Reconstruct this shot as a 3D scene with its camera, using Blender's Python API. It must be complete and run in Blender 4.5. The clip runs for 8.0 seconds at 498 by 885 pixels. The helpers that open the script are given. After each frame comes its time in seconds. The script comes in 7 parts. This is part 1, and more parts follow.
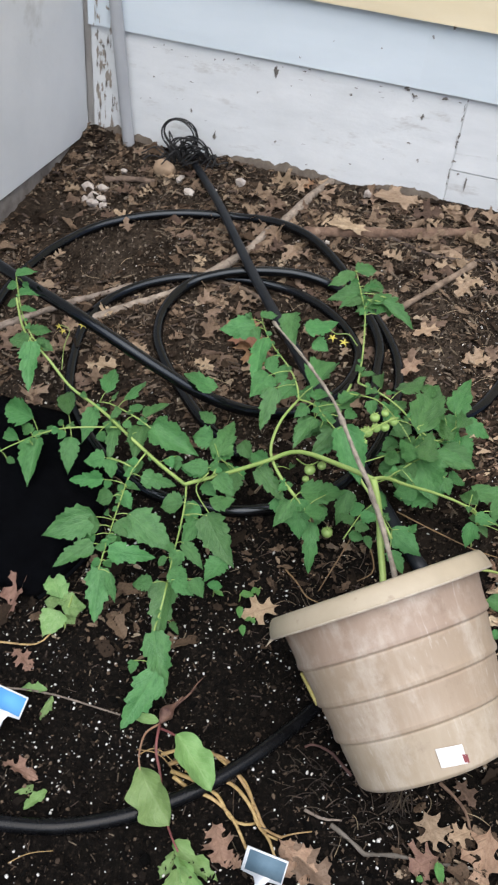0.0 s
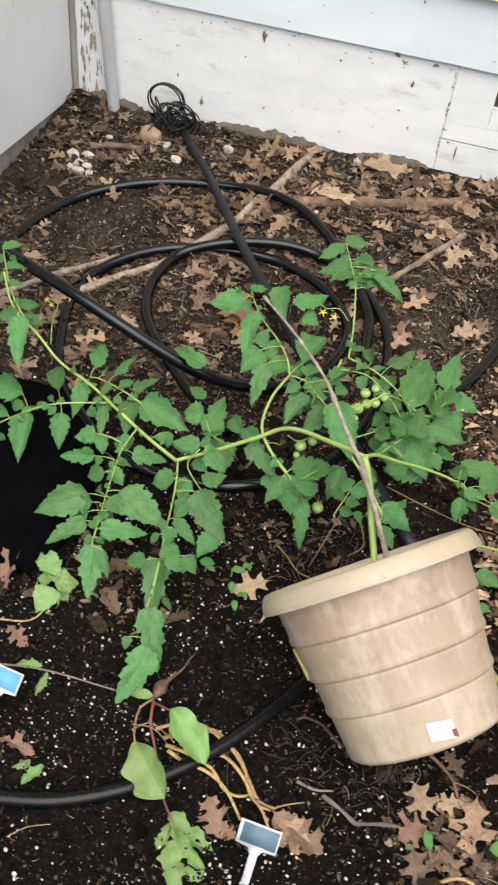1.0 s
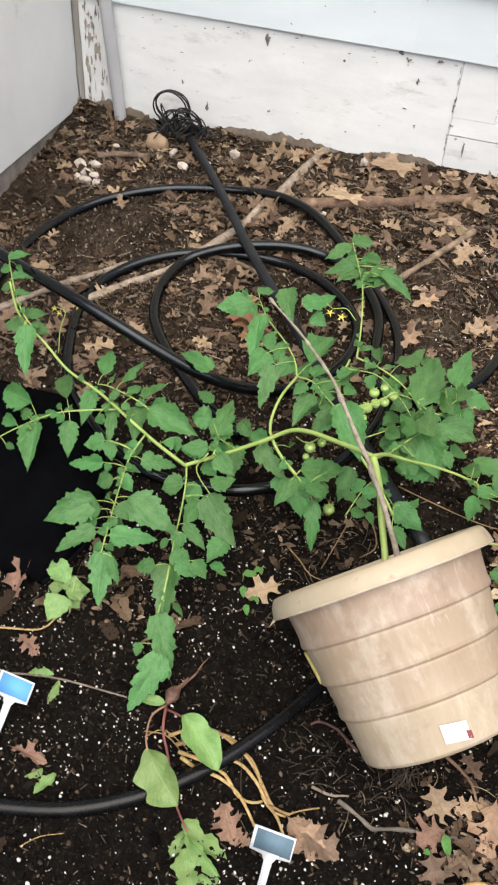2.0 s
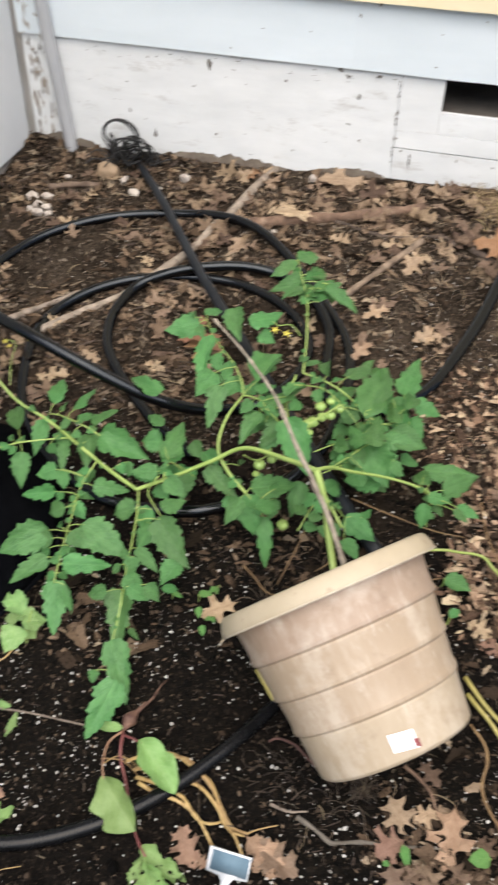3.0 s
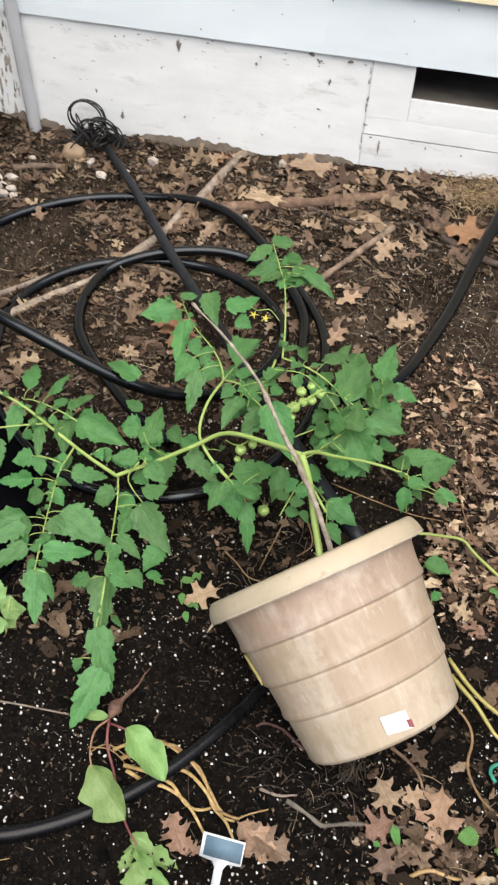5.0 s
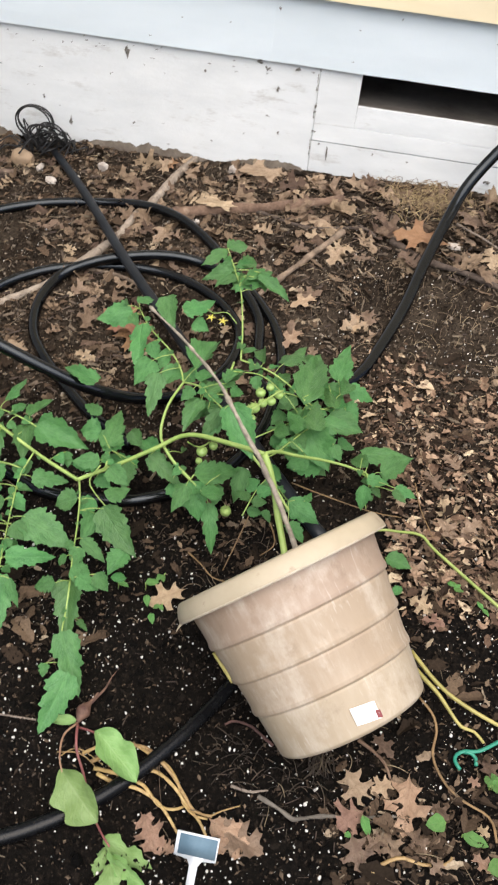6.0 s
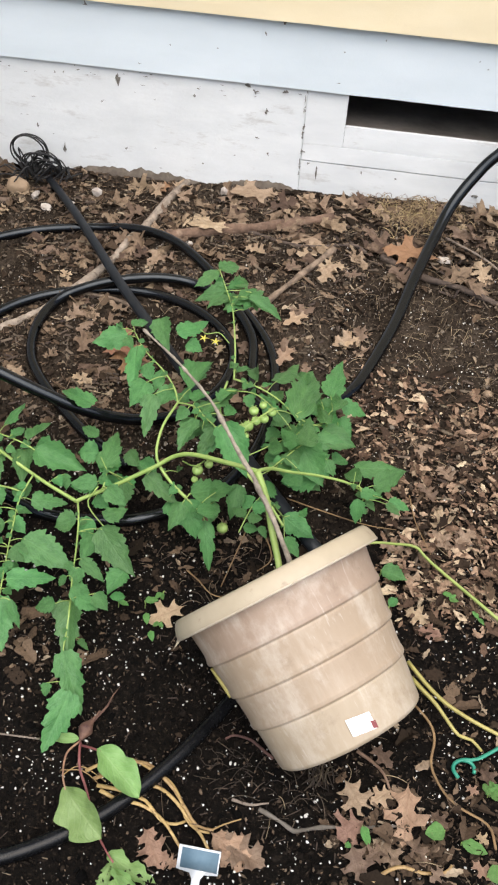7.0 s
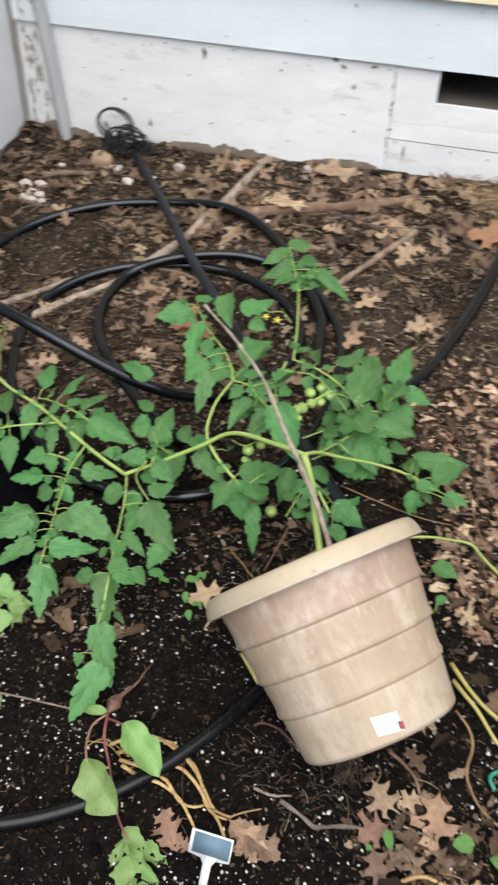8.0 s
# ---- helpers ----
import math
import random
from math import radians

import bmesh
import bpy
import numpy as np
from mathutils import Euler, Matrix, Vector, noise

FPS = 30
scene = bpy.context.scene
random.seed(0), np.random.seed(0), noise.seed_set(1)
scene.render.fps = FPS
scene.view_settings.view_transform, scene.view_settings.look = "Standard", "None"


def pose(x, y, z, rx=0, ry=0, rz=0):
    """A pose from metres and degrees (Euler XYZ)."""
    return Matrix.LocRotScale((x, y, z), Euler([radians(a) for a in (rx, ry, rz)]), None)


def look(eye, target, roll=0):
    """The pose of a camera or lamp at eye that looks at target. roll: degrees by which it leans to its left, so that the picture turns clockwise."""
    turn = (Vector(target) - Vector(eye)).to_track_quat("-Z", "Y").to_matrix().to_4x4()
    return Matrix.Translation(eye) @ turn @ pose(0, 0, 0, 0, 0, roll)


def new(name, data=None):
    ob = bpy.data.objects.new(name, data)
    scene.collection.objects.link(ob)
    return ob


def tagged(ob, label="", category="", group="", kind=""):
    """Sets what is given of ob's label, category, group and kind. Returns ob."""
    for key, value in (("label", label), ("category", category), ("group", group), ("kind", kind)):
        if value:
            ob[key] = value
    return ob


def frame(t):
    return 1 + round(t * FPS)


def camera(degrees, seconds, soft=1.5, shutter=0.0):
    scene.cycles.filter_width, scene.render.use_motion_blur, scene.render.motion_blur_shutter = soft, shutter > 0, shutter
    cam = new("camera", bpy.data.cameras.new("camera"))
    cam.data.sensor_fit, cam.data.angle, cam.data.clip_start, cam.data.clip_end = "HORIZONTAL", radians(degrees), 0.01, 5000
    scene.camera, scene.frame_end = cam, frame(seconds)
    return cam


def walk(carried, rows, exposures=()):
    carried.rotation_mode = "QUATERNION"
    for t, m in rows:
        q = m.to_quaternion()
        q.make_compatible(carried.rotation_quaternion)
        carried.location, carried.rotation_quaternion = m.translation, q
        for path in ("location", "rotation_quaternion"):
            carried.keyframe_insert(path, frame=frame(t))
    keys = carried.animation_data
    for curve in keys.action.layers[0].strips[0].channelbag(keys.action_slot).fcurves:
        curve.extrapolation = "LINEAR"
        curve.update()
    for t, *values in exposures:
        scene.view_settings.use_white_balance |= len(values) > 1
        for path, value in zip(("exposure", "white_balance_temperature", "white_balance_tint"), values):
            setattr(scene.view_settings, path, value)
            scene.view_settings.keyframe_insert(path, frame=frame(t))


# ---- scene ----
cam = camera(32.4, 8.0, soft=2.2, shutter=0.8)
PATH = [
    (0, (-0.021, 0.002, 1.057), (-0.394, 1.445, -0.276), 6.2),
    (0.3, (-0.030, 0.006, 1.063), (-0.403, 1.445, -0.297), 6.5),
    (0.4, (-0.034, 0.008, 1.066), (-0.368, 1.445, -0.299), 7.5),
    (0.5, (-0.038, 0.009, 1.068), (-0.286, 1.444, -0.302), 10.6),
    (1, (-0.038, 0.011, 1.075), (-0.35, 1.409, -0.321), 7.4),
    (1.5, (-0.035, 0.013, 1.065), (-0.359, 1.409, -0.33), 6.4),
    (2.8, (0.045, 0.036, 1.070), (-0.376, 1.440, -0.290), 0.4),
    (3, (0.058, 0.038, 1.075), (-0.316, 1.458, -0.282), 1.1),
    (3.5, (0.062, 0.032, 1.079), (-0.267, 1.48, -0.261), 1.9),
    (4, (0.048, 0.028, 1.073), (-0.259, 1.485, -0.262), 2.9),
    (5.3, (-0.001, 0.027, 1.059), (-0.204, 1.463, -0.320), 5.5),
    (5.5, (-0.007, 0.018, 1.056), (-0.168, 1.464, -0.316), 6.5),
    (6, (-0.013, 0.007, 1.063), (-0.142, 1.477, -0.288), 6.5),
    (6.5, (0.003, 0.004, 1.068), (-0.149, 1.489, -0.263), 4.6),
    (7, (0.008, -0.004, 1.084), (-0.143, 1.485, -0.243), 4.4),
    (7.5, (0.03, 0.003, 1.077), (-0.163, 1.465, -0.274), 4.3),
    (8, (0.074, 0.03, 1.056), (-0.294, 1.452, -0.301), 1.8),
]
walk(cam, [(t, look(eye, target, roll)) for t, eye, target, roll in PATH], exposures=[(0.0, 0.64, 6190, 10), (0.5, 0.86, 6490, 10), (1.0, 0.95, 6790, 10), (1.5, 0.98, 6840, 10), (3.0, 0.96, 6740, 10), (3.5, 0.92, 6540, 10), (5.5, 0.96, 6740, 10), (6.5, 0.92, 6540, 10), (8.0, 0.90, 6540, 10)])

# ---- light: an overcast sky with a weak, wide sun ----
world = bpy.data.worlds.new("overcast_sky")
world.use_nodes = True
scene.world = world
wn = world.node_tree.nodes
sky = wn.new("ShaderNodeTexSky")
sky.sky_type, sky.sun_disc = "NISHITA", False
sky.sun_elevation, sky.sun_rotation = radians(63), radians(160)
sky.air_density, sky.dust_density, sky.ozone_density = 1.0, 3.2, 1.0
wn["Background"].inputs["Strength"].default_value = 0.092
world.node_tree.links.new(sky.outputs["Color"], wn["Background"].inputs["Color"])
sun_data = bpy.data.lights.new("sun", "SUN")
sun_data.energy, sun_data.angle, sun_data.color = 2.35, radians(72), (1.0, 0.97, 0.93)
sun = new("sun", sun_data)
sun.matrix_world = look((0.75, -1.1, 4.4), (0, 1.0, 0))

# ---- materials ----


def node_kit(name):
    m = bpy.data.materials.new(name)
    m.use_nodes = True
    tree = m.node_tree

    def add(kind, **values):
        n = tree.nodes.new("ShaderNode" + kind)
        for key, value in values.items():
            key = key.replace("_", " ").strip()
            if key in n.inputs:
                if isinstance(value, bpy.types.NodeSocket):
                    tree.links.new(value, n.inputs[key])
                else:
                    n.inputs[key].default_value = value
        return n
    return m, tree, add


def rgb(c):
    return (c[0], c[1], c[2], 1.0)


def ramp(tree, add, fac, stops):
    r = add("ValToRGB", Fac=fac)
    e = r.color_ramp.elements
    while len(e) < len(stops):
        e.new(0.5)
    for k, (p, c) in enumerate(stops):
        e[k].position, e[k].color = p, rgb(c) if hasattr(c, "__len__") else (c, c, c, 1)
    return r.outputs["Color"]


def mixed(add, tree, fac, a, b, blend="MIX"):
    n = tree.nodes.new("ShaderNodeMix")
    n.data_type, n.blend_type = "RGBA", blend
    for sock, value in ((n.inputs[0], fac), (n.inputs[6], a), (n.inputs[7], b)):
        if isinstance(value, bpy.types.NodeSocket):
            tree.links.new(value, sock)
        else:
            sock.default_value = value if not hasattr(value, "__len__") else rgb(value)
    return n.outputs[2]


def noise_tex(add, vector, scale, detail=5.0, rough=0.6):
    return add("TexNoise", Vector=vector, Scale=scale, Detail=detail, Roughness=rough).outputs["Fac"]


def surface(name, dark, light, scale, rough=0.7, bump=0.3, bump_scale=None, spots=None, spot_scale=4.0, spot_at=(0.55, 0.7),
            random_by=None, shift=0.0, metal=0.0, specular=0.4, stretch=(1, 1, 1), turn=(0, 0, 0)):
    """Two tones mixed at one scale, spots of a third at another, fine relief, and a tone shift per piece."""
    m, tree, add = node_kit(name)
    bsdf = tree.nodes["Principled BSDF"]
    at = add("TexCoord").outputs["Object"]
    vec = add("Mapping", Vector=add("Mapping", Vector=at, Rotation=turn).outputs["Vector"], Scale=stretch).outputs["Vector"]
    col = ramp(tree, add, noise_tex(add, vec, scale), [(0.3, dark), (0.7, light)])
    if spots:
        mask = ramp(tree, add, noise_tex(add, vec, spot_scale, 8.0, 0.7), [(spot_at[0], 0.0), (spot_at[1], 1.0)])
        col = mixed(add, tree, mask, col, spots)
    if random_by:
        r = add("ObjectInfo").outputs["Random"] if random_by == "object" else add("NewGeometry").outputs["Random Per Island"]
        val = add("MapRange", Value=r, To_Min=1 - shift, To_Max=1 + shift).outputs["Result"]
        hue = add("MapRange", Value=r, To_Min=0.5 - 0.035 * shift, To_Max=0.5 + 0.03 * shift).outputs["Result"]
        col = add("HueSaturation", Color=col, Value=val, Hue=hue).outputs["Color"]
    tree.links.new(col, bsdf.inputs["Base Color"])
    rr = add("MapRange", Value=noise_tex(add, vec, scale * 2.3), To_Min=max(rough - 0.12, 0.05), To_Max=min(rough + 0.12, 1)).outputs["Result"]
    tree.links.new(rr, bsdf.inputs["Roughness"])
    bsdf.inputs["Metallic"].default_value = metal
    bsdf.inputs["Specular IOR Level"].default_value = specular
    if bump:
        h = noise_tex(add, vec, bump_scale or scale * 4, 6.0)
        tree.links.new(add("Bump", Height=h, Strength=bump, Distance=0.004).outputs["Normal"], bsdf.inputs["Normal"])
    return m


def soil_material():
    """Black potting mix in the bed in front, drier brown earth up the bank."""
    m, tree, add = node_kit("soil")
    bsdf = tree.nodes["Principled BSDF"]
    at = add("TexCoord").outputs["Object"]
    sep = add("SeparateXYZ", Vector=at)
    wob = noise_tex(add, at, 5.0, 4.0)
    edge = add("MapRange", Value=wob, To_Min=-0.25, To_Max=0.25).outputs["Result"]
    y = tree.nodes.new("ShaderNodeMath")
    y.operation = "ADD"
    tree.links.new(sep.outputs["Y"], y.inputs[0])
    tree.links.new(edge, y.inputs[1])
    back = add("MapRange", Value=y.outputs[0], From_Min=0.92, From_Max=1.25).outputs["Result"]
    front = add("MapRange", Value=y.outputs[0], From_Min=0.05, From_Max=-0.25).outputs["Result"]
    aside = tree.nodes.new("ShaderNodeMath")
    aside.operation = "ABSOLUTE"
    tree.links.new(sep.outputs["X"], aside.inputs[0])
    wide = add("MapRange", Value=aside.outputs[0], From_Min=0.95, From_Max=1.3).outputs["Result"]
    zone = mixed(add, tree, 1.0, mixed(add, tree, 1.0, back, front, "LIGHTEN"), wide, "LIGHTEN")
    fine = noise_tex(add, at, 160.0, 6.0, 0.75)
    coarse = noise_tex(add, at, 14.0, 5.0)
    black = ramp(tree, add, fine, [(0.3, (0.002, 0.0017, 0.0014)), (0.55, (0.0058, 0.0046, 0.0037)), (0.76, (0.040, 0.029, 0.021))])
    brown = ramp(tree, add, fine, [(0.25, (0.0135, 0.010, 0.0073)), (0.55, (0.046, 0.035, 0.0255)), (0.8, (0.165, 0.13, 0.094))])
    damp = mixed(add, tree, 1.0, ramp(tree, add, coarse, [(0.36, (0.5, 0.47, 0.45)), (0.6, (1.0, 1.0, 1.0))]), ramp(tree, add, noise_tex(add, at, 3.6, 5.0), [(0.40, (0.62, 0.60, 0.58)), (0.58, (1.15, 1.15, 1.15))]), "MULTIPLY")
    col = mixed(add, tree, zone, black, mixed(add, tree, 1.0, brown, damp, "MULTIPLY"))
    tree.links.new(col, bsdf.inputs["Base Color"])
    bsdf.inputs["Roughness"].default_value = 0.9
    bsdf.inputs["Specular IOR Level"].default_value = 0.08
    h = mixed(add, tree, 0.5, fine, noise_tex(add, at, 55.0, 6.0, 0.7))
    tree.links.new(add("Bump", Height=h, Strength=0.9, Distance=0.006).outputs["Normal"], bsdf.inputs["Normal"])
    return m


def leaf_material(name, deep, pale, vein, rough=0.5, shift=0.18, blotch=None, relief=0.75):
    """A leaf with a midrib and side veins laid out along its own length and width."""
    m, tree, add = node_kit(name)
    bsdf = tree.nodes["Principled BSDF"]
    uv = add("TexCoord").outputs["UV"]
    sep = add("SeparateXYZ", Vector=uv)

    def math_node(op, a, b=0.0):
        n = tree.nodes.new("ShaderNodeMath")
        n.operation = op
        for s, v in zip(n.inputs, (a, b)):
            if isinstance(v, bpy.types.NodeSocket):
                tree.links.new(v, s)
            else:
                s.default_value = v
        return n.outputs[0]
    across = math_node("ABSOLUTE", math_node("SUBTRACT", sep.outputs["X"], 0.5))
    rib = add("MapRange", Value=across, From_Min=0.012, From_Max=0.035, To_Min=1.0, To_Max=0.0).outputs["Result"]
    slant = math_node("SUBTRACT", math_node("MULTIPLY", sep.outputs["Y"], 7.0), math_node("MULTIPLY", across, 6.0))
    side = math_node("ABSOLUTE", math_node("SUBTRACT", math_node("FRACT", slant), 0.5))
    side = add("MapRange", Value=side, From_Min=0.02, From_Max=0.14, To_Min=0.75, To_Max=0.0).outputs["Result"]
    veins = math_node("MAXIMUM", rib, side)
    at = add("Mapping", Vector=add("TexCoord").outputs["Object"], Location=(0, 0, 0))
    own = add("CombineXYZ", X=math_node("MULTIPLY", add("ObjectInfo").outputs["Random"], 37.0))
    tree.links.new(own.outputs[0], at.inputs["Location"])
    at = at.outputs["Vector"]
    col = ramp(tree, add, noise_tex(add, at, 5.5, 6.0, 0.65), [(0.32, deep), (0.68, pale)])
    if blotch:
        speck = mixed(add, tree, 1.0, ramp(tree, add, noise_tex(add, at, 34.0, 7.0, 0.8), [(0.50, 0.0), (0.64, 0.85)]), ramp(tree, add, noise_tex(add, at, 3.2, 3.0), [(0.40, 0.15), (0.62, 1.0)]), "MULTIPLY")
        col = mixed(add, tree, speck, col, blotch)
    col = mixed(add, tree, math_node("MULTIPLY", veins, 0.20), col, vein)
    r = add("ObjectInfo").outputs["Random"]
    col = add("HueSaturation", Color=col, Value=add("MapRange", Value=r, To_Min=1 - shift, To_Max=1 + shift).outputs["Result"],
              Hue=add("MapRange", Value=r, To_Min=0.485, To_Max=0.512).outputs["Result"]).outputs["Color"]
    tree.links.new(col, bsdf.inputs["Base Color"])
    bsdf.inputs["Roughness"].default_value = rough
    bsdf.inputs["Specular IOR Level"].default_value = 0.42 if rough < 0.6 else 0.25
    bsdf.inputs["Transmission Weight"].default_value = 0.0
    h = math_node("SUBTRACT", noise_tex(add, at, 13.0, 5.0), math_node("MULTIPLY", veins, 0.30))
    tree.links.new(add("Bump", Height=h, Strength=relief, Distance=0.0035).outputs["Normal"], bsdf.inputs["Normal"])
    trans = add("BsdfTranslucent", Color=mixed(add, tree, 0.5, col, pale))
    out = tree.nodes["Material Output"]
    mix = add("MixShader", Fac=0.22)
    tree.links.new(bsdf.outputs[0], mix.inputs[1])
    tree.links.new(trans.outputs[0], mix.inputs[2])
    tree.links.new(mix.outputs[0], out.inputs["Surface"])
    return m


SOIL = soil_material()
WHITE_WOOD = surface("weathered_white_paint", (0.675, 0.698, 0.705), (0.765, 0.785, 0.790), 11.0, 0.65, 0.24, 46.0,
                     spots=(0.47, 0.46, 0.44), spot_scale=9.0, spot_at=(0.565, 0.73), random_by="object", shift=0.03, stretch=(0.75, 1, 2.4))
WHITE_PANEL = surface("white_panel_paint", (0.63, 0.65, 0.665), (0.71, 0.725, 0.735), 5.0, 0.55, 0.12, 60.0,
                      spots=(0.44, 0.44, 0.42), spot_scale=7.0, spot_at=(0.6, 0.78))
BLUE_BOARD = surface("pale_blue_paint", (0.68, 0.755, 0.80), (0.725, 0.795, 0.84), 6.0, 0.5, 0.12, 140.0,
                     spots=(0.5, 0.52, 0.52), spot_scale=9.0, spot_at=(0.72, 0.82), random_by="object", shift=0.02, stretch=(1, 1, 3))
YELLOW_BOARD = surface("pale_yellow_paint", (0.74, 0.63, 0.42), (0.78, 0.675, 0.47), 6.0, 0.5, 0.12, 140.0, random_by="object", shift=0.02, stretch=(1, 1, 3))
DIRT_EDGE = surface("earth_stained_footing", (0.10, 0.085, 0.075), (0.25, 0.23, 0.21), 18.0, 0.9, 0.8, 60.0)
STAIN = surface("brown_water_stain", (0.22, 0.185, 0.15), (0.46, 0.42, 0.37), 40.0, 0.9, 0.3, 120.0)
MORTAR = surface("flaking_yellowed_paint", (0.47, 0.445, 0.41), (0.66, 0.645, 0.62), 12.0, 0.8, 0.4, 80.0, spots=(0.27, 0.235, 0.19), spot_scale=18.0, spot_at=(0.54, 0.70), stretch=(1, 1, 0.35))
CRUST = surface("earthy_crust", (0.085, 0.066, 0.05), (0.20, 0.168, 0.135), 25.0, 0.9, 0.8, 90.0, spots=(0.42, 0.39, 0.33), spot_scale=40.0, spot_at=(0.62, 0.76))
CHIP = surface("bare_weathered_wood", (0.09, 0.08, 0.07), (0.27, 0.25, 0.225), 120.0, 0.9, 0.4, 200.0)
DARK_VOID = surface("crawl_space_dark", (0.09, 0.078, 0.066), (0.24, 0.21, 0.18), 8.0, 0.9, 0.4)
CONDUIT = surface("grey_conduit", (0.34, 0.35, 0.365), (0.43, 0.44, 0.455), 7.0, 0.4, 0.1, 60.0, spots=(0.3, 0.3, 0.31), spot_scale=10.0, spot_at=(0.62, 0.75))
HOSE = surface("black_rubber_hose", (0.002, 0.002, 0.0024), (0.0045, 0.0045, 0.005), 30.0, 0.13, 0.0, 300.0, specular=0.36)
# the sky's blue in the highlights is put into the rubber's specular tint
HOSE.node_tree.nodes["Principled BSDF"].inputs["Specular Tint"].default_value = (0.82, 0.92, 1.0, 1.0)
WORN_HOSE = surface("worn_black_rubber", (0.0025, 0.0027, 0.0032), (0.006, 0.0063, 0.0072), 40.0, 0.26, 0.03, 300.0, specular=0.22)
TUBE = surface("matte_black_tube", (0.006, 0.0075, 0.010), (0.012, 0.0145, 0.018), 25.0, 0.45, 0.10, 200.0, specular=0.25)
WIRE = surface("black_wire", (0.008, 0.008, 0.009), (0.02, 0.02, 0.02), 30.0, 0.5, 0.0)
FABRIC = surface("black_fabric", (0.0018, 0.002, 0.0028), (0.004, 0.0045, 0.006), 35.0, 0.9, 0.5, 700.0, specular=0.06)
CLAY_RIM = surface("sun_bleached_plastic_rim", (0.37, 0.31, 0.215), (0.45, 0.38, 0.275), 14.0, 0.5, 0.12, 90.0, spots=(0.28, 0.215, 0.15), spot_scale=30.0, spot_at=(0.60, 0.73))
PAPER = surface("white_paper", (0.78, 0.77, 0.76), (0.84, 0.83, 0.82), 30.0, 0.6, 0.05)
PAPER_WORN = surface("worn_plastic_edge", (0.36, 0.30, 0.22), (0.50, 0.44, 0.35), 60.0, 0.6, 0.2)
RED_PAPER = surface("faded_red_print", (0.17, 0.035, 0.04), (0.24, 0.06, 0.06), 40.0, 0.6, 0.05)
LEAF = leaf_material("tomato_leaf", (0.046, 0.150, 0.040), (0.098, 0.256, 0.076), (0.17, 0.35, 0.13), 0.42, shift=0.22, blotch=(0.150, 0.300, 0.140), relief=0.6)
LEAF_SICK = leaf_material("mottled_leaf", (0.16, 0.33, 0.09), (0.29, 0.46, 0.17), (0.36, 0.50, 0.24), 0.55, blotch=(0.50, 0.60, 0.38))
BEET_LEAF = leaf_material("beet_leaf", (0.17, 0.30, 0.088), (0.245, 0.39, 0.140), (0.38, 0.47, 0.25), 0.45, relief=0.5)
WEED_LEAF = leaf_material("weed_leaf", (0.10, 0.26, 0.06), (0.17, 0.37, 0.11), (0.22, 0.38, 0.14), 0.45)
STEM = surface("tomato_stem", (0.20, 0.30, 0.07), (0.35, 0.46, 0.14), 18.0, 0.45, 0.2, 200.0)
DRY_STEM = surface("straw_stalk", (0.25, 0.155, 0.058), (0.48, 0.335, 0.15), 60.0, 0.42, 0.3, 200.0, spots=(0.17, 0.095, 0.04), spot_scale=70.0, spot_at=(0.54, 0.68), random_by="object", shift=0.2)
BROWN_STEM = surface("withered_brown_stalk", (0.12, 0.07, 0.033), (0.29, 0.185, 0.085), 50.0, 0.5, 0.4, 200.0)
GREEN_YELLOW = surface("yellowing_stalk", (0.24, 0.21, 0.055), (0.44, 0.375, 0.13), 22.0, 0.45, 0.2, 200.0)
VINE_GREEN = surface("vine_stem", (0.17, 0.235, 0.05), (0.30, 0.36, 0.105), 22.0, 0.4, 0.15, 200.0)
RED_STALK = surface("beet_stalk", (0.13, 0.032, 0.036), (0.30, 0.12, 0.105), 30.0, 0.45, 0.2, 200.0)
PINK_STALK = surface("pale_pink_stalk", (0.24, 0.115, 0.075), (0.42, 0.27, 0.17), 30.0, 0.45, 0.2, 200.0)
BEET_ROOT = surface("beet_root", (0.045, 0.018, 0.016), (0.20, 0.115, 0.078), 60.0, 0.7, 0.4, 200.0)
FRUIT = surface("green_tomato", (0.24, 0.38, 0.09), (0.36, 0.50, 0.17), 20.0, 0.25, 0.0, specular=0.5)
PETAL = surface("yellow_petal", (0.55, 0.47, 0.06), (0.70, 0.62, 0.14), 60.0, 0.5, 0.0)
STAKE = surface("weathered_stake", (0.175, 0.148, 0.115), (0.40, 0.345, 0.275), 70.0, 0.8, 0.7, 180.0, spots=(0.10, 0.08, 0.06), spot_scale=90.0, spot_at=(0.58, 0.7))
BARK = surface("dead_stick", (0.09, 0.062, 0.044), (0.26, 0.19, 0.138), 45.0, 0.85, 0.8, 170.0, spots=(0.10, 0.075, 0.055), spot_scale=60.0, spot_at=(0.55, 0.66), random_by="object", shift=0.3)
PALE_BARK = surface("pale_dead_bark", (0.15, 0.118, 0.092), (0.34, 0.28, 0.225), 50.0, 0.85, 0.9, 180.0, spots=(0.12, 0.09, 0.068), spot_scale=60.0, spot_at=(0.55, 0.66), random_by="object", shift=0.15)
DARK_BARK = surface("dark_twig_bark", (0.035, 0.025, 0.02), (0.12, 0.088, 0.068), 60.0, 0.85, 0.8, 200.0, spots=(0.2, 0.155, 0.12), spot_scale=50.0, spot_at=(0.6, 0.75))
DARK_RED_BARK = surface("dark_red_root", (0.035, 0.016, 0.014), (0.12, 0.062, 0.05), 60.0, 0.8, 0.6, 160.0)
RED_BARK = surface("reddish_dead_bark", (0.085, 0.05, 0.034), (0.24, 0.155, 0.105), 40.0, 0.85, 0.8, 160.0, spots=(0.34, 0.25, 0.18), spot_scale=30.0, spot_at=(0.56, 0.72))
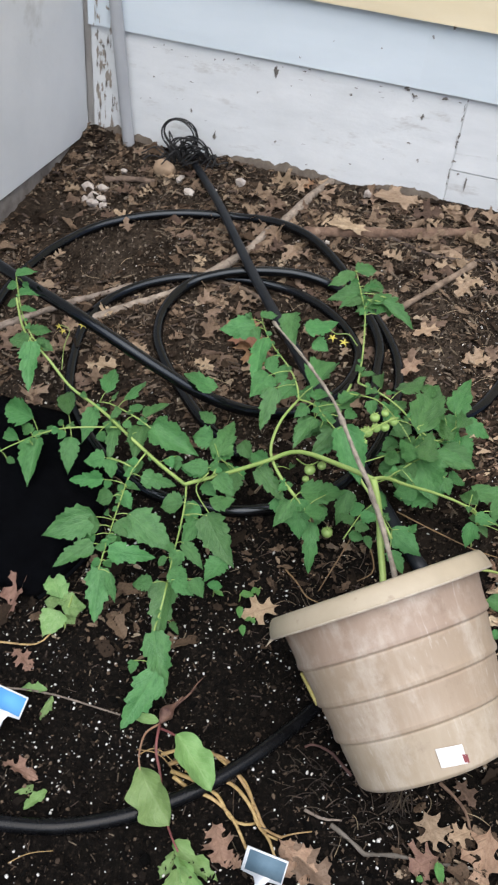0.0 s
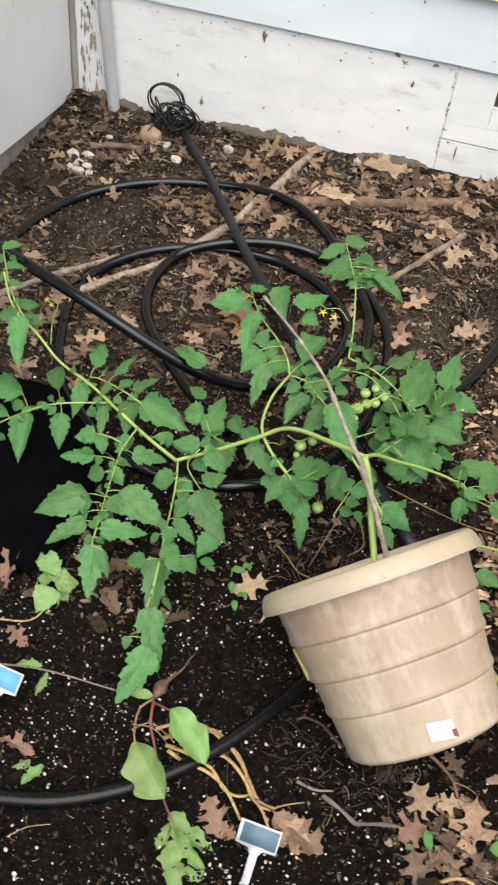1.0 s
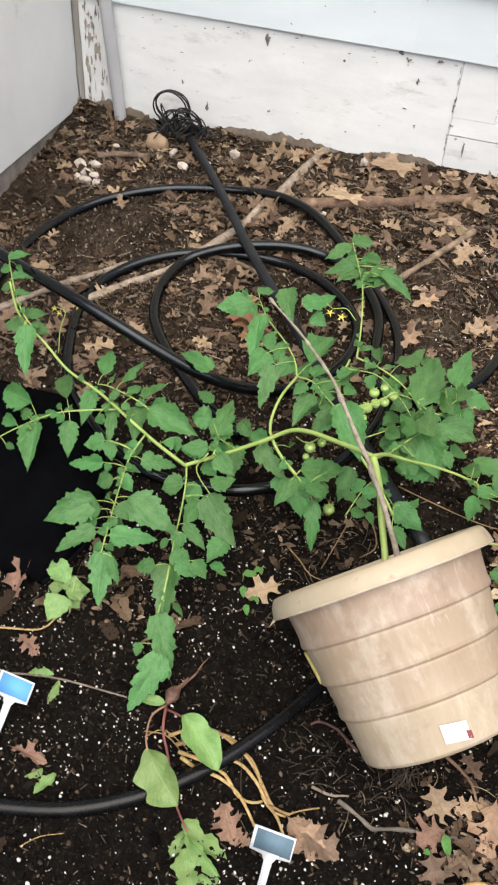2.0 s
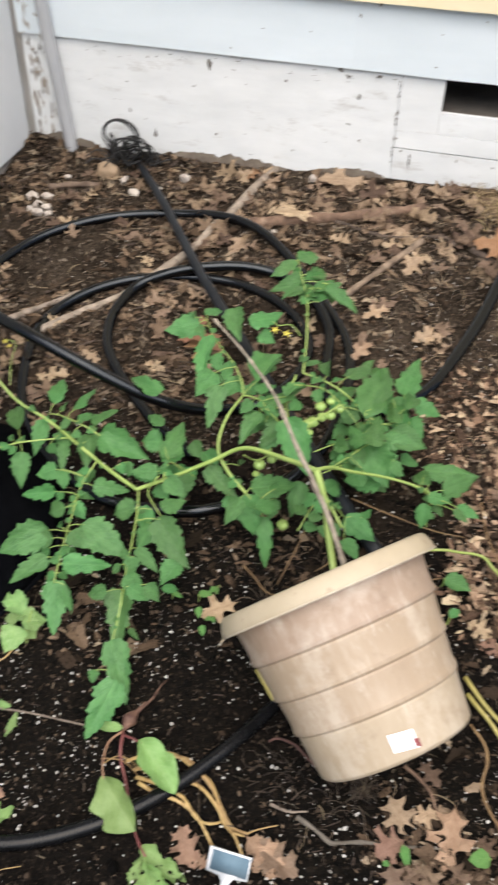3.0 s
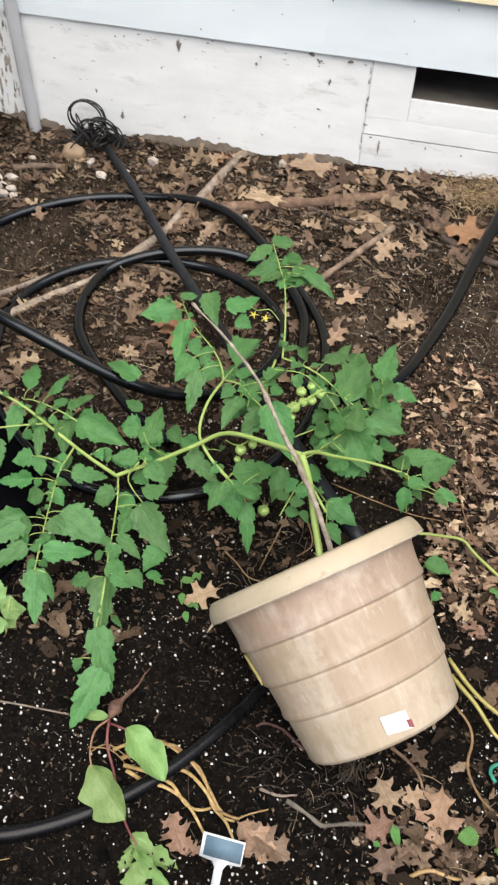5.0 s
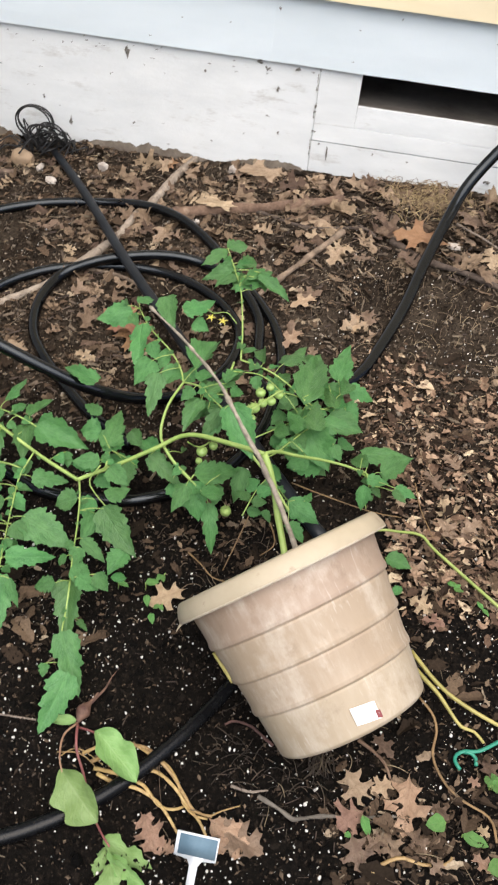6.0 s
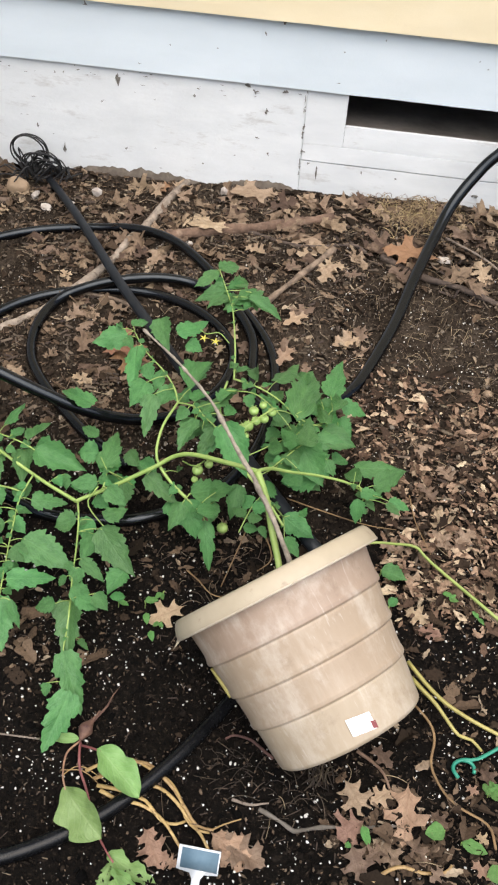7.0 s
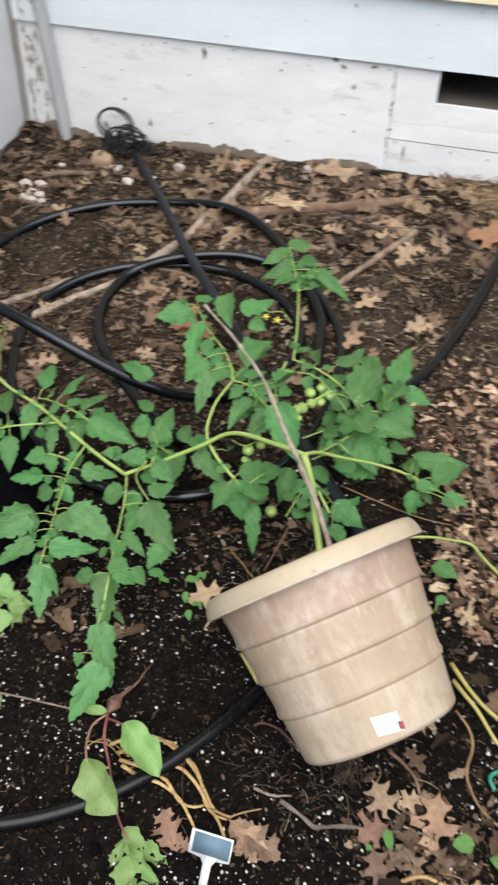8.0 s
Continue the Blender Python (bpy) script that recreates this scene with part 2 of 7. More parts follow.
GREY_TWIG = surface("grey_twig", (0.065, 0.055, 0.043), (0.20, 0.175, 0.145), 40.0, 0.85, 0.5, 200.0)
STONE = surface("river_stone", (0.25, 0.175, 0.11), (0.35, 0.255, 0.17), 30.0, 0.75, 0.3, 160.0)
CHALK = surface("white_stone", (0.30, 0.255, 0.22), (0.56, 0.51, 0.455), 50.0, 0.85, 0.5, 160.0, spots=(0.25, 0.2, 0.16), spot_scale=40.0, spot_at=(0.6, 0.7), random_by="object", shift=0.12)
OAK = leaf_material("fallen_oak_leaf", (0.235, 0.162, 0.106), (0.42, 0.312, 0.218), (0.20, 0.13, 0.08), 0.7, shift=0.48, blotch=(0.13, 0.085, 0.055))
CHIPS = surface("bark_and_root_bits", (0.035, 0.026, 0.019), (0.15, 0.11, 0.078), 60.0, 0.9, 0.3, 200.0, random_by="island", shift=0.6)
def crumb_material(name, stops):
    """Crumbs of mixed tone: each takes its own from the stops."""
    m, tree, add = node_kit(name)
    bsdf = tree.nodes["Principled BSDF"]
    col = ramp(tree, add, add("NewGeometry").outputs["Random Per Island"], stops)
    grainy = ramp(tree, add, noise_tex(add, add("TexCoord").outputs["Object"], 300.0), [(0.3, 0.55), (0.7, 1.0)])
    tree.links.new(mixed(add, tree, 1.0, col, grainy, "MULTIPLY"), bsdf.inputs["Base Color"])
    bsdf.inputs["Roughness"].default_value = 0.95
    bsdf.inputs["Specular IOR Level"].default_value = 0.1
    return m


OAK_DULL = leaf_material("weathered_oak_leaf", (0.120, 0.079, 0.052), (0.275, 0.193, 0.132), (0.11, 0.075, 0.05), 0.75, shift=0.5, blotch=(0.07, 0.05, 0.035))
OAK_PALE = leaf_material("pale_oak_leaf", (0.25, 0.148, 0.102), (0.42, 0.272, 0.192), (0.20, 0.12, 0.08), 0.6, shift=0.3, blotch=(0.15, 0.09, 0.06))
OAK_TAN = leaf_material("tan_oak_leaf", (0.33, 0.225, 0.140), (0.52, 0.385, 0.260), (0.26, 0.16, 0.10), 0.65, shift=0.2, blotch=(0.22, 0.13, 0.08))
OAK_ORANGE = leaf_material("orange_oak_leaf", (0.26, 0.138, 0.074), (0.37, 0.215, 0.125), (0.2, 0.1, 0.05), 0.65, shift=0.15, blotch=(0.15, 0.08, 0.05))
LITTER_PALE = crumb_material("pale_leaf_chips", [(0.0, (0.020, 0.014, 0.010)), (0.30, (0.092, 0.058, 0.040)), (0.60, (0.25, 0.160, 0.107)), (0.86, (0.44, 0.308, 0.21)), (1.0, (0.62, 0.50, 0.34))])
LITTER = crumb_material("leaf_litter", [(0.0, (0.018, 0.013, 0.009)), (0.35, (0.050, 0.034, 0.023)), (0.7, (0.125, 0.085, 0.056)), (0.92, (0.225, 0.160, 0.108)), (1.0, (0.40, 0.32, 0.225))])
CRUMB = crumb_material("soil_crumbs", [(0.0, (0.002, 0.0017, 0.0014)), (0.38, (0.006, 0.005, 0.004)), (0.62, (0.021, 0.016, 0.012)), (0.84, (0.060, 0.043, 0.031)), (1.0, (0.20, 0.145, 0.10))])
CLOD = crumb_material("soil_clods", [(0.0, (0.0015, 0.0013, 0.001)), (0.6, (0.005, 0.0042, 0.0034)), (1.0, (0.016, 0.012, 0.009))])
EARTH_CRUMB = crumb_material("dry_earth_crumbs", [(0.0, (0.012, 0.009, 0.0065)), (0.48, (0.040, 0.030, 0.022)), (0.82, (0.108, 0.083, 0.060)), (1.0, (0.38, 0.315, 0.245))])
PERLITE = surface("perlite", (0.55, 0.53, 0.50), (0.78, 0.76, 0.72), 200.0, 0.9, 0.3, 600.0, random_by="island", shift=0.12)
ROOT_MAT = surface("dark_matted_roots", (0.012, 0.009, 0.007), (0.075, 0.054, 0.036), 60.0, 0.85, 0.3, 200.0, random_by="island", shift=0.6)
FIBRE = surface("dry_fibres", (0.13, 0.088, 0.053), (0.34, 0.26, 0.17), 30.0, 0.85, 0.0, random_by="island", shift=0.5)
DRY_GRASS = surface("dry_grass", (0.17, 0.115, 0.06), (0.42, 0.31, 0.18), 30.0, 0.85, 0.0, random_by="island", shift=0.6)
TAG_WHITE = surface("white_plastic", (0.76, 0.78, 0.80), (0.82, 0.84, 0.86), 30.0, 0.35, 0.03)
TAG_BLUE = surface("blue_grey_label", (0.09, 0.15, 0.20), (0.15, 0.22, 0.27), 45.0, 0.7, 0.05, spots=(0.3, 0.36, 0.4), spot_scale=30.0, spot_at=(0.6, 0.75), specular=0.15)
TAG_SKY = surface("bright_blue_label", (0.10, 0.32, 0.66), (0.14, 0.38, 0.72), 20.0, 0.65, 0.03, specular=0.15)
GREEN_PLASTIC = surface("green_plastic", (0.018, 0.19, 0.125), (0.035, 0.26, 0.17), 25.0, 0.35, 0.05)

# ---- shapes ----
origin = {}


def put(name, bm, material, parent=None, label="", smooth=True):
    """Links a bmesh, given in world places, as one mesh whose origin is at the middle of its foot."""
    co = [v.co for v in bm.verts]
    at = Vector(((min(c.x for c in co) + max(c.x for c in co)) / 2, (min(c.y for c in co) + max(c.y for c in co)) / 2, min(c.z for c in co)))
    bmesh.ops.translate(bm, verts=bm.verts, vec=-at)
    data = bpy.data.meshes.new(name)
    bm.to_mesh(data)
    bm.free()
    for p in data.polygons:
        p.use_smooth = smooth
    data.materials.append(material)
    ob = new(name, data)
    origin[ob.name] = at
    if parent:
        ob.parent = parent
        ob.location = at - origin[parent.name]
    else:
        ob.location = at
    if label:
        ob["label"] = label
    return ob


def part(name, bm, material, parent, label="", smooth=True):
    return put(name, bm, material, parent, label, smooth)


def thing(name, at, label, category, group="", kind=""):
    ob = new(name)
    ob.empty_display_size = 0.05
    ob.location = at
    origin[ob.name] = Vector(at)
    return tagged(ob, label, category, group, kind)


def share(name, data, m, parent=None):
    """A piece on a shared mesh at the world pose m."""
    ob = new(name, data)
    origin[ob.name] = m.translation.copy()
    if parent:
        ob.parent = parent
        ob.matrix_basis = Matrix.Translation(-origin[parent.name]) @ m
    else:
        ob.matrix_basis = m
    return ob


def smooth_line(points, step):
    """A rounded line through the points, at even steps."""
    pts = [Vector(p) for p in points]
    pts = [pts[0] * 2 - pts[1]] + pts + [pts[-1] * 2 - pts[-2]]
    out = []
    for a, b, c, d in zip(pts, pts[1:], pts[2:], pts[3:]):
        n = max(2, int((c - b).length / step))
        for k in range(n):
            t = k / n
            out.append(0.5 * ((2 * b) + (c - a) * t + (2 * a - 5 * b + 4 * c - d) * t * t + (3 * b - a - 3 * c + d) * t ** 3))
    out.append(pts[-2])
    return out


def sweep(bm, line, radius, sides=8, flat=1.0, caps=True):
    """A tube along a line; radius is a number or a function of 0..1; flat squeezes it."""
    n = len(line)
    side = None
    rings = []
    for k, p in enumerate(line):
        ahead = (line[min(k + 1, n - 1)] - line[max(k - 1, 0)]).normalized()
        if side is None:
            side = ahead.cross(Vector((0, 0, 1)))
            side = side.normalized() if side.length > 1e-4 else Vector((1, 0, 0))
        side = (side - ahead * side.dot(ahead)).normalized()
        up = side.cross(ahead)
        r = radius(k / (n - 1)) if callable(radius) else radius
        rings.append([bm.verts.new(p + r * (math.cos(a) * side + flat * math.sin(a) * up)) for a in (2 * math.pi * j / sides for j in range(sides))])
    for a, b in zip(rings, rings[1:]):
        for j in range(sides):
            bm.faces.new((a[j], a[(j + 1) % sides], b[(j + 1) % sides], b[j]))
    if caps:
        bm.faces.new(rings[0][::-1])
        bm.faces.new(rings[-1])
    return bm


def tube(points, radius, sides=8, step=0.012, flat=1.0):
    return sweep(bmesh.new(), smooth_line(points, step), radius, sides, flat)


def gnarl(bm, amount):
    """Knobs, dents and bark ridges."""
    for v in bm.verts:
        p = v.co.copy()
        v.co += amount * (noise.noise_vector(p * 40) * 0.45 + noise.noise_vector(p * 190) * 0.55)
    return bm


def box(bm, lo, hi, bevel=0.002):
    vs = [bm.verts.new((x, y, z)) for x in (lo[0], hi[0]) for y in (lo[1], hi[1]) for z in (lo[2], hi[2])]
    for f in ((0, 1, 3, 2), (4, 6, 7, 5), (0, 4, 5, 1), (2, 3, 7, 6), (0, 2, 6, 4), (1, 5, 7, 3)):
        bm.faces.new([vs[i] for i in f])
    if bevel:
        bmesh.ops.bevel(bm, geom=[e for e in bm.edges], offset=bevel, segments=1, affect="EDGES")
    return bm


def lump(bm, at, size, seed, detail=2, rough=0.35):
    """An uneven stone-like lump."""
    verts = bmesh.ops.create_icosphere(bm, subdivisions=detail, radius=1.0)["verts"]
    for v in verts:
        d = 1 + rough * noise.noise(v.co * 1.3 + Vector((seed, seed * 2.3, 0)))
        v.co = Vector((v.co.x * size[0], v.co.y * size[1], v.co.z * size[2])) * d + Vector(at)
    return bm


def leaf_data(name, material, outline, stations=22, fold=0.12, droop=0.18, wave=0.03, seed=0, reach=0.05):
    """A leaf of length 1 along +x and width 1, on its own mesh: outline(s) gives the half width, of at most 0.5."""
    r = random.Random(seed)
    ph = [r.uniform(0, 6.28) for _ in range(4)]
    bm = bmesh.new()
    uv = bm.loops.layers.uv.new("UVMap")
    rows, where = [], {}
    for k in range(stations + 1):
        s = k / stations
        left, right = outline(s, 0, ph), outline(s, 1, ph)
        row = []
        for u in (-1, -0.55, 0, 0.55, 1):
            w = u * (left if u < 0 else right)
            z = fold * abs(w) * 2 - droop * s * s + wave * math.sin(9 * s + ph[0]) * abs(u) + wave * math.sin(14 * s + 3 * u + ph[1]) * u
            v = bm.verts.new((s + reach * abs(w) * (1 - s), w, z))
            where[v] = (0.5 + 0.5 * u * 0.98, s)
            row.append(v)
        rows.append(row)
    for a, b in zip(rows, rows[1:]):
        for j in range(4):
            f = bm.faces.new((a[j], b[j], b[j + 1], a[j + 1]))
            f.smooth = True
            for loop in f.loops:
                loop[uv].uv = where[loop.vert]
    data = bpy.data.meshes.new(name)
    bm.to_mesh(data)
    bm.free()
    data.materials.append(material)
    return data


def tomato_outline(s, side, ph):
    """An egg-shaped leaflet, broad near its base, drawn out to a point, with a few forward-pointing teeth."""
    if s <= 0 or s >= 1:
        return 0.006
    body = 0.64 * math.sin(math.pi * s ** 0.56) ** (0.55 if s < 0.29 else 0.55 + 0.50 * (s - 0.29) / 0.71)
    deep = 0.27 + 0.08 * math.sin(ph[3])
    k = (s * (4.2 + 0.8 * math.sin(ph[1])) + 0.37 * side + ph[2] * 0.16) % 1.0
    saw = (k / 0.74) ** 0.7 if k < 0.74 else ((1 - k) / 0.26) ** 0.8
    k = (s * 9.0 + 0.21 * side + ph[0]) % 1.0
    small = k / 0.75 if k < 0.75 else (1 - k) / 0.25
    fade = 1 - 0.55 * s
    return max(0.006, body * (1.08 - deep * fade * (1 - saw)) * (1 - 0.13 * (1 - small)) * (1 + 0.05 * math.sin(5 * s + ph[3] + 1.5 * side)))


def blade(name, material, halves, rib_at, height):
    """A flat-cut blade of length 1 along +x: two halves on a midrib, lifted by height(x, y)."""
    bm = bmesh.new()
    uv = bm.loops.layers.uv.new("UVMap")
    rib = [bm.verts.new((x, 0, 0)) for x in rib_at]
    for side, edge in zip((1, -1), halves):
        outer = [bm.verts.new((x, side * y, 0)) for x, y in edge]
        bm.faces.new(rib + outer[::-1] if side < 0 else rib[::-1] + outer)
    bmesh.ops.triangulate(bm, faces=bm.faces[:], ngon_method="EAR_CLIP")
    for _ in range(2):
        bmesh.ops.subdivide_edges(bm, edges=[e for e in bm.edges if e.calc_length() > 0.14], cuts=1)
        bmesh.ops.triangulate(bm, faces=bm.faces[:])
    bmesh.ops.recalc_face_normals(bm, faces=bm.faces)
    if sum(f.normal.z for f in bm.faces) < 0:
        bmesh.ops.reverse_faces(bm, faces=bm.faces)
    for f in bm.faces:
        f.smooth = True
        for loop in f.loops:
            loop[uv].uv = (0.5 + loop.vert.co.y, loop.vert.co.x)
    for v in bm.verts:
        v.co.z = height(v.co.x, v.co.y)
    data = bpy.data.meshes.new(name)
    bm.to_mesh(data)
    bm.free()
    data.materials.append(material)
    return data


def lobed_leaflet(fold, droop, wave, seed):
    """A tomato leaflet cut into three blunt, toothed lobes a side."""
    r = random.Random(seed)
    ph = [r.uniform(0, 6.28) for _ in range(2)]
    half = ((0.02, 0.02), (0.05, 0.12), (0.03, 0.24), (0.10, 0.30), (0.13, 0.40), (0.19, 0.41), (0.25, 0.47), (0.28, 0.41), (0.35, 0.41), (0.360, 0.34), (0.37, 0.29), (0.42, 0.32), (0.47, 0.36), (0.53, 0.34), (0.59, 0.36),
            (0.605, 0.29), (0.62, 0.23), (0.67, 0.24), (0.72, 0.24), (0.77, 0.19), (0.83, 0.18), (0.86, 0.11), (0.92, 0.10), (0.96, 0.04))
    halves = []
    for _ in range(2):
        big, shift = r.uniform(0.9, 1.12), r.uniform(-0.03, 0.03)
        halves.append([(min(0.97, x + (shift if 0.1 < x < 0.8 else 0) + r.uniform(-0.008, 0.008)), y * big * r.uniform(0.92, 1.06)) for x, y in half])
    return blade("leaflet", LEAF, halves, [0.0] + [0.03 + 0.97 * k / 12 for k in range(13)], lambda x, y: fold * abs(y) - droop * x * x + wave * (math.sin(8 * x + ph[0]) * abs(y) * 2 + math.sin(9 * y + 4 * x + ph[1]) * 0.5))


OAK_HALF = ((0.10, 0.010), (0.15, 0.035), (0.18, 0.09), (0.185, 0.15), (0.17, 0.22), (0.245, 0.20), (0.30, 0.25), (0.325, 0.18), (0.35, 0.125), (0.39, 0.105), (0.43, 0.135), (0.445, 0.23), (0.42, 0.37), (0.505, 0.33),
            (0.585, 0.43), (0.605, 0.32), (0.615, 0.21), (0.64, 0.155), (0.675, 0.14), (0.71, 0.18), (0.745, 0.29), (0.80, 0.24), (0.87, 0.25), (0.868, 0.16), (0.895, 0.105), (0.94, 0.095), (0.968, 0.03))


OAK_STAR = ((0.08, 0.010), (0.16, 0.045), (0.22, 0.10), (0.235, 0.19), (0.205, 0.31), (0.29, 0.275), (0.355, 0.20), (0.41, 0.150), (0.46, 0.142), (0.51, 0.19), (0.545, 0.29), (0.555, 0.44), (0.625, 0.40), (0.70, 0.44),
            (0.695, 0.30), (0.70, 0.19), (0.735, 0.140), (0.78, 0.135), (0.83, 0.165), (0.885, 0.20), (0.90, 0.12), (0.945, 0.075), (0.970, 0.03))


def oak_data(name, material, fold, droop, wave, seed, shape=OAK_HALF):
    """A lobed oak leaf of length 1 along +x: bristle-tipped lobes a side with round bays between, dried into a curl."""
    r = random.Random(seed)
    ph = [r.uniform(0, 6.28) for _ in range(4)]
    halves = []
    for _ in range(2):
        size, slide = [r.uniform(0.75, 1.12) for _ in range(3)], r.uniform(-0.03, 0.03)
        half = []
        for x, y in shape:
            lobe = size[0 if x < 0.395 else 1 if x < 0.65 else 2]
            half.append((min(0.97, x + (slide if 0.2 < x < 0.9 else 0.0) + r.uniform(-0.008, 0.008)), y if y < 0.10 else 0.10 + (y - 0.10) * lobe))
        halves.append(half)

    def height(x, y):
        tip = max(0.0, abs(y) - 0.16)
        curl = 0.30 * fold * abs(y) + 0.55 * fold * tip * (1.0 + math.sin(9 * x + ph[2] + (2 if y > 0 else 0)))
        return curl - droop * (x - 0.4) ** 2 + wave * (math.sin(7 * x + ph[0]) * abs(y) * 2 + 0.6 * math.sin(11 * y + 5 * x + ph[1]))
    return blade(name, material, halves, [0.0, 0.10] + [0.10 + 0.90 * k / 11 for k in range(1, 12)], height)


def ragged_outline(s, side, ph):
    """An eaten, frilled leaf."""
    if s <= 0 or s >= 1:
        return 0.02
    bite = 0.5 + 0.5 * math.sin(11 * s + ph[2] + 2.2 * side) * math.sin(5 * s + ph[3])
    return max(0.03, 0.5 * math.sin(math.pi * min(1, s ** 0.8)) ** 0.45 * (0.50 + 0.50 * bite) * (1 + 0.10 * math.sin(37 * s + ph[0])))


def beet_outline(s, side, ph):
    return max(0.01, 0.5 * math.sin(math.pi * min(1, s ** 0.75)) ** 0.7 * (1 + 0.07 * math.sin(13 * s + ph[2] + 2 * side))) if 0 < s < 1 else 0.02


LEAVES = [leaf_data("leaflet", LEAF, tomato_outline, 44, r, d, w, k, 0.10) for k, (r, d, w) in enumerate(
    ((0.12, 0.10, 0.02), (0.24, 0.20, 0.025), (-0.10, 0.16, 0.03), (0.18, 0.06, 0.025), (0.06, 0.26, 0.025), (0.28, 0.12, 0.02), (-0.05, 0.05, 0.03), (0.15, 0.22, 0.03)))]
LOBED = [lobed_leaflet(f, d, w, k + 120) for k, (f, d, w) in enumerate(((0.2, 0.2, 0.05), (0.35, 0.28, 0.05), (-0.15, 0.25, 0.06), (0.1, 0.12, 0.07)))]
SICK = [leaf_data("leaflet", LEAF_SICK, tomato_outline, 20, 0.15, 0.15, 0.05, k + 20) for k in range(2)]
OAKS = [oak_data("oak_leaf", OAK, f, d, w, k + 40, OAK_STAR if k % 2 else OAK_HALF) for k, (f, d, w) in enumerate(
    ((0.45, 0.35, 0.07), (-0.35, 0.4, 0.07), (0.7, 0.3, 0.08), (0.2, -0.5, 0.09), (-0.5, 0.4, 0.07), (0.35, 0.6, 0.08), (0.15, 0.2, 0.11), (-0.2, 0.5, 0.10), (0.9, -0.2, 0.08), (0.4, 0.2, 0.12)))]
DULL_OAKS = [oak_data("oak_leaf", OAK_DULL, f, d, w, k + 60, OAK_STAR if k % 2 else OAK_HALF) for k, (f, d, w) in enumerate(
    ((0.5, 0.4, 0.09), (-0.4, 0.5, 0.09), (0.8, 0.3, 0.10), (0.2, -0.6, 0.11), (-0.6, 0.5, 0.09), (0.4, 0.7, 0.10), (1.0, -0.3, 0.10), (-0.3, 0.6, 0.12)))]
PALE_OAKS = [oak_data("oak_leaf", OAK_PALE, f, d, w, k + 75) for k, (f, d, w) in enumerate(((0.5, 0.35, 0.08), (0.8, 0.3, 0.09), (0.3, 0.5, 0.10), (-0.2, 0.5, 0.10), (0.6, 0.1, 0.12)))]
FLAT_OAKS = [oak_data("oak_leaf", m, f, d, w, k + 140, OAK_STAR) for k, (m, f, d, w) in enumerate(((OAK_PALE, 0.18, 0.15, 0.05), (OAK, 0.25, 0.2, 0.06), (OAK_TAN, 0.3, 0.3, 0.05), (OAK_PALE, -0.15, 0.15, 0.05), (OAK_DULL, 0.3, 0.3, 0.07)))]
ORANGE_OAKS = [oak_data("oak_leaf", OAK_ORANGE, 0.2, 0.2, 0.05, 91, OAK_STAR), oak_data("oak_leaf", OAK_ORANGE, 0.15, 0.15, 0.04, 95, OAK_STAR)]
def blunt_outline(s, side, ph):
    """A spoon-shaped leaf, broad to its blunt, wavy end."""
    return max(0.02, 0.5 * min(1.0, 2.6 * s) ** 0.75 * (1 - s ** 7) ** 0.6 * (0.92 + 0.10 * math.sin(15 * s + ph[2] + 2.5 * side)))


BLUNT = leaf_data("leaf", BEET_LEAF, blunt_outline, 26, 0.30, 0.20, 0.05, 66, 0.0)
BEETS = [leaf_data("leaf", BEET_LEAF, beet_outline, 18, f, d, 0.035, k + 60) for k, (f, d) in enumerate(((0.22, 0.14), (0.12, 0.05), (-0.15, 0.25)))]
RAGGED = [leaf_data("leaf", BEET_LEAF, ragged_outline, 34, f, d, 0.06, k + 80, 0.2) for k, (f, d) in enumerate(((0.25, 0.15), (-0.2, 0.25), (0.3, -0.1)))]
WEEDS = [leaf_data("leaf", WEED_LEAF, beet_outline, 12, 0.15, 0.1, 0.03, k + 70) for k in range(2)]


def leaf_pose(base, tip, width, tilt=0.0, lean=Vector((0, -0.3, 1))):
    """The pose that lays a unit leaf from base to tip, its face turned towards lean."""
    base, tip = Vector(base), Vector(tip)
    x = tip - base
    length = max(x.length, 0.004)
    x.normalize()
    z = (lean - x * lean.dot(x)).normalized()
    z = Matrix.Rotation(tilt, 3, x) @ z
    y = z.cross(x)
    m = Matrix((x * length, y * width, z * (0.5 * length + 0.5 * width))).transposed().to_4x4()
    m.translation = base
    return m


def ground_z(x, y):
    """The lie of the land: a level bed in front, a bank that rises to the house."""
    s = min(max((y - 0.6) / 1.35, 0.0), 1.0)
    soft = s if s > 0.06 else s * s / 0.12 + (s / 2 if s > 0 else 0)
    z = 0.168 * soft * (1 + 0.18 * (min(max(x, -1.2), 0.6) + 0.2))
    # the earth heaped behind the pot's foot, on which it leans
    z += 0.050 * math.exp(-((x + 0.012) ** 2 + (y - 0.745) ** 2) / 0.0035)
    # a heap of crumbled earth in the corner of the walls
    z += 0.030 * math.exp(-((x + 1.03) ** 2 + (y - 1.95) ** 2) / 0.009)
    z += 0.006 * noise.noise(Vector((x * 5, y * 5, 3.1))) + 0.004 * noise.noise(Vector((x * 13, y * 13, 7.7)))
    return z


# ---- the ground: one sheet, fine round the bed, coarse to the horizon ----
def graded(lo, hi, step, far):
    near = list(np.arange(lo, hi + step / 2, step))
    grow, out, d = 1.5, [], step
    a, b = [lo], [hi]
    while b[-1] < far:
        d *= grow
        b.append(b[-1] + d)
    d = step
    while a[-1] > -far:
        d *= grow
        a.append(a[-1] - d)
    return [float(v) for v in a[:0:-1] + near + b[1:]]


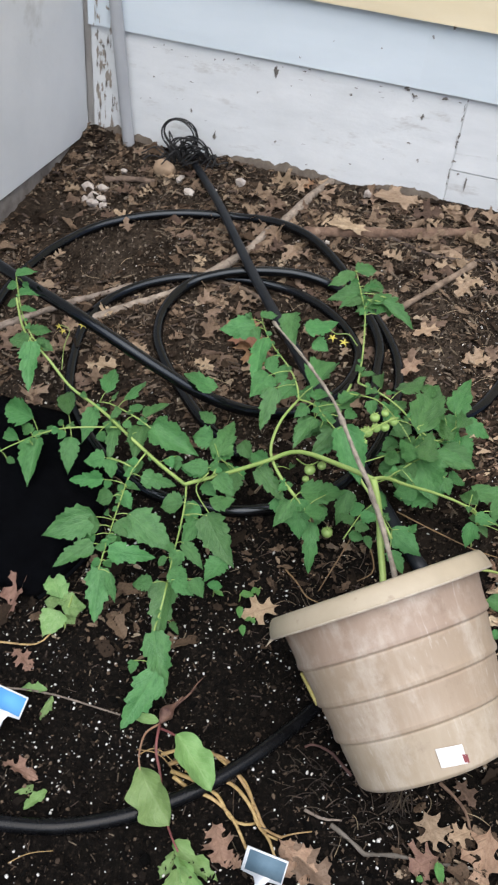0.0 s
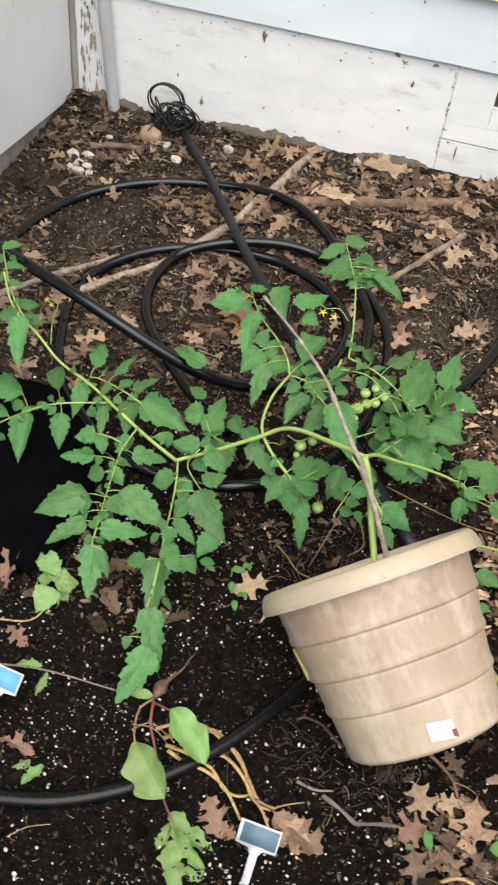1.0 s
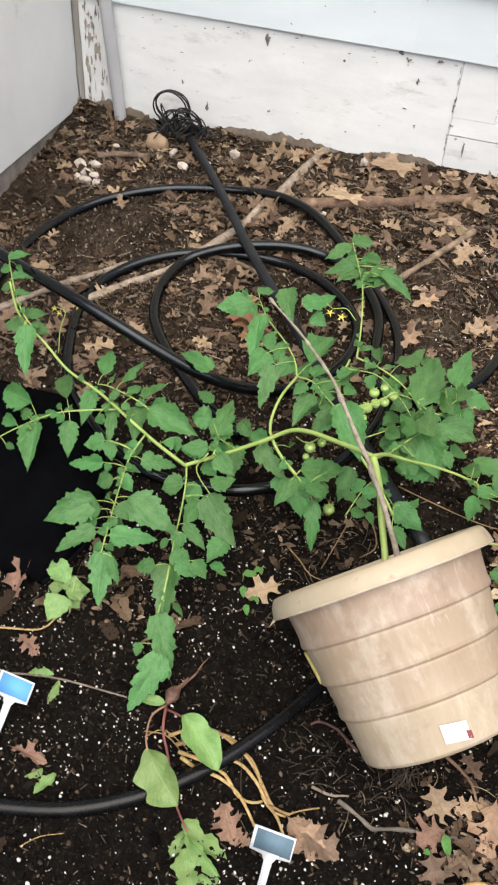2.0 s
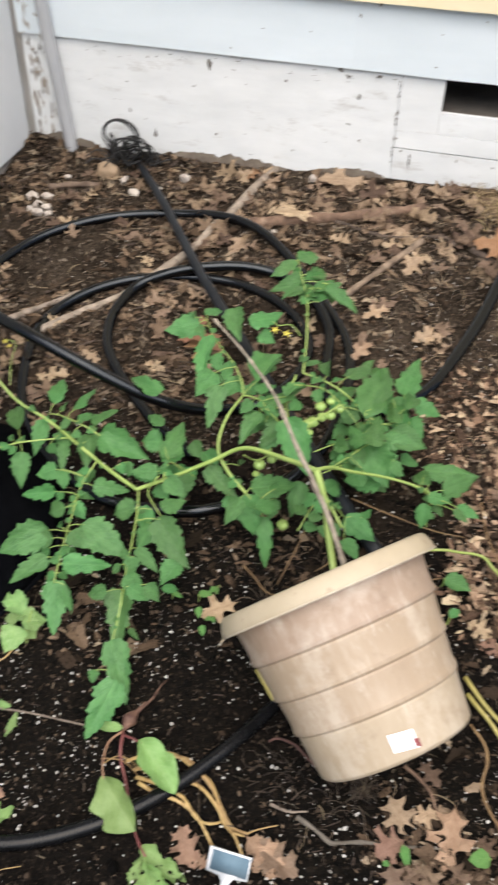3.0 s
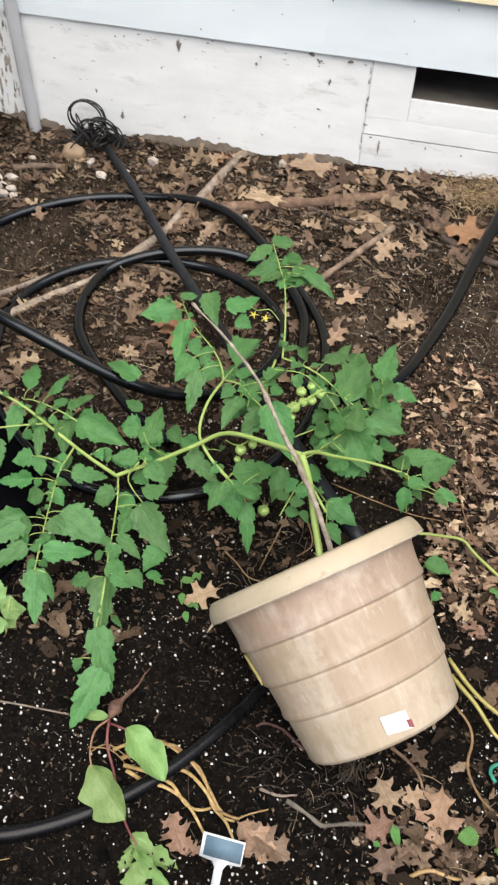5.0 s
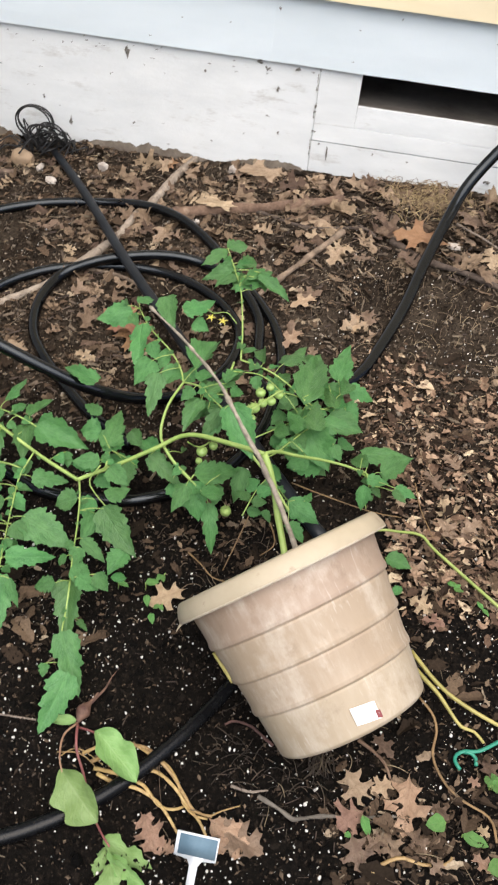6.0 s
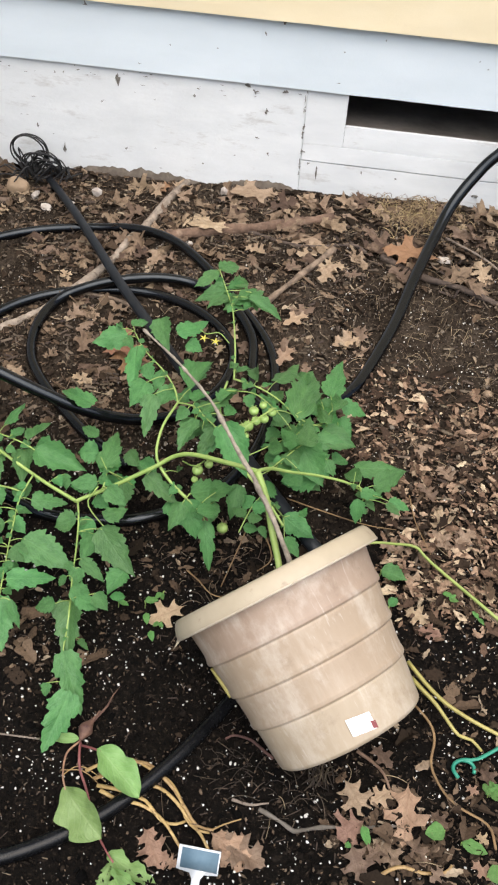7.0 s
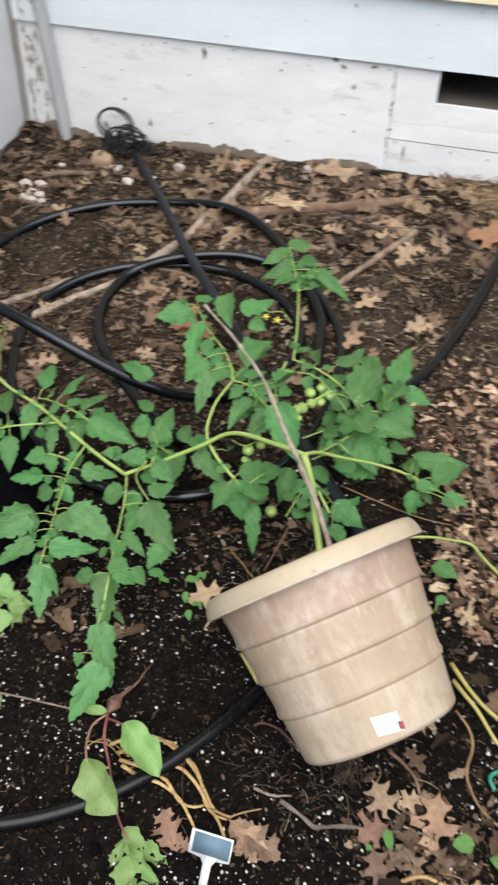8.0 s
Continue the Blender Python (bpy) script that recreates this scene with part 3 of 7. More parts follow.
def build_ground():
    xs, ys = graded(-1.10, 0.62, 0.0075, 300.0), graded(0.16, 2.0, 0.0075, 300.0)
    verts = []
    for y in ys:
        for x in xs:
            z = ground_z(x, y)
            if -1.3 < x < 0.8 and 0 < y < 2.1:
                v = Vector((x, y, 0))
                z += 0.0055 * noise.fractal(v * 45, 0.8, 2.1, 3) + 0.0050 * abs(noise.noise(v * 130))
            verts.append((x, y, z))
    w = len(xs)
    faces = [(j * w + i, j * w + i + 1, (j + 1) * w + i + 1, (j + 1) * w + i) for j in range(len(ys) - 1) for i in range(w - 1)]
    data = bpy.data.meshes.new("ground")
    data.from_pydata(verts, [], faces)
    data.polygons.foreach_set("use_smooth", [True] * len(faces))
    data.materials.append(SOIL)
    return tagged(new("ground", data), "black potting soil rising into brown earth by the house", "ground", kind="structure")


build_ground()

# ---- the house wall: painted skirt boards with a crawl-space gap, pale blue board, yellow clapboards ----
WALL_Y = 1.95
wall_north = thing("wall_north", (-0.2, WALL_Y, 0.0), "white painted skirt boards below pale blue and yellow clapboard", "wall", kind="structure")


def plank(name, x0, x1, z0, z1, y0, y1, material, label="", rough=0.0, seed=0.0, lean=0.0):
    """A board with softened edges and a slightly uneven face; lean pushes its foot forward."""
    bm = bmesh.new()
    nx, nz = max(2, int((x1 - x0) / 0.03)), 6
    grid = []
    for k in range(nz + 1):
        v = k / nz
        row = []
        for i in range(nx + 1):
            x, z = x0 + (x1 - x0) * i / nx, z0 + (z1 - z0) * v
            edge = 0.0002 if k in (0, nz) else 0.0
            dy = rough * noise.noise(Vector((x * 7 + seed, z * 30, seed)))
            dz = rough * 0.8 * noise.noise(Vector((x * 12, seed + 5, k))) if k in (0, nz) else 0.0
            row.append(bm.verts.new((x, y0 - lean * (1 - v) + edge + dy, z + dz)))
        grid.append(row)
    for a, b in zip(grid, grid[1:]):
        for i in range(nx):
            bm.faces.new((a[i], a[i + 1], b[i + 1], b[i]))
    back = [[bm.verts.new((v.co.x, y1, v.co.z)) for v in row] for row in (grid[0], grid[-1])]
    for row, rear, flip in ((grid[0], back[0], False), (grid[-1], back[1], True)):
        for i in range(nx):
            q = (row[i], rear[i], rear[i + 1], row[i + 1])
            bm.faces.new(q[::-1] if flip else q)
    for i, flip in ((0, True), (nx, False)):
        col = [row[i] for row in grid] + [back[1][i], back[0][i]]
        bm.faces.new(col[::-1] if flip else col)
    bmesh.ops.recalc_face_normals(bm, faces=bm.faces)
    return part(name, bm, material, wall_north, label, False)


plank("plank", -1.02, -0.1195, 0.02, 0.435, WALL_Y, WALL_Y + 0.03, WHITE_WOOD, "wide white skirt board, paint flaking", 0.0012, 1.0)
plank("plank", -0.1187, -0.0265, 0.2888, 0.435, WALL_Y + 0.001, WALL_Y + 0.03, WHITE_WOOD, "short upright white board", 0.0005, 2.0)
plank("plank", -0.0258, 2.2, 0.2892, 0.3375, WALL_Y + 0.0022, WALL_Y + 0.012, WHITE_WOOD, "white sill board below the gap", 0.0004, 3.0)
plank("plank", -0.1187, 2.2, 0.2490, 0.2883, WALL_Y + 0.0015, WALL_Y + 0.03, WHITE_WOOD, "narrow white rail", 0.0004, 4.0)
plank("plank", -0.1187, 2.2, 0.02, 0.2462, WALL_Y + 0.002, WALL_Y + 0.03, WHITE_WOOD, "white foot board", 0.0006, 5.0)
# dried earth and old filler crusted along the foot of the boards
for x0, x1 in ((-0.99, -0.84), (-0.70, -0.34), (-0.30, -0.125)):
    bm = bmesh.new()
    n = int((x1 - x0) / 0.006)
    rows = []
    for k in range(n + 1):
        x = x0 + (x1 - x0) * k / n
        top = ground_z(x, WALL_Y) + (0.016 + 0.020 * abs(noise.noise(Vector((x * 17, 2, 0)))) + 0.010 * noise.noise(Vector((x * 70, 5, 0)))) * min(1, 4 * k / n, 4 * (n - k) / n)
        rows.append([bm.verts.new((x, WALL_Y - 0.0024 - d, ground_z(x, WALL_Y) - 0.03 + (top - ground_z(x, WALL_Y) + 0.03) * v)) for v, d in ((0, 0.008), (0.5, 0.006 + 0.003 * noise.noise(Vector((x * 60, 1, 0)))), (0.85, 0.003), (1, 0.0))])
    for a, b in zip(rows, rows[1:]):
        for i in range(3):
            bm.faces.new((a[i], b[i], b[i + 1], a[i + 1]))
    part("filler_crust", bm, CRUST, wall_north, "earth-brown crust along the wall foot")
# the crawl space behind the gap
bm = bmesh.new()
box(bm, (-0.6, WALL_Y + 0.03, 0.0), (2.4, WALL_Y + 0.9, 0.005), 0)
box(bm, (-0.6, WALL_Y + 0.9, 0.0), (2.4, WALL_Y + 0.92, 0.6), 0)
box(bm, (-0.62, WALL_Y + 0.031, 0.0), (-0.6, WALL_Y + 0.9, 0.6), 0)
box(bm, (-0.6, WALL_Y + 0.031, 0.58), (2.4, WALL_Y + 0.9, 0.6), 0)
q = [bm.verts.new(v) for v in ((-0.6, WALL_Y + 0.031, 0.330), (2.4, WALL_Y + 0.031, 0.330), (2.4, WALL_Y + 0.5, 0.335), (-0.6, WALL_Y + 0.5, 0.335))]
bm.faces.new(q)
part("crawl_space", bm, DARK_VOID, wall_north, "dark hollow behind the gap")
# pale blue boards butt at a seam
for x0, x1 in ((-1.02, -0.23005), (-0.22995, 2.2)):
    plank("blue_board", x0, x1, 0.4125, 0.572, WALL_Y - 0.009, WALL_Y + 0.004, BLUE_BOARD, "pale blue water table board", 0.001, x0)
for k in range(16):
    plank("clapboard", -1.02, 2.2, 0.553 + 0.115 * k, 0.672 + 0.115 * k, WALL_Y - 0.016, WALL_Y + 0.004, YELLOW_BOARD, "" if k else "pale yellow clapboard", 0.001, k * 3.3, lean=0.010)
bm = box(bmesh.new(), (-1.02, WALL_Y + 0.006, 0.6), (2.2, WALL_Y + 0.03, 2.5), 0)
part("sheathing", bm, DARK_VOID, wall_north, "boarding behind the clapboards")

# small chips and knots where the paint is gone
def chip(x, z, w, h, k, material=None):
    bm = bmesh.new()
    if z > 0.43:
        w, h = 0.7 * w, 0.7 * h
    y = WALL_Y - 0.0135 if z > 0.4125 else WALL_Y - 0.0022
    if z > 0.556:
        y = WALL_Y - 0.0265
    ring = [bm.verts.new((x + w * math.cos(a) * (0.55 + 1.1 * noise.noise(Vector((math.cos(a) * 2.5, k, 1 + math.sin(a))))), y, z + h * math.sin(a) * (0.55 + 1.1 * noise.noise(Vector((math.sin(a) * 2.5, k, 4 + math.cos(a))))))) for a in (2 * math.pi * j / 11 for j in range(11))]
    mid = bm.verts.new((x, y - 0.0006, z))
    for i in range(11):
        bm.faces.new((ring[i], ring[(i + 1) % 11], mid))
    bmesh.ops.recalc_face_normals(bm, faces=bm.faces)
    part("paint_chip", bm, material or CHIP, wall_north)


for k, row in enumerate(((-0.555, 0.392, 0.009, 0.0244), (-0.209, 0.352, 0.0064, 0.0157), (-0.253, 0.406, 0.0116, 0.007), (-0.237, 0.394, 0.0077, 0.007),
                         (-0.169, 0.401, 0.0103, 0.007), (-0.703, 0.388, 0.0039, 0.0052), (-0.682, 0.389, 0.0039, 0.0052), (-0.376, 0.371, 0.0052, 0.0052),
                         (-0.429, 0.477, 0.0039, 0.0035), (-0.323, 0.482, 0.0039, 0.0035), (-0.54, 0.227, 0.0039, 0.0052), (-0.757, 0.259, 0.0039, 0.0052),
                         (-0.116, 0.271, 0.0039, 0.0052), (-0.198, 0.254, 0.0039, 0.0052), (-0.122, 0.314, 0.0026, 0.0209), (-0.102, 0.243, 0.0039, 0.0052),
                         (0.046, 0.08, 0.0026, 0.0035), (0.026, 0.235, 0.0052, 0.0052), (0.107, 0.23, 0.0039, 0.0035), (-0.08, 0.224, 0.0026, 0.0244))):
    chip(*row, k * 3.7)
for k, row in enumerate(((0.107, 0.23, 0.0039, 0.0035), (-0.08, 0.224, 0.0026, 0.0244), (0.295, 0.212, 0.009, 0.0104), (-0.694, 0.208, 0.0052, 0.0157),
                         (-0.5, 0.431, 0.0103, 0.0052), (-0.595, 0.332, 0.0026, 0.0035), (-0.352, 0.212, 0.0052, 0.0052), (-0.052, 0.436, 0.0064, 0.0035),
                         (0.052, 0.551, 0.0039, 0.0035), (0.258, 0.498, 0.0039, 0.0035), (-0.22, 0.522, 0.0052, 0.0087), (0.037, 0.533, 0.0052, 0.0052),
                         (-0.617, 0.543, 0.0103, 0.0139), (-0.341, 0.553, 0.0064, 0.0052), (-0.182, 0.548, 0.0116, 0.007), (0.102, 0.549, 0.0077, 0.0035),
                         (0.237, 0.512, 0.0026, 0.0035), (-0.048, 0.502, 0.0039, 0.0035))):
    chip(*row, k * 2.9 + 80)
cr = random.Random(31)
for k in range(40):
    chip(-1.005 + 0.060 * cr.random() ** 1.5, cr.uniform(0.17, 0.42), cr.uniform(0.002, 0.006), cr.uniform(0.006, 0.026), 200 + k * 1.3, STAIN if k % 3 else CHIP)
for k in range(26):
    chip(-1.005 + 0.045 * cr.random() ** 1.5, cr.uniform(0.16, 0.56), cr.uniform(0.003, 0.009), cr.uniform(0.006, 0.030), 330 + k * 1.7, STAIN)
for k in range(16):
    chip(-0.120 + cr.uniform(-0.004, 0.002), cr.uniform(0.20, 0.41), cr.uniform(0.0012, 0.003), cr.uniform(0.003, 0.012), 260 + k * 1.3)
for k in range(40):
    chip(cr.uniform(-0.95, -0.13), cr.choice((cr.uniform(0.38, 0.41), cr.uniform(0.18, 0.40))), cr.uniform(0.0015, 0.008), cr.uniform(0.0008, 0.002), 300 + k * 1.3)

# the wall that meets it at the corner
wall_west = thing("wall_west", (-1.08, 1.3, 0.0), "smooth white painted side wall with an earth-stained foot", "wall", kind="structure")
bm = box(bmesh.new(), (-2.60, 0.75, 0.150), (-1.030, WALL_Y + 0.03, 2.4), 0.004)
part("panel", bm, WHITE_PANEL, wall_west, "", False)
bm = box(bmesh.new(), (-2.598, 0.752, -0.02), (-1.037, WALL_Y + 0.03, 0.149), 0.004)
part("footing", bm, DIRT_EDGE, wall_west, "earth-stained footing strip")
bm = bmesh.new()
rows = []
for k in range(60):
    z = 0.03 + 0.04 * k
    row = []
    for i in range(6):
        u = i / 5
        x = -1.029 + 0.012 * u + 0.003 * noise.noise(Vector((k * 0.8, i, 2)))
        y = WALL_Y - 0.012 * (1 - u) ** 1.5 - 0.002 + 0.004 * noise.noise(Vector((u * 3, k * 0.9, 5)))
        row.append(bm.verts.new((x, y, z)))
    rows.append(row)
for a, b in zip(rows, rows[1:]):
    for i in range(5):
        bm.faces.new((a[i], a[i + 1], b[i + 1], b[i]))
bmesh.ops.solidify(bm, geom=bm.faces[:], thickness=0.01)
part("corner_fillet", bm, MORTAR, wall_west, "flaking yellowed filler in the corner")

# plain walls and a flat top that close the house behind
closing = thing("wall_rear", (0.5, 4.5, 0.0), "plain pale yellow walls closing the house behind", "wall", kind="structure")
part("panel", box(bmesh.new(), (-2.60, 4.45, -0.02), (2.2, 4.55, 2.5), 0.004), YELLOW_BOARD, closing, "", False)
part("panel", box(bmesh.new(), (2.205, WALL_Y - 0.02, -0.02), (2.30, 4.55, 2.5), 0.004), YELLOW_BOARD, closing, "", False)
part("panel", box(bmesh.new(), (-2.60, WALL_Y + 0.035, -0.02), (-2.50, 4.445, 2.5), 0.004), YELLOW_BOARD, closing, "", False)
part("top", box(bmesh.new(), (-2.60, WALL_Y + 0.035, 2.505), (2.30, 4.55, 2.56), 0.004), YELLOW_BOARD, closing, "", False)

# grey conduit that runs down the corner into the earth
conduit = thing("conduit", (-0.925, 1.922, 0.12), "grey metal conduit running down the wall into the soil", "pipe")
part("pipe", tube([(-0.909, 1.928, 0.08), (-0.914, 1.928, 0.15), (-0.940, 1.924, 0.47), (-0.978, 1.92, 0.95), (-0.995, 1.91, 2.3)], 0.0148, 16, 0.03), CONDUIT, conduit)

# ---- the pot, tipped on its side ----
POT_BASE = Vector((0.1056, 0.5975, 0.0814))
POT_AXIS = Vector((math.cos(radians(32.1)) * math.cos(radians(133.6)), math.cos(radians(32.1)) * math.sin(radians(133.6)), math.sin(radians(32.1))))
POT_SIDE = POT_AXIS.cross(Vector((0, 0, 1))).normalized()
POT_TOP = POT_SIDE.cross(POT_AXIS)
POT_TURN = Matrix((POT_SIDE, POT_TOP, POT_AXIS)).transposed().to_4x4()
POT = Matrix.Translation(POT_BASE) @ POT_TURN
POT_GRAIN = Matrix((-POT_SIDE, POT_TOP, POT_AXIS)).transposed().to_euler()


def pot_material(name, dark, light):
    """Faded plastic with long chalky scuffs down the side, brown smears, and a pinker band below the rim."""
    m, tree, add = node_kit(name)
    bsdf = tree.nodes["Principled BSDF"]
    turn = add("VectorRotate", Vector=add("TexCoord").outputs["Object"], Rotation=POT_GRAIN)
    turn.rotation_type, turn.invert = "EULER_XYZ", True
    turn.inputs["Rotation"].default_value = POT_GRAIN
    at = turn.outputs["Vector"]
    col = ramp(tree, add, noise_tex(add, at, 9.0, 6.0), [(0.3, dark), (0.7, light)])
    long_at = add("Mapping", Vector=at, Scale=(1.0, 1.0, 0.12)).outputs["Vector"]
    band = add("MapRange", Value=noise_tex(add, long_at, 45.0, 6.0, 0.7), From_Min=0.35, From_Max=0.7, To_Min=0.0, To_Max=0.55).outputs["Result"]
    col = mixed(add, tree, band, col, [c * 0.93 for c in dark])
    streak = ramp(tree, add, noise_tex(add, long_at, 130.0, 4.0, 0.6), [(0.42, 0.0), (0.72, 1.0)])
    where = ramp(tree, add, noise_tex(add, add("Mapping", Vector=at, Scale=(1.0, 1.0, 0.30)).outputs["Vector"], 30.0, 6.0, 0.7), [(0.44, 0.0), (0.68, 0.34)])
    col = mixed(add, tree, mixed(add, tree, 1.0, streak, where, "MULTIPLY"), col, (0.56, 0.50, 0.42))
    thin_at = add("Mapping", Vector=at, Scale=(1.0, 1.0, 0.05), Rotation=(0.12, 0.05, 0.0)).outputs["Vector"]
    scratch = ramp(tree, add, noise_tex(add, thin_at, 300.0, 2.0, 0.5), [(0.60, 0.0), (0.70, 0.4)])
    worn = ramp(tree, add, noise_tex(add, at, 13.0, 4.0, 0.6), [(0.48, 0.0), (0.60, 0.8)])
    col = mixed(add, tree, mixed(add, tree, 1.0, scratch, worn, "MULTIPLY"), col, (0.60, 0.55, 0.48))
    chalk = ramp(tree, add, noise_tex(add, add("Mapping", Vector=at, Scale=(1.0, 1.0, 0.55)).outputs["Vector"], 17.0, 10.0, 0.72), [(0.50, 0.0), (0.65, 0.52)])
    col = mixed(add, tree, chalk, col, (0.54, 0.475, 0.40))
    dirt = ramp(tree, add, noise_tex(add, add("Mapping", Vector=at, Location=(3.0, 1.0, 2.0)).outputs["Vector"], 26.0, 9.0, 0.75), [(0.56, 0.0), (0.72, 0.5)])
    col = mixed(add, tree, dirt, col, (0.19, 0.135, 0.09))
    tree.links.new(col, bsdf.inputs["Base Color"])
    tree.links.new(add("MapRange", Value=noise_tex(add, at, 50.0, 6.0), To_Min=0.42, To_Max=0.68).outputs["Result"], bsdf.inputs["Roughness"])
    tree.links.new(add("Bump", Height=noise_tex(add, long_at, 160.0, 5.0), Strength=0.12, Distance=0.003).outputs["Normal"], bsdf.inputs["Normal"])
    return m


CLAY = pot_material("faded_terracotta_plastic", (0.318, 0.240, 0.166), (0.384, 0.302, 0.218))
CLAY_BAND = pot_material("pinker_plastic", (0.298, 0.216, 0.158), (0.352, 0.266, 0.200))
CLAY_FOOT = pot_material("paler_plastic", (0.348, 0.277, 0.192), (0.412, 0.338, 0.245))


def lathe(profile, around=96):
    """Turns a closed profile of (radius, height) about the pot's axis."""
    bm = bmesh.new()
    rings = [[bm.verts.new(POT @ Vector((r * math.cos(a), r * math.sin(a), h))) for a in (2 * math.pi * j / around for j in range(around))] for r, h in profile]
    for p, q in zip(rings, rings[1:] + rings[:1]):
        for j in range(around):
            bm.faces.new((p[j], p[(j + 1) % around], q[(j + 1) % around], q[j]))
    return bm


def wall_radius(h):
    """The wall of the pot, swelling slightly from foot to rim."""
    return float(np.interp(h, (-0.01, 0.0, 0.0574, 0.1039, 0.1528, 0.21), (0.1000, 0.1012, 0.1082, 0.1154, 0.1238, 0.1318)))


plant_pot = thing("plant_pot", (0.109, 0.600, 0.0), "faded terracotta-coloured plastic pot tipped over on the soil", "plant pot")
RIDGES = (0.0574, 0.1039, 0.1528)
outer = []
for k in range(241):
    h = -0.004 + 0.210 * k / 240
    # each band starts with a rolled lip that overhangs the band below
    lip = sum(0.0030 / (1 + math.exp(-(h - c) / 0.0005)) * math.exp(-max(0, h - c - 0.006) / 0.006) - 0.0010 * math.exp(-((h - c + 0.0018) / 0.0016) ** 2) for c in RIDGES)
    foot = -0.0045 * max(0, 1 - (h + 0.004) / 0.006) ** 2
    outer.append((wall_radius(h) - 0.0010 + lip + foot, h))
inner = [(wall_radius(h) - 0.004, h) for h in (0.206, 0.14, 0.09, 0.05, 0.012)]
part("body", lathe(outer + inner + [(0.012, 0.006), (0.012, -0.002), (0.09, -0.003)]), CLAY, plant_pot)
pot_body = bpy.data.objects["body"]
pot_body.data.materials.append(CLAY_BAND)
pot_body.data.materials.append(CLAY_FOOT)
# a pinker, darker tone below the rim, a paler one round the foot
for p in pot_body.data.polygons:
    h = POT_AXIS.dot(p.center + origin["body"] - POT_BASE)
    p.material_index = 1 if h > 0.153 else 2 if h < 0.057 else 0
rim = [(0.126, 0.2030), (0.1440, 0.2014), (0.1464, 0.2006), (0.1473, 0.2020), (0.1466, 0.2080), (0.1446, 0.2150), (0.1418, 0.2208), (0.1385, 0.2243), (0.1345, 0.2252), (0.1305, 0.2228), (0.127, 0.213)]
rim_part = part("rim", lathe(rim), CLAY_RIM, plant_pot, "sun-bleached rolled rim")
part("worn_edge", lathe([(0.1450, 0.2000), (0.1470, 0.1999), (0.1479, 0.2012), (0.1477, 0.2026), (0.1462, 0.2024)]), PAPER_WORN, rim_part, "whitened worn edge of the rim")
bm = bmesh.new()
A0 = 3.420
shard = [POT @ Vector((q * math.cos(A0 + d), q * math.sin(A0 + d), h)) for q, d, h in ((0.146, -0.05, 0.2035), (0.146, 0.05, 0.2035), (0.157, 0.02, 0.194), (0.144, -0.05, 0.2002), (0.144, 0.05, 0.2002))]
vs = [bm.verts.new(p) for p in shard]
for f in ((0, 1, 2), (3, 2, 4), (0, 2, 3), (1, 4, 2), (0, 3, 4, 1)):
    bm.faces.new([vs[i] for i in f])
bmesh.ops.recalc_face_normals(bm, faces=bm.faces)
part("rim_shard", bm, CLAY_RIM, rim_part, "torn shard hanging from the rim", False)
bm = bmesh.new()
disc = [bm.verts.new(POT @ Vector((0.1262 * math.cos(a), 0.1262 * math.sin(a), 0.185 + 0.004 * math.sin(5 * a)))) for a in (2 * math.pi * j / 40 for j in range(40))]
bm.faces.new(disc)
part("potting_soil", bm, SOIL, plant_pot, "potting soil inside")


def on_pot(angle, h, lift=0.0008):
    r = wall_radius(h) + 0.0036 * 0 + lift
    return POT @ Vector((r * math.cos(angle), r * math.sin(angle), h))


def sticker(a0, a1, h0, h1, skew, material, name, lift):
    bm = bmesh.new()
    rows = [[bm.verts.new(on_pot(a0 + (a1 - a0) * i / 8, h0 + (h1 - h0) * k / 4 + skew * (i / 8 - 0.5), lift)) for i in range(9)] for k in range(5)]
    for p, q in zip(rows, rows[1:]):
        for i in range(8):
            bm.faces.new((p[i], p[i + 1], q[i + 1], q[i]))
    return part(name, bm, material, plant_pot)


STICKER_AT = 1.855
SLIVER_AT = 3.50
sticker(STICKER_AT - 0.140, STICKER_AT + 0.150, 0.0085, 0.0300, 0.0045, PAPER, "price_sticker", 0.0012)["label"] = "torn white price sticker"
sticker(STICKER_AT - 0.165, STICKER_AT - 0.105, 0.0070, 0.0165, 0.002, RED_PAPER, "sticker_edge", 0.0012)["label"] = "faded red corner of the sticker"

# ---- hoses ----
HOSE_R = 0.0105
coil = [(-0.98, 1.25, 0.19), (-0.869, 1.185, 0.23), (-0.736, 1.126, 0.235), (-0.621, 1.085, 0.23), (-0.531, 1.065, 0.21), (-0.451, 1.065, 0.175), (-0.385, 1.077, 0.14), (-0.321, 1.104, 0.11),
        (-0.262, 1.152, 0.085), (-0.212, 1.196, 0.085), (-0.176, 1.266, 0.093), (-0.172, 1.347, 0.103), (-0.207, 1.410, 0.110), (-0.272, 1.463, 0.116), (-0.352, 1.495, 0.118),
        (-0.426, 1.497, 0.117), (-0.496, 1.488, 0.114), (-0.583, 1.455, 0.109), (-0.652, 1.397, 0.101), (-0.695, 1.316, 0.091), (-0.696, 1.227, 0.081),
        (-0.652, 1.095, 0.066), (-0.600, 1.027, 0.060), (-0.535, 0.968, 0.055), (-0.482, 0.936, 0.052), (-0.409, 0.911, 0.050), (-0.323, 0.914, 0.050)]
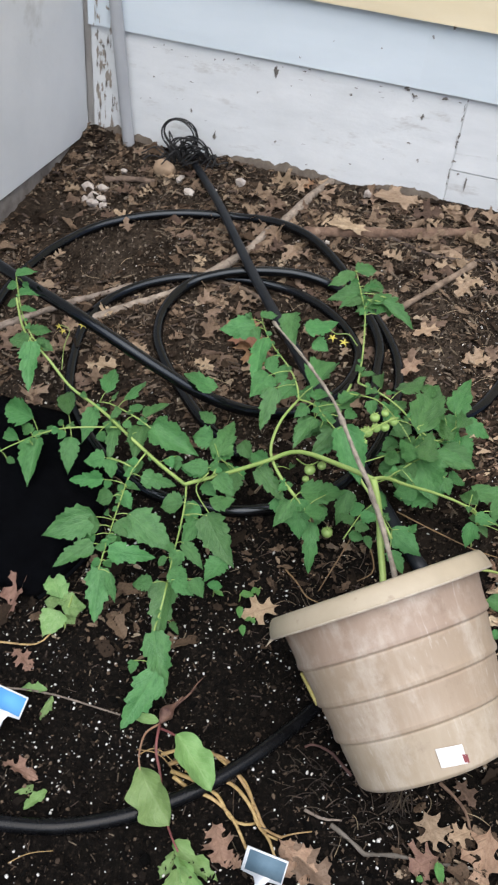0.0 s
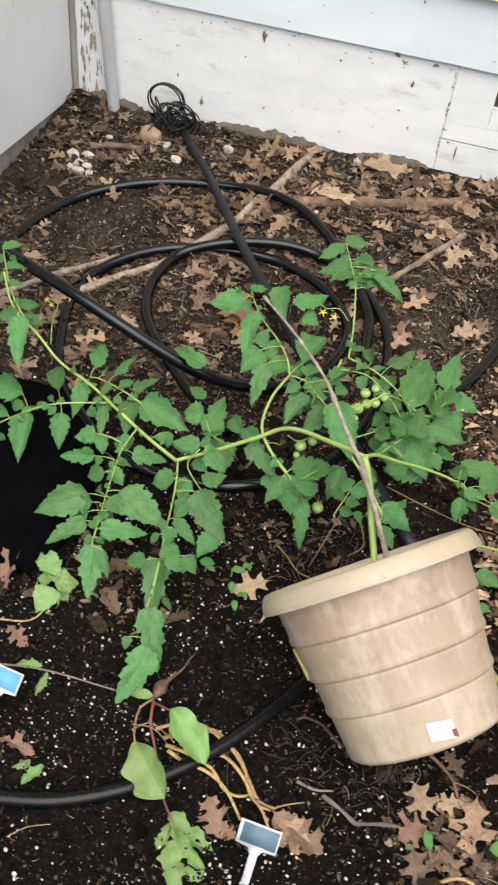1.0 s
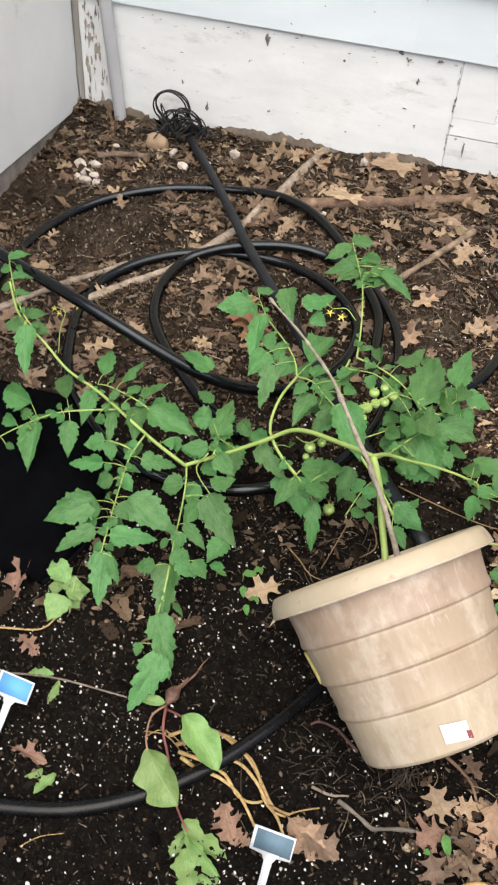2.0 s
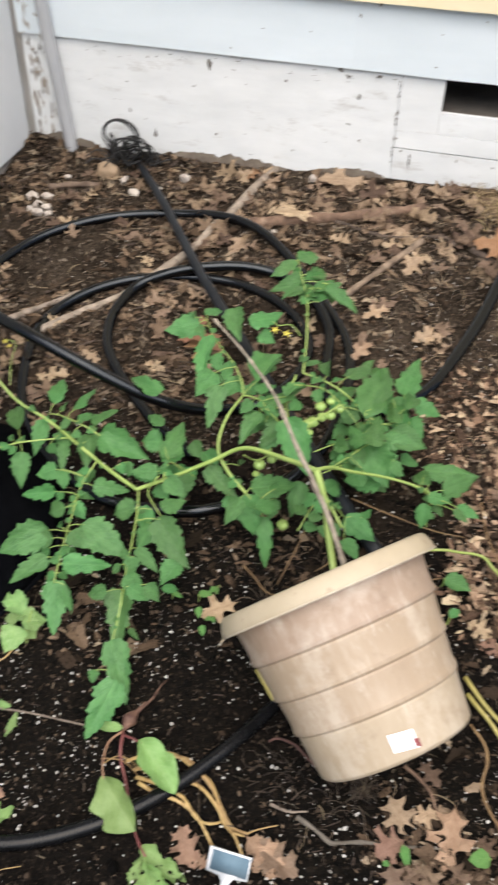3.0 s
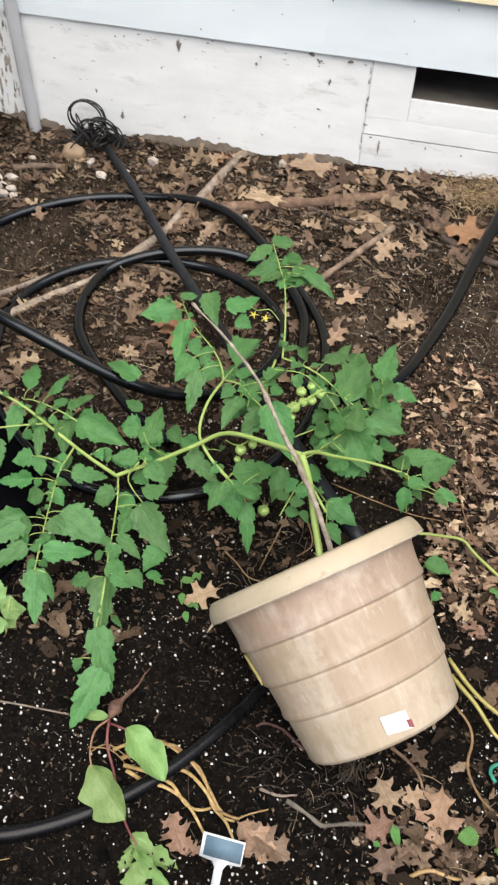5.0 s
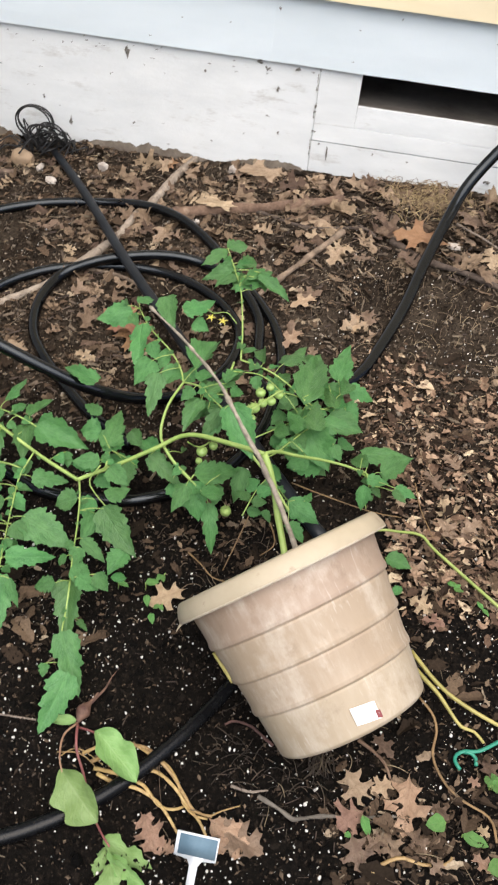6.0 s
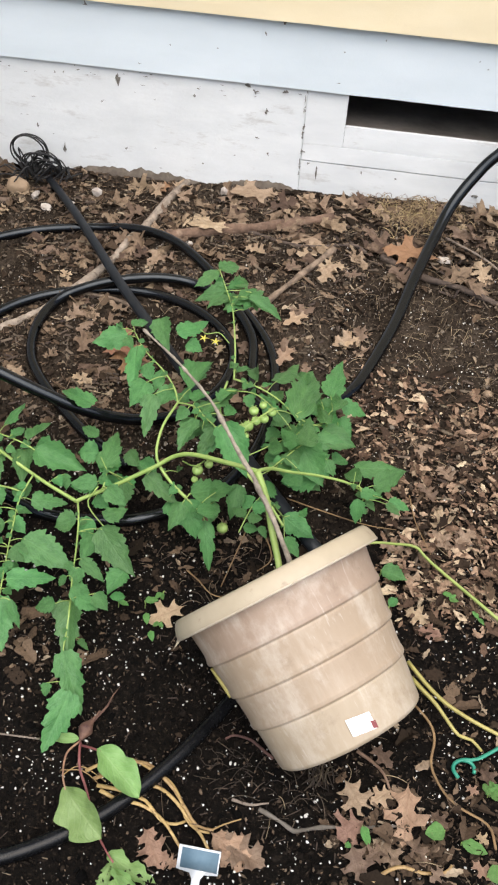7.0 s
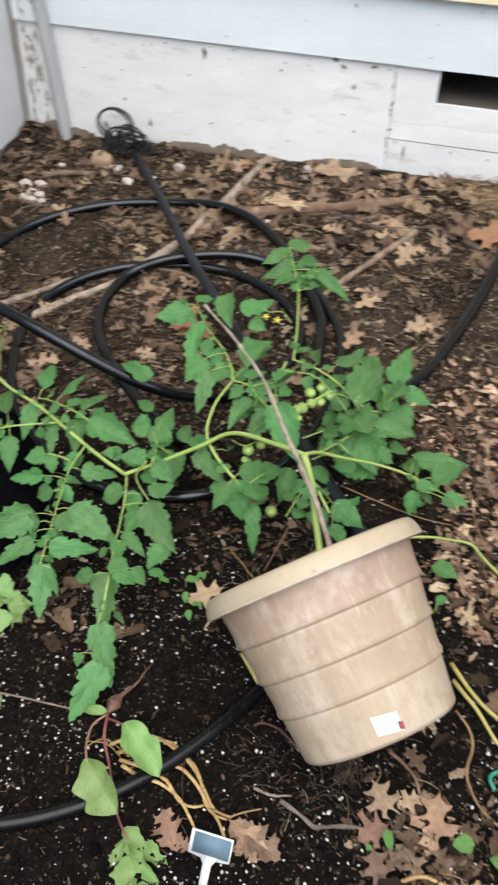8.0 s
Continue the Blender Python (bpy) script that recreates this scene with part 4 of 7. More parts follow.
coil_end = [(-0.323, 0.914, 0.050), (-0.243, 0.936, 0.053), (-0.150, 1.000, 0.062), (-0.095, 1.100, 0.076), (-0.080, 1.200, 0.088), (-0.082, 1.284, 0.098), (-0.098, 1.356, 0.106), (-0.130, 1.419, 0.113), (-0.188, 1.497, 0.121),
            (-0.288, 1.611, 0.140), (-0.367, 1.671, 0.152), (-0.453, 1.703, 0.150), (-0.546, 1.706, 0.139), (-0.658, 1.680, 0.133), (-0.747, 1.634, 0.126),
            (-0.823, 1.563, 0.116), (-0.870, 1.469, 0.105), (-0.892, 1.380, 0.094), (-0.895, 1.300, 0.088), (-0.885, 1.200, 0.082), (-0.90, 1.08, 0.075)]
garden_hose = thing("garden_hose", (-0.45, 1.25, 0.08), "black rubber garden hose lying in loose coils on the bank", "hose")
part("hose_coil", tube(coil + coil_end[1:], HOSE_R, 20, 0.010), HOSE, garden_hose)
inner_loop = [(-0.300, 1.030, 0.070), (-0.383, 1.080, 0.077), (-0.447, 1.138, 0.080), (-0.514, 1.208, 0.086), (-0.556, 1.275, 0.092), (-0.571, 1.358, 0.102), (-0.551, 1.436, 0.115), (-0.497, 1.472, 0.132),
              (-0.429, 1.502, 0.141), (-0.352, 1.527, 0.141), (-0.281, 1.532, 0.132), (-0.205, 1.480, 0.134), (-0.145, 1.395, 0.116), (-0.128, 1.300, 0.100), (-0.110, 1.220, 0.092), (-0.040, 1.200, 0.090), (0.020, 1.235, 0.094)]
rise = [(0.065, 1.291, 0.100), (0.097, 1.372, 0.113), (0.134, 1.485, 0.137), (0.166, 1.609, 0.174), (0.199, 1.709, 0.217), (0.228, 1.782, 0.258), (0.268, 1.831, 0.306), (0.310, 1.857, 0.351), (0.40, 1.885, 0.42), (0.55, 1.90, 0.46), (0.8, 1.90, 0.45), (1.2, 1.88, 0.30), (1.5, 1.8, 0.2)]
part("hose_length", tube(inner_loop + rise, lambda t: HOSE_R + 0.0017 * min(1.0, max(0.0, (t - 0.35) / 0.1)), 20, 0.010), HOSE, garden_hose)
feeder_hose = put("feeder_hose", tube([(-0.75, 0.36, 0.010), (-0.55, 0.352, 0.010), (-0.417, 0.359, 0.010), (-0.375, 0.367, 0.010), (-0.310, 0.386, 0.011), (-0.250, 0.418, 0.011), (-0.193, 0.461, 0.012), (-0.149, 0.508, 0.012), (-0.112, 0.559, 0.011),
                                   (-0.085, 0.603, 0.010), (-0.064, 0.639, 0.012), (-0.045, 0.690, 0.018), (-0.08, 0.76, 0.03)], 0.0098, 14, 0.012), WORN_HOSE)
tagged(feeder_hose, "black rubber hose running under the tipped pot", "hose")
black_tube = put("black_tube", tube([(-0.716, 1.880, 0.158), (-0.600, 1.716, 0.165), (-0.501, 1.568, 0.163), (-0.409, 1.436, 0.155), (-0.264, 1.259, 0.128), (-0.112, 1.074, 0.099), (-0.002, 0.943, 0.079), (0.05, 0.890, 0.068)], lambda t: 0.0090 + 0.0028 * t, 16, 0.03, 0.85), TUBE)
tagged(black_tube, "straight matte black plastic tube lying across the coils", "tube")

wire_tangle = thing("wire_tangle", (-0.735, 1.895, 0.15), "tangle of thin black wire loops against the wall", "wire")
r7 = random.Random(7)
for k in range(14):
    cx, cz, rad, tilt = -0.767 + r7.uniform(-0.003, 0.003), 0.214 + r7.uniform(-0.004, 0.004), 0.041 + r7.uniform(-0.003, 0.003), r7.uniform(-0.1, 0.1)
    if k > 2:
        cx, cz, rad, tilt = -0.733 + r7.uniform(-0.024, 0.024), 0.170 + r7.uniform(-0.008, 0.016), 0.024 + r7.uniform(-0.006, 0.014), r7.uniform(-0.9, 0.5)
    loop = [(cx + rad * math.cos(a) * 1.05, min(1.943, 1.905 + tilt * rad * math.sin(a) + 0.008 * math.cos(a + k)), max(0.150, cz + rad * math.sin(a))) for a in (k + 2 * math.pi * j / 11 for j in range(12))]
    part("wire_loop", tube(loop, 0.0019, 6, 0.006), WIRE, wire_tangle)
for k in range(26):
    a = (-0.735 + r7.uniform(-0.05, 0.05), 1.885 + r7.uniform(-0.03, 0.03), 0.152 + r7.uniform(0, 0.01))
    b = (a[0] + r7.uniform(-0.05, 0.05), a[1] + r7.uniform(-0.03, 0.03), 0.165 + r7.uniform(0, 0.04))
    c = (b[0] + r7.uniform(-0.04, 0.04), b[1] + r7.uniform(-0.03, 0.03), 0.150 + r7.uniform(0, 0.02))
    part("wire_end", tube([a, b, c], 0.0018, 5, 0.008), WIRE, wire_tangle)

# black fabric bag slumped beside the bed
bm = bmesh.new()
rows = []
for k in range(30):
    v = k / 29
    row = []
    for i in range(40):
        u = i / 39
        x, y = -1.02 + 0.505 * u + 0.045 * math.sin(math.pi * v) * u, 0.675 + 0.355 * v
        hump = max(0.0, math.sin(math.pi * u) * math.sin(math.pi * min(1, v * 1.02))) ** 0.6
        x += 0.03 * math.sin(4 * v + 1) * u
        z = ground_z(x, y) + 0.006 + 0.052 * hump + 0.014 * hump * noise.noise(Vector((x * 14, y * 18, 1))) + 0.006 * math.sin(30 * (x + 0.7 * y)) * hump
        row.append(bm.verts.new((x, y, z)))
    rows.append(row)
for a, b in zip(rows, rows[1:]):
    for i in range(39):
        bm.faces.new((a[i], a[i + 1], b[i + 1], b[i]))
bmesh.ops.solidify(bm, geom=bm.faces[:], thickness=0.004)
fabric_bag = thing("fabric_bag", (-0.8, 0.84, 0.03), "slumped black fabric grow bag on the soil", "bag")
hem = [Vector(v.co) + Vector((0.001, 0, 0.003)) for v in [row[39] for row in rows]]
part("bag_body", bm, FABRIC, fabric_bag)
part("hem", sweep(bmesh.new(), hem, 0.0035, 7), FABRIC, fabric_bag, "stitched hem of the bag")

# ---- the tomato plant ----
tomato_plant = thing("tomato_plant", (-0.01, 0.78, 0.14), "sprawling green tomato plant growing out of the tipped pot", "tomato plant")
VINE_TOP_LEAFLETS = (
    (-0.541, 1.021, 0.138, -0.557, 1.089, 0.134, 0.024),
    (-0.501, 1.016, 0.138, -0.503, 1.089, 0.134, 0.028),
    (-0.454, 0.985, 0.138, -0.44, 1.049, 0.134, 0.027),
    (-0.432, 0.97, 0.138, -0.353, 0.944, 0.134, 0.041),
    (-0.519, 1.006, 0.138, -0.526, 1.034, 0.134, 0.01),
    (-0.482, 0.991, 0.138, -0.473, 1.023, 0.134, 0.015),
    (-0.502, 0.99, 0.138, -0.507, 0.966, 0.134, 0.011),
    (-0.481, 0.961, 0.138, -0.466, 0.959, 0.134, 0.013),
)
VINE_LOW_LEAFLETS = (
    (-0.458, 0.978, 0.122, -0.446, 0.923, 0.105, 0.025),
    (-0.506, 0.979, 0.122, -0.485, 0.911, 0.105, 0.029),
    (-0.548, 0.989, 0.122, -0.542, 0.934, 0.105, 0.023),
    (-0.515, 0.939, 0.122, -0.505, 0.938, 0.105, 0.014),
    (-0.46, 0.963, 0.122, -0.475, 0.952, 0.105, 0.013),
    (-0.379, 0.937, 0.122, -0.372, 0.921, 0.105, 0.018),
)
BRANCH_LEAFLETS = (
    (-0.310, 0.938, 0.150, -0.315, 1.029, 0.155, 0.047),
    (-0.267, 0.941, 0.115, -0.331, 0.969, 0.105, 0.034),
    (-0.284, 0.943, 0.115, -0.278, 0.903, 0.105, 0.030),
    (-0.317, 0.911, 0.135, -0.362, 0.912, 0.125, 0.023),
    (-0.234, 0.953, 0.140, -0.268, 0.980, 0.135, 0.020),
    (-0.391, 0.928, 0.120, -0.377, 0.917, 0.115, 0.014),
    (-0.307, 0.935, 0.145, -0.32, 1.044, 0.14, 0.042),
    (-0.332, 0.973, 0.145, -0.367, 0.973, 0.14, 0.031),
    (-0.316, 0.908, 0.145, -0.356, 0.902, 0.14, 0.023),
    (-0.297, 0.897, 0.145, -0.263, 0.875, 0.14, 0.026),
    (-0.284, 0.839, 0.145, -0.257, 0.869, 0.14, 0.021),
    (-0.321, 0.907, 0.11, -0.298, 0.9, 0.1, 0.019),
    (-0.344, 1.012, 0.145, -0.378, 1.035, 0.14, 0.017),
    (-0.294, 1.011, 0.12, -0.271, 0.992, 0.11, 0.022),
)
FORK_LEAF_LEAFLETS = (
    (-0.337, 0.86, 0.106, -0.369, 0.852, 0.092, 0.03),
    (-0.312, 0.864, 0.106, -0.329, 0.844, 0.092, 0.023),
    (-0.29, 0.841, 0.115, -0.236, 0.781, 0.1, 0.04),
    (-0.306, 0.85, 0.09, -0.314, 0.807, 0.08, 0.027),
    (-0.305, 0.785, 0.106, -0.268, 0.765, 0.092, 0.017),
    (-0.305, 0.769, 0.106, -0.308, 0.746, 0.092, 0.02),
    (-0.317, 0.75, 0.106, -0.327, 0.742, 0.092, 0.011),
    (-0.245, 0.791, 0.085, -0.26, 0.757, 0.08, 0.027),
    (-0.304, 0.73, 0.106, -0.276, 0.727, 0.092, 0.022),
    (-0.291, 0.717, 0.106, -0.262, 0.712, 0.092, 0.02),
    (-0.318, 0.7, 0.106, -0.35, 0.698, 0.092, 0.02),
    (-0.268, 0.728, 0.106, -0.248, 0.714, 0.092, 0.018),
    (-0.246, 0.727, 0.106, -0.228, 0.741, 0.092, 0.011),
)
FORK_TIP_LEAFLETS = (
    (-0.305, 0.724, 0.085, -0.294, 0.651, 0.055, 0.043),
    (-0.296, 0.655, 0.06, -0.255, 0.588, 0.035, 0.036),
    (-0.307, 0.613, 0.045, -0.306, 0.599, 0.035, 0.014),
    (-0.271, 0.602, 0.05, -0.286, 0.531, 0.022, 0.038),
    (-0.283, 0.687, 0.05, -0.269, 0.678, 0.04, 0.01),
)
LOW_LEAF_LEAFLETS = (
    (-0.469, 0.858, 0.106, -0.525, 0.848, 0.094, 0.033),
    (-0.440, 0.831, 0.106, -0.465, 0.824, 0.094, 0.022),
    (-0.460, 0.860, 0.106, -0.463, 0.851, 0.094, 0.011),
    (-0.417, 0.886, 0.106, -0.367, 0.903, 0.094, 0.034),
    (-0.432, 0.843, 0.106, -0.410, 0.828, 0.094, 0.019),
    (-0.428, 0.855, 0.106, -0.412, 0.871, 0.094, 0.011),
    (-0.447, 0.781, 0.106, -0.503, 0.732, 0.094, 0.038),
    (-0.432, 0.769, 0.106, -0.459, 0.767, 0.094, 0.022),
    (-0.429, 0.792, 0.106, -0.442, 0.813, 0.094, 0.008),
    (-0.399, 0.806, 0.106, -0.326, 0.781, 0.094, 0.044),
    (-0.411, 0.787, 0.106, -0.387, 0.776, 0.094, 0.025),
    (-0.490, 0.904, 0.106, -0.520, 0.895, 0.094, 0.025),
    (-0.482, 0.907, 0.106, -0.465, 0.879, 0.094, 0.020),
    (-0.446, 0.913, 0.106, -0.442, 0.889, 0.094, 0.014),
    (-0.434, 0.920, 0.106, -0.434, 0.898, 0.094, 0.013),
)
LOW_LEAF_TIP_LEAFLETS = (
    (-0.430, 0.741, 0.096, -0.471, 0.698, 0.082, 0.036),
    (-0.403, 0.736, 0.096, -0.342, 0.763, 0.082, 0.038),
    (-0.406, 0.717, 0.096, -0.419, 0.711, 0.082, 0.011),
    (-0.399, 0.719, 0.096, -0.392, 0.721, 0.082, 0.011),
    (-0.404, 0.710, 0.090, -0.384, 0.646, 0.062, 0.048),
    (-0.384, 0.701, 0.096, -0.366, 0.676, 0.070, 0.014),
    (-0.434, 0.757, 0.096, -0.451, 0.752, 0.082, 0.015),
    (-0.407, 0.768, 0.096, -0.399, 0.768, 0.082, 0.010),
)
SPRAY_LEAFLETS = (
    (-0.738, 1.095, 0.268, -0.722, 1.132, 0.262, 0.016),
    (-0.722, 1.069, 0.25, -0.701, 1.099, 0.24, 0.014),
    (-0.698, 1.035, 0.25, -0.682, 1.055, 0.24, 0.011),
    (-0.736, 1.091, 0.25, -0.767, 1.103, 0.24, 0.014),
    (-0.713, 1.05, 0.25, -0.735, 1.049, 0.24, 0.013),
    (-0.678, 1.022, 0.22, -0.654, 1.053, 0.21, 0.015),
    (-0.672, 1.006, 0.21, -0.712, 1.013, 0.2, 0.025),
    (-0.669, 1.007, 0.21, -0.643, 0.942, 0.175, 0.039),
    (-0.671, 1.028, 0.2, -0.64, 1.026, 0.19, 0.018),
    (-0.734, 1.107, 0.25, -0.726, 1.109, 0.24, 0.009),
)
SIDE_LEAF_LEAFLETS = (
    (-0.629, 0.928, 0.122, -0.697, 0.95, 0.112, 0.036),
    (-0.58, 0.959, 0.122, -0.616, 1.023, 0.112, 0.024),
    (-0.615, 0.895, 0.122, -0.646, 0.921, 0.112, 0.017),
    (-0.576, 0.932, 0.122, -0.598, 0.952, 0.112, 0.009),
    (-0.567, 0.93, 0.122, -0.571, 0.957, 0.112, 0.009),
    (-0.601, 0.901, 0.122, -0.596, 0.927, 0.112, 0.011),
    (-0.563, 0.917, 0.122, -0.574, 0.908, 0.112, 0.011),
    (-0.599, 0.888, 0.118, -0.582, 0.819, 0.09, 0.029),
    (-0.551, 0.912, 0.118, -0.537, 0.868, 0.09, 0.024),
    (-0.624, 0.872, 0.122, -0.661, 0.89, 0.112, 0.017),
    (-0.596, 0.87, 0.122, -0.618, 0.886, 0.112, 0.009),
    (-0.618, 0.827, 0.122, -0.607, 0.832, 0.112, 0.01),
)
CROWN_LEFT_LEAFLETS = (
    (-0.321, 1.187, 0.205, -0.309, 1.09, 0.195, 0.043),
    (-0.294, 1.142, 0.205, -0.279, 1.115, 0.195, 0.022),
    (-0.282, 1.093, 0.205, -0.295, 1.044, 0.195, 0.029),
    (-0.262, 1.058, 0.21, -0.261, 0.997, 0.18, 0.037),
    (-0.265, 1.134, 0.205, -0.266, 1.09, 0.195, 0.02),
    (-0.236, 1.087, 0.205, -0.253, 1.052, 0.195, 0.028),
    (-0.216, 1.06, 0.205, -0.213, 1.111, 0.195, 0.023),
    (-0.353, 1.235, 0.195, -0.408, 1.214, 0.185, 0.037),
    (-0.347, 1.211, 0.205, -0.331, 1.195, 0.195, 0.015),
    (-0.345, 1.25, 0.205, -0.326, 1.295, 0.195, 0.019),
    (-0.361, 1.236, 0.205, -0.379, 1.268, 0.195, 0.009),
    (-0.361, 1.054, 0.175, -0.434, 1.101, 0.165, 0.033),
)
CROWN_RIGHT_LEAFLETS = (
    (-0.140, 0.995, 0.200, -0.162, 0.958, 0.190, 0.029),
    (-0.185, 1.026, 0.200, -0.203, 0.979, 0.185, 0.026),
    (-0.151, 1.056, 0.215, -0.130, 1.109, 0.210, 0.022),
    (-0.156, 1.057, 0.190, -0.204, 1.106, 0.180, 0.031),
    (-0.212, 1.129, 0.195, -0.194, 1.203, 0.185, 0.037),
    (-0.167, 1.021, 0.190, -0.187, 1.007, 0.180, 0.018),
    (-0.297, 1.265, 0.215, -0.274, 1.204, 0.205, 0.03),
    (-0.258, 1.236, 0.215, -0.217, 1.294, 0.205, 0.031),
    (-0.242, 1.242, 0.19, -0.216, 1.232, 0.185, 0.022),
    (-0.205, 1.082, 0.215, -0.192, 1.18, 0.205, 0.036),
    (-0.19, 1.049, 0.215, -0.184, 1.103, 0.205, 0.024),
    (-0.175, 1.024, 0.215, -0.132, 1.111, 0.205, 0.035),
    (-0.199, 1.029, 0.215, -0.213, 1.011, 0.205, 0.017),
    (-0.181, 1.006, 0.215, -0.198, 0.952, 0.205, 0.028),
    (-0.147, 0.993, 0.215, -0.167, 0.96, 0.19, 0.034),
    (-0.167, 0.988, 0.215, -0.159, 1.021, 0.205, 0.015),
    (-0.133, 0.98, 0.235, -0.087, 0.917, 0.2, 0.038),
    (-0.137, 1.026, 0.215, -0.129, 1.07, 0.205, 0.016),
)
CENTRE_LOW_LEAFLETS = (
    (-0.169, 0.921, 0.140, -0.109, 0.960, 0.130, 0.035),
    (-0.206, 0.911, 0.120, -0.186, 0.894, 0.110, 0.023),
    (-0.134, 0.927, 0.120, -0.133, 0.894, 0.110, 0.019),
    (-0.244, 0.932, 0.15, -0.191, 0.9, 0.135, 0.033),
    (-0.166, 0.909, 0.15, -0.105, 0.954, 0.135, 0.032),
    (-0.172, 0.902, 0.14, -0.151, 0.863, 0.105, 0.037),
    (-0.176, 0.883, 0.15, -0.187, 0.845, 0.135, 0.022),
    (-0.15, 0.871, 0.15, -0.119, 0.9, 0.135, 0.021),
    (-0.141, 0.885, 0.12, -0.122, 0.835, 0.07, 0.033),
    (-0.104, 0.971, 0.12, -0.106, 0.928, 0.09, 0.026),
    (-0.083, 0.911, 0.09, -0.06, 0.916, 0.085, 0.013),
    (-0.058, 0.918, 0.09, -0.046, 0.901, 0.085, 0.011),
    (-0.248, 1.0, 0.11, -0.274, 0.993, 0.105, 0.024),
    (-0.197, 0.951, 0.15, -0.199, 0.985, 0.135, 0.007),
    (-0.131, 0.919, 0.15, -0.152, 0.943, 0.135, 0.012),
)
SPRIG_LEAFLETS = (
    (-0.196, 1.350, 0.250, -0.232, 1.311, 0.243, 0.018),
    (-0.188, 1.326, 0.250, -0.216, 1.287, 0.240, 0.014),
    (-0.180, 1.353, 0.252, -0.155, 1.382, 0.246, 0.023),
    (-0.145, 1.341, 0.250, -0.125, 1.369, 0.242, 0.019),
    (-0.140, 1.342, 0.248, -0.129, 1.307, 0.235, 0.018),
    (-0.168, 1.294, 0.248, -0.143, 1.336, 0.240, 0.022),
    (-0.183, 1.311, 0.248, -0.170, 1.287, 0.238, 0.015),
    (-0.214, 1.402, 0.252, -0.181, 1.45, 0.245, 0.026),
    (-0.218, 1.399, 0.252, -0.25, 1.346, 0.245, 0.022),
    (-0.19, 1.324, 0.252, -0.24, 1.304, 0.245, 0.021),
    (-0.181, 1.308, 0.252, -0.209, 1.29, 0.245, 0.014),
    (-0.187, 1.341, 0.252, -0.158, 1.377, 0.245, 0.017),
    (-0.171, 1.299, 0.252, -0.152, 1.292, 0.245, 0.012),
    (-0.162, 1.31, 0.252, -0.138, 1.365, 0.245, 0.018),
    (-0.148, 1.321, 0.25, -0.085, 1.311, 0.225, 0.023),
    (-0.173, 1.282, 0.252, -0.17, 1.34, 0.245, 0.012),
    (-0.2, 1.361, 0.252, -0.218, 1.374, 0.245, 0.009),
    (-0.139, 1.147, 0.21, -0.118, 1.179, 0.205, 0.011),
    (-0.149, 1.276, 0.252, -0.138, 1.313, 0.245, 0.012),
)
RIGHT_TOP_LEAFLETS = (
    (-0.104, 1.165, 0.185, -0.116, 1.224, 0.172, 0.016),
    (-0.071, 1.173, 0.185, -0.041, 1.257, 0.172, 0.028),
    (-0.092, 1.151, 0.185, -0.079, 1.183, 0.172, 0.011),
    (-0.026, 1.082, 0.185, -0.014, 1.236, 0.172, 0.047),
    (0.024, 1.172, 0.17, 0.038, 1.296, 0.155, 0.034),
    (0.046, 1.166, 0.16, 0.092, 1.176, 0.14, 0.038),
    (0.031, 1.115, 0.185, 0.043, 1.172, 0.172, 0.02),
    (-0.002, 1.002, 0.2, -0.005, 1.084, 0.195, 0.027),
    (0.025, 1.077, 0.185, -0.001, 1.147, 0.172, 0.031),
    (-0.021, 1.013, 0.185, -0.051, 1.071, 0.172, 0.023),
    (-0.077, 1.144, 0.16, -0.059, 1.18, 0.16, 0.023),
)
RIGHT_LOW_LEAFLETS = (
    (0.012, 1.06, 0.165, 0.072, 1.079, 0.15, 0.04),
    (-0.012, 1.04, 0.165, 0.028, 0.983, 0.14, 0.044),
    (-0.004, 0.97, 0.165, -0.035, 0.963, 0.15, 0.025),
    (-0.031, 1.018, 0.165, -0.013, 1.0, 0.15, 0.023),
    (-0.057, 1.098, 0.14, -0.073, 1.076, 0.13, 0.021),
    (-0.069, 1.042, 0.13, -0.04, 1.04, 0.12, 0.02),
    (0.032, 1.012, 0.165, 0.045, 0.995, 0.15, 0.016),
)
RIGHT_MID_LEAFLETS = (
    (0.007, 1.061, 0.150, -0.037, 1.049, 0.135, 0.032),
    (-0.003, 1.048, 0.145, 0.046, 1.027, 0.130, 0.041),
    (0.019, 1.000, 0.135, -0.035, 0.997, 0.120, 0.038),
    (0.016, 1.078, 0.160, 0.074, 1.079, 0.145, 0.034),
    (-0.027, 1.055, 0.165, -0.049, 1.085, 0.160, 0.024),
    (-0.002, 1.068, 0.165, -0.018, 1.112, 0.165, 0.024),
    (0.013, 1.117, 0.170, 0.031, 1.174, 0.165, 0.027),
    (-0.041, 1.012, 0.170, -0.066, 1.031, 0.160, 0.018),
    (-0.011, 1.11, 0.18, 0.005, 1.183, 0.168, 0.033),
    (0.009, 1.155, 0.17, 0.038, 1.115, 0.158, 0.034),
    (-0.041, 1.096, 0.18, -0.067, 1.077, 0.168, 0.024),
    (-0.027, 1.074, 0.17, 0.001, 1.062, 0.158, 0.027),
    (0.041, 1.132, 0.15, 0.066, 1.112, 0.138, 0.028),
    (0.016, 1.044, 0.15, 0.037, 1.087, 0.138, 0.027),
    (-0.034, 0.981, 0.15, -0.016, 1.036, 0.138, 0.026),
    (-0.066, 1.087, 0.19, -0.094, 1.141, 0.178, 0.018),
    (-0.018, 1.195, 0.17, -0.042, 1.24, 0.158, 0.019),
    (0.021, 1.094, 0.16, 0.051, 1.131, 0.148, 0.026),
)
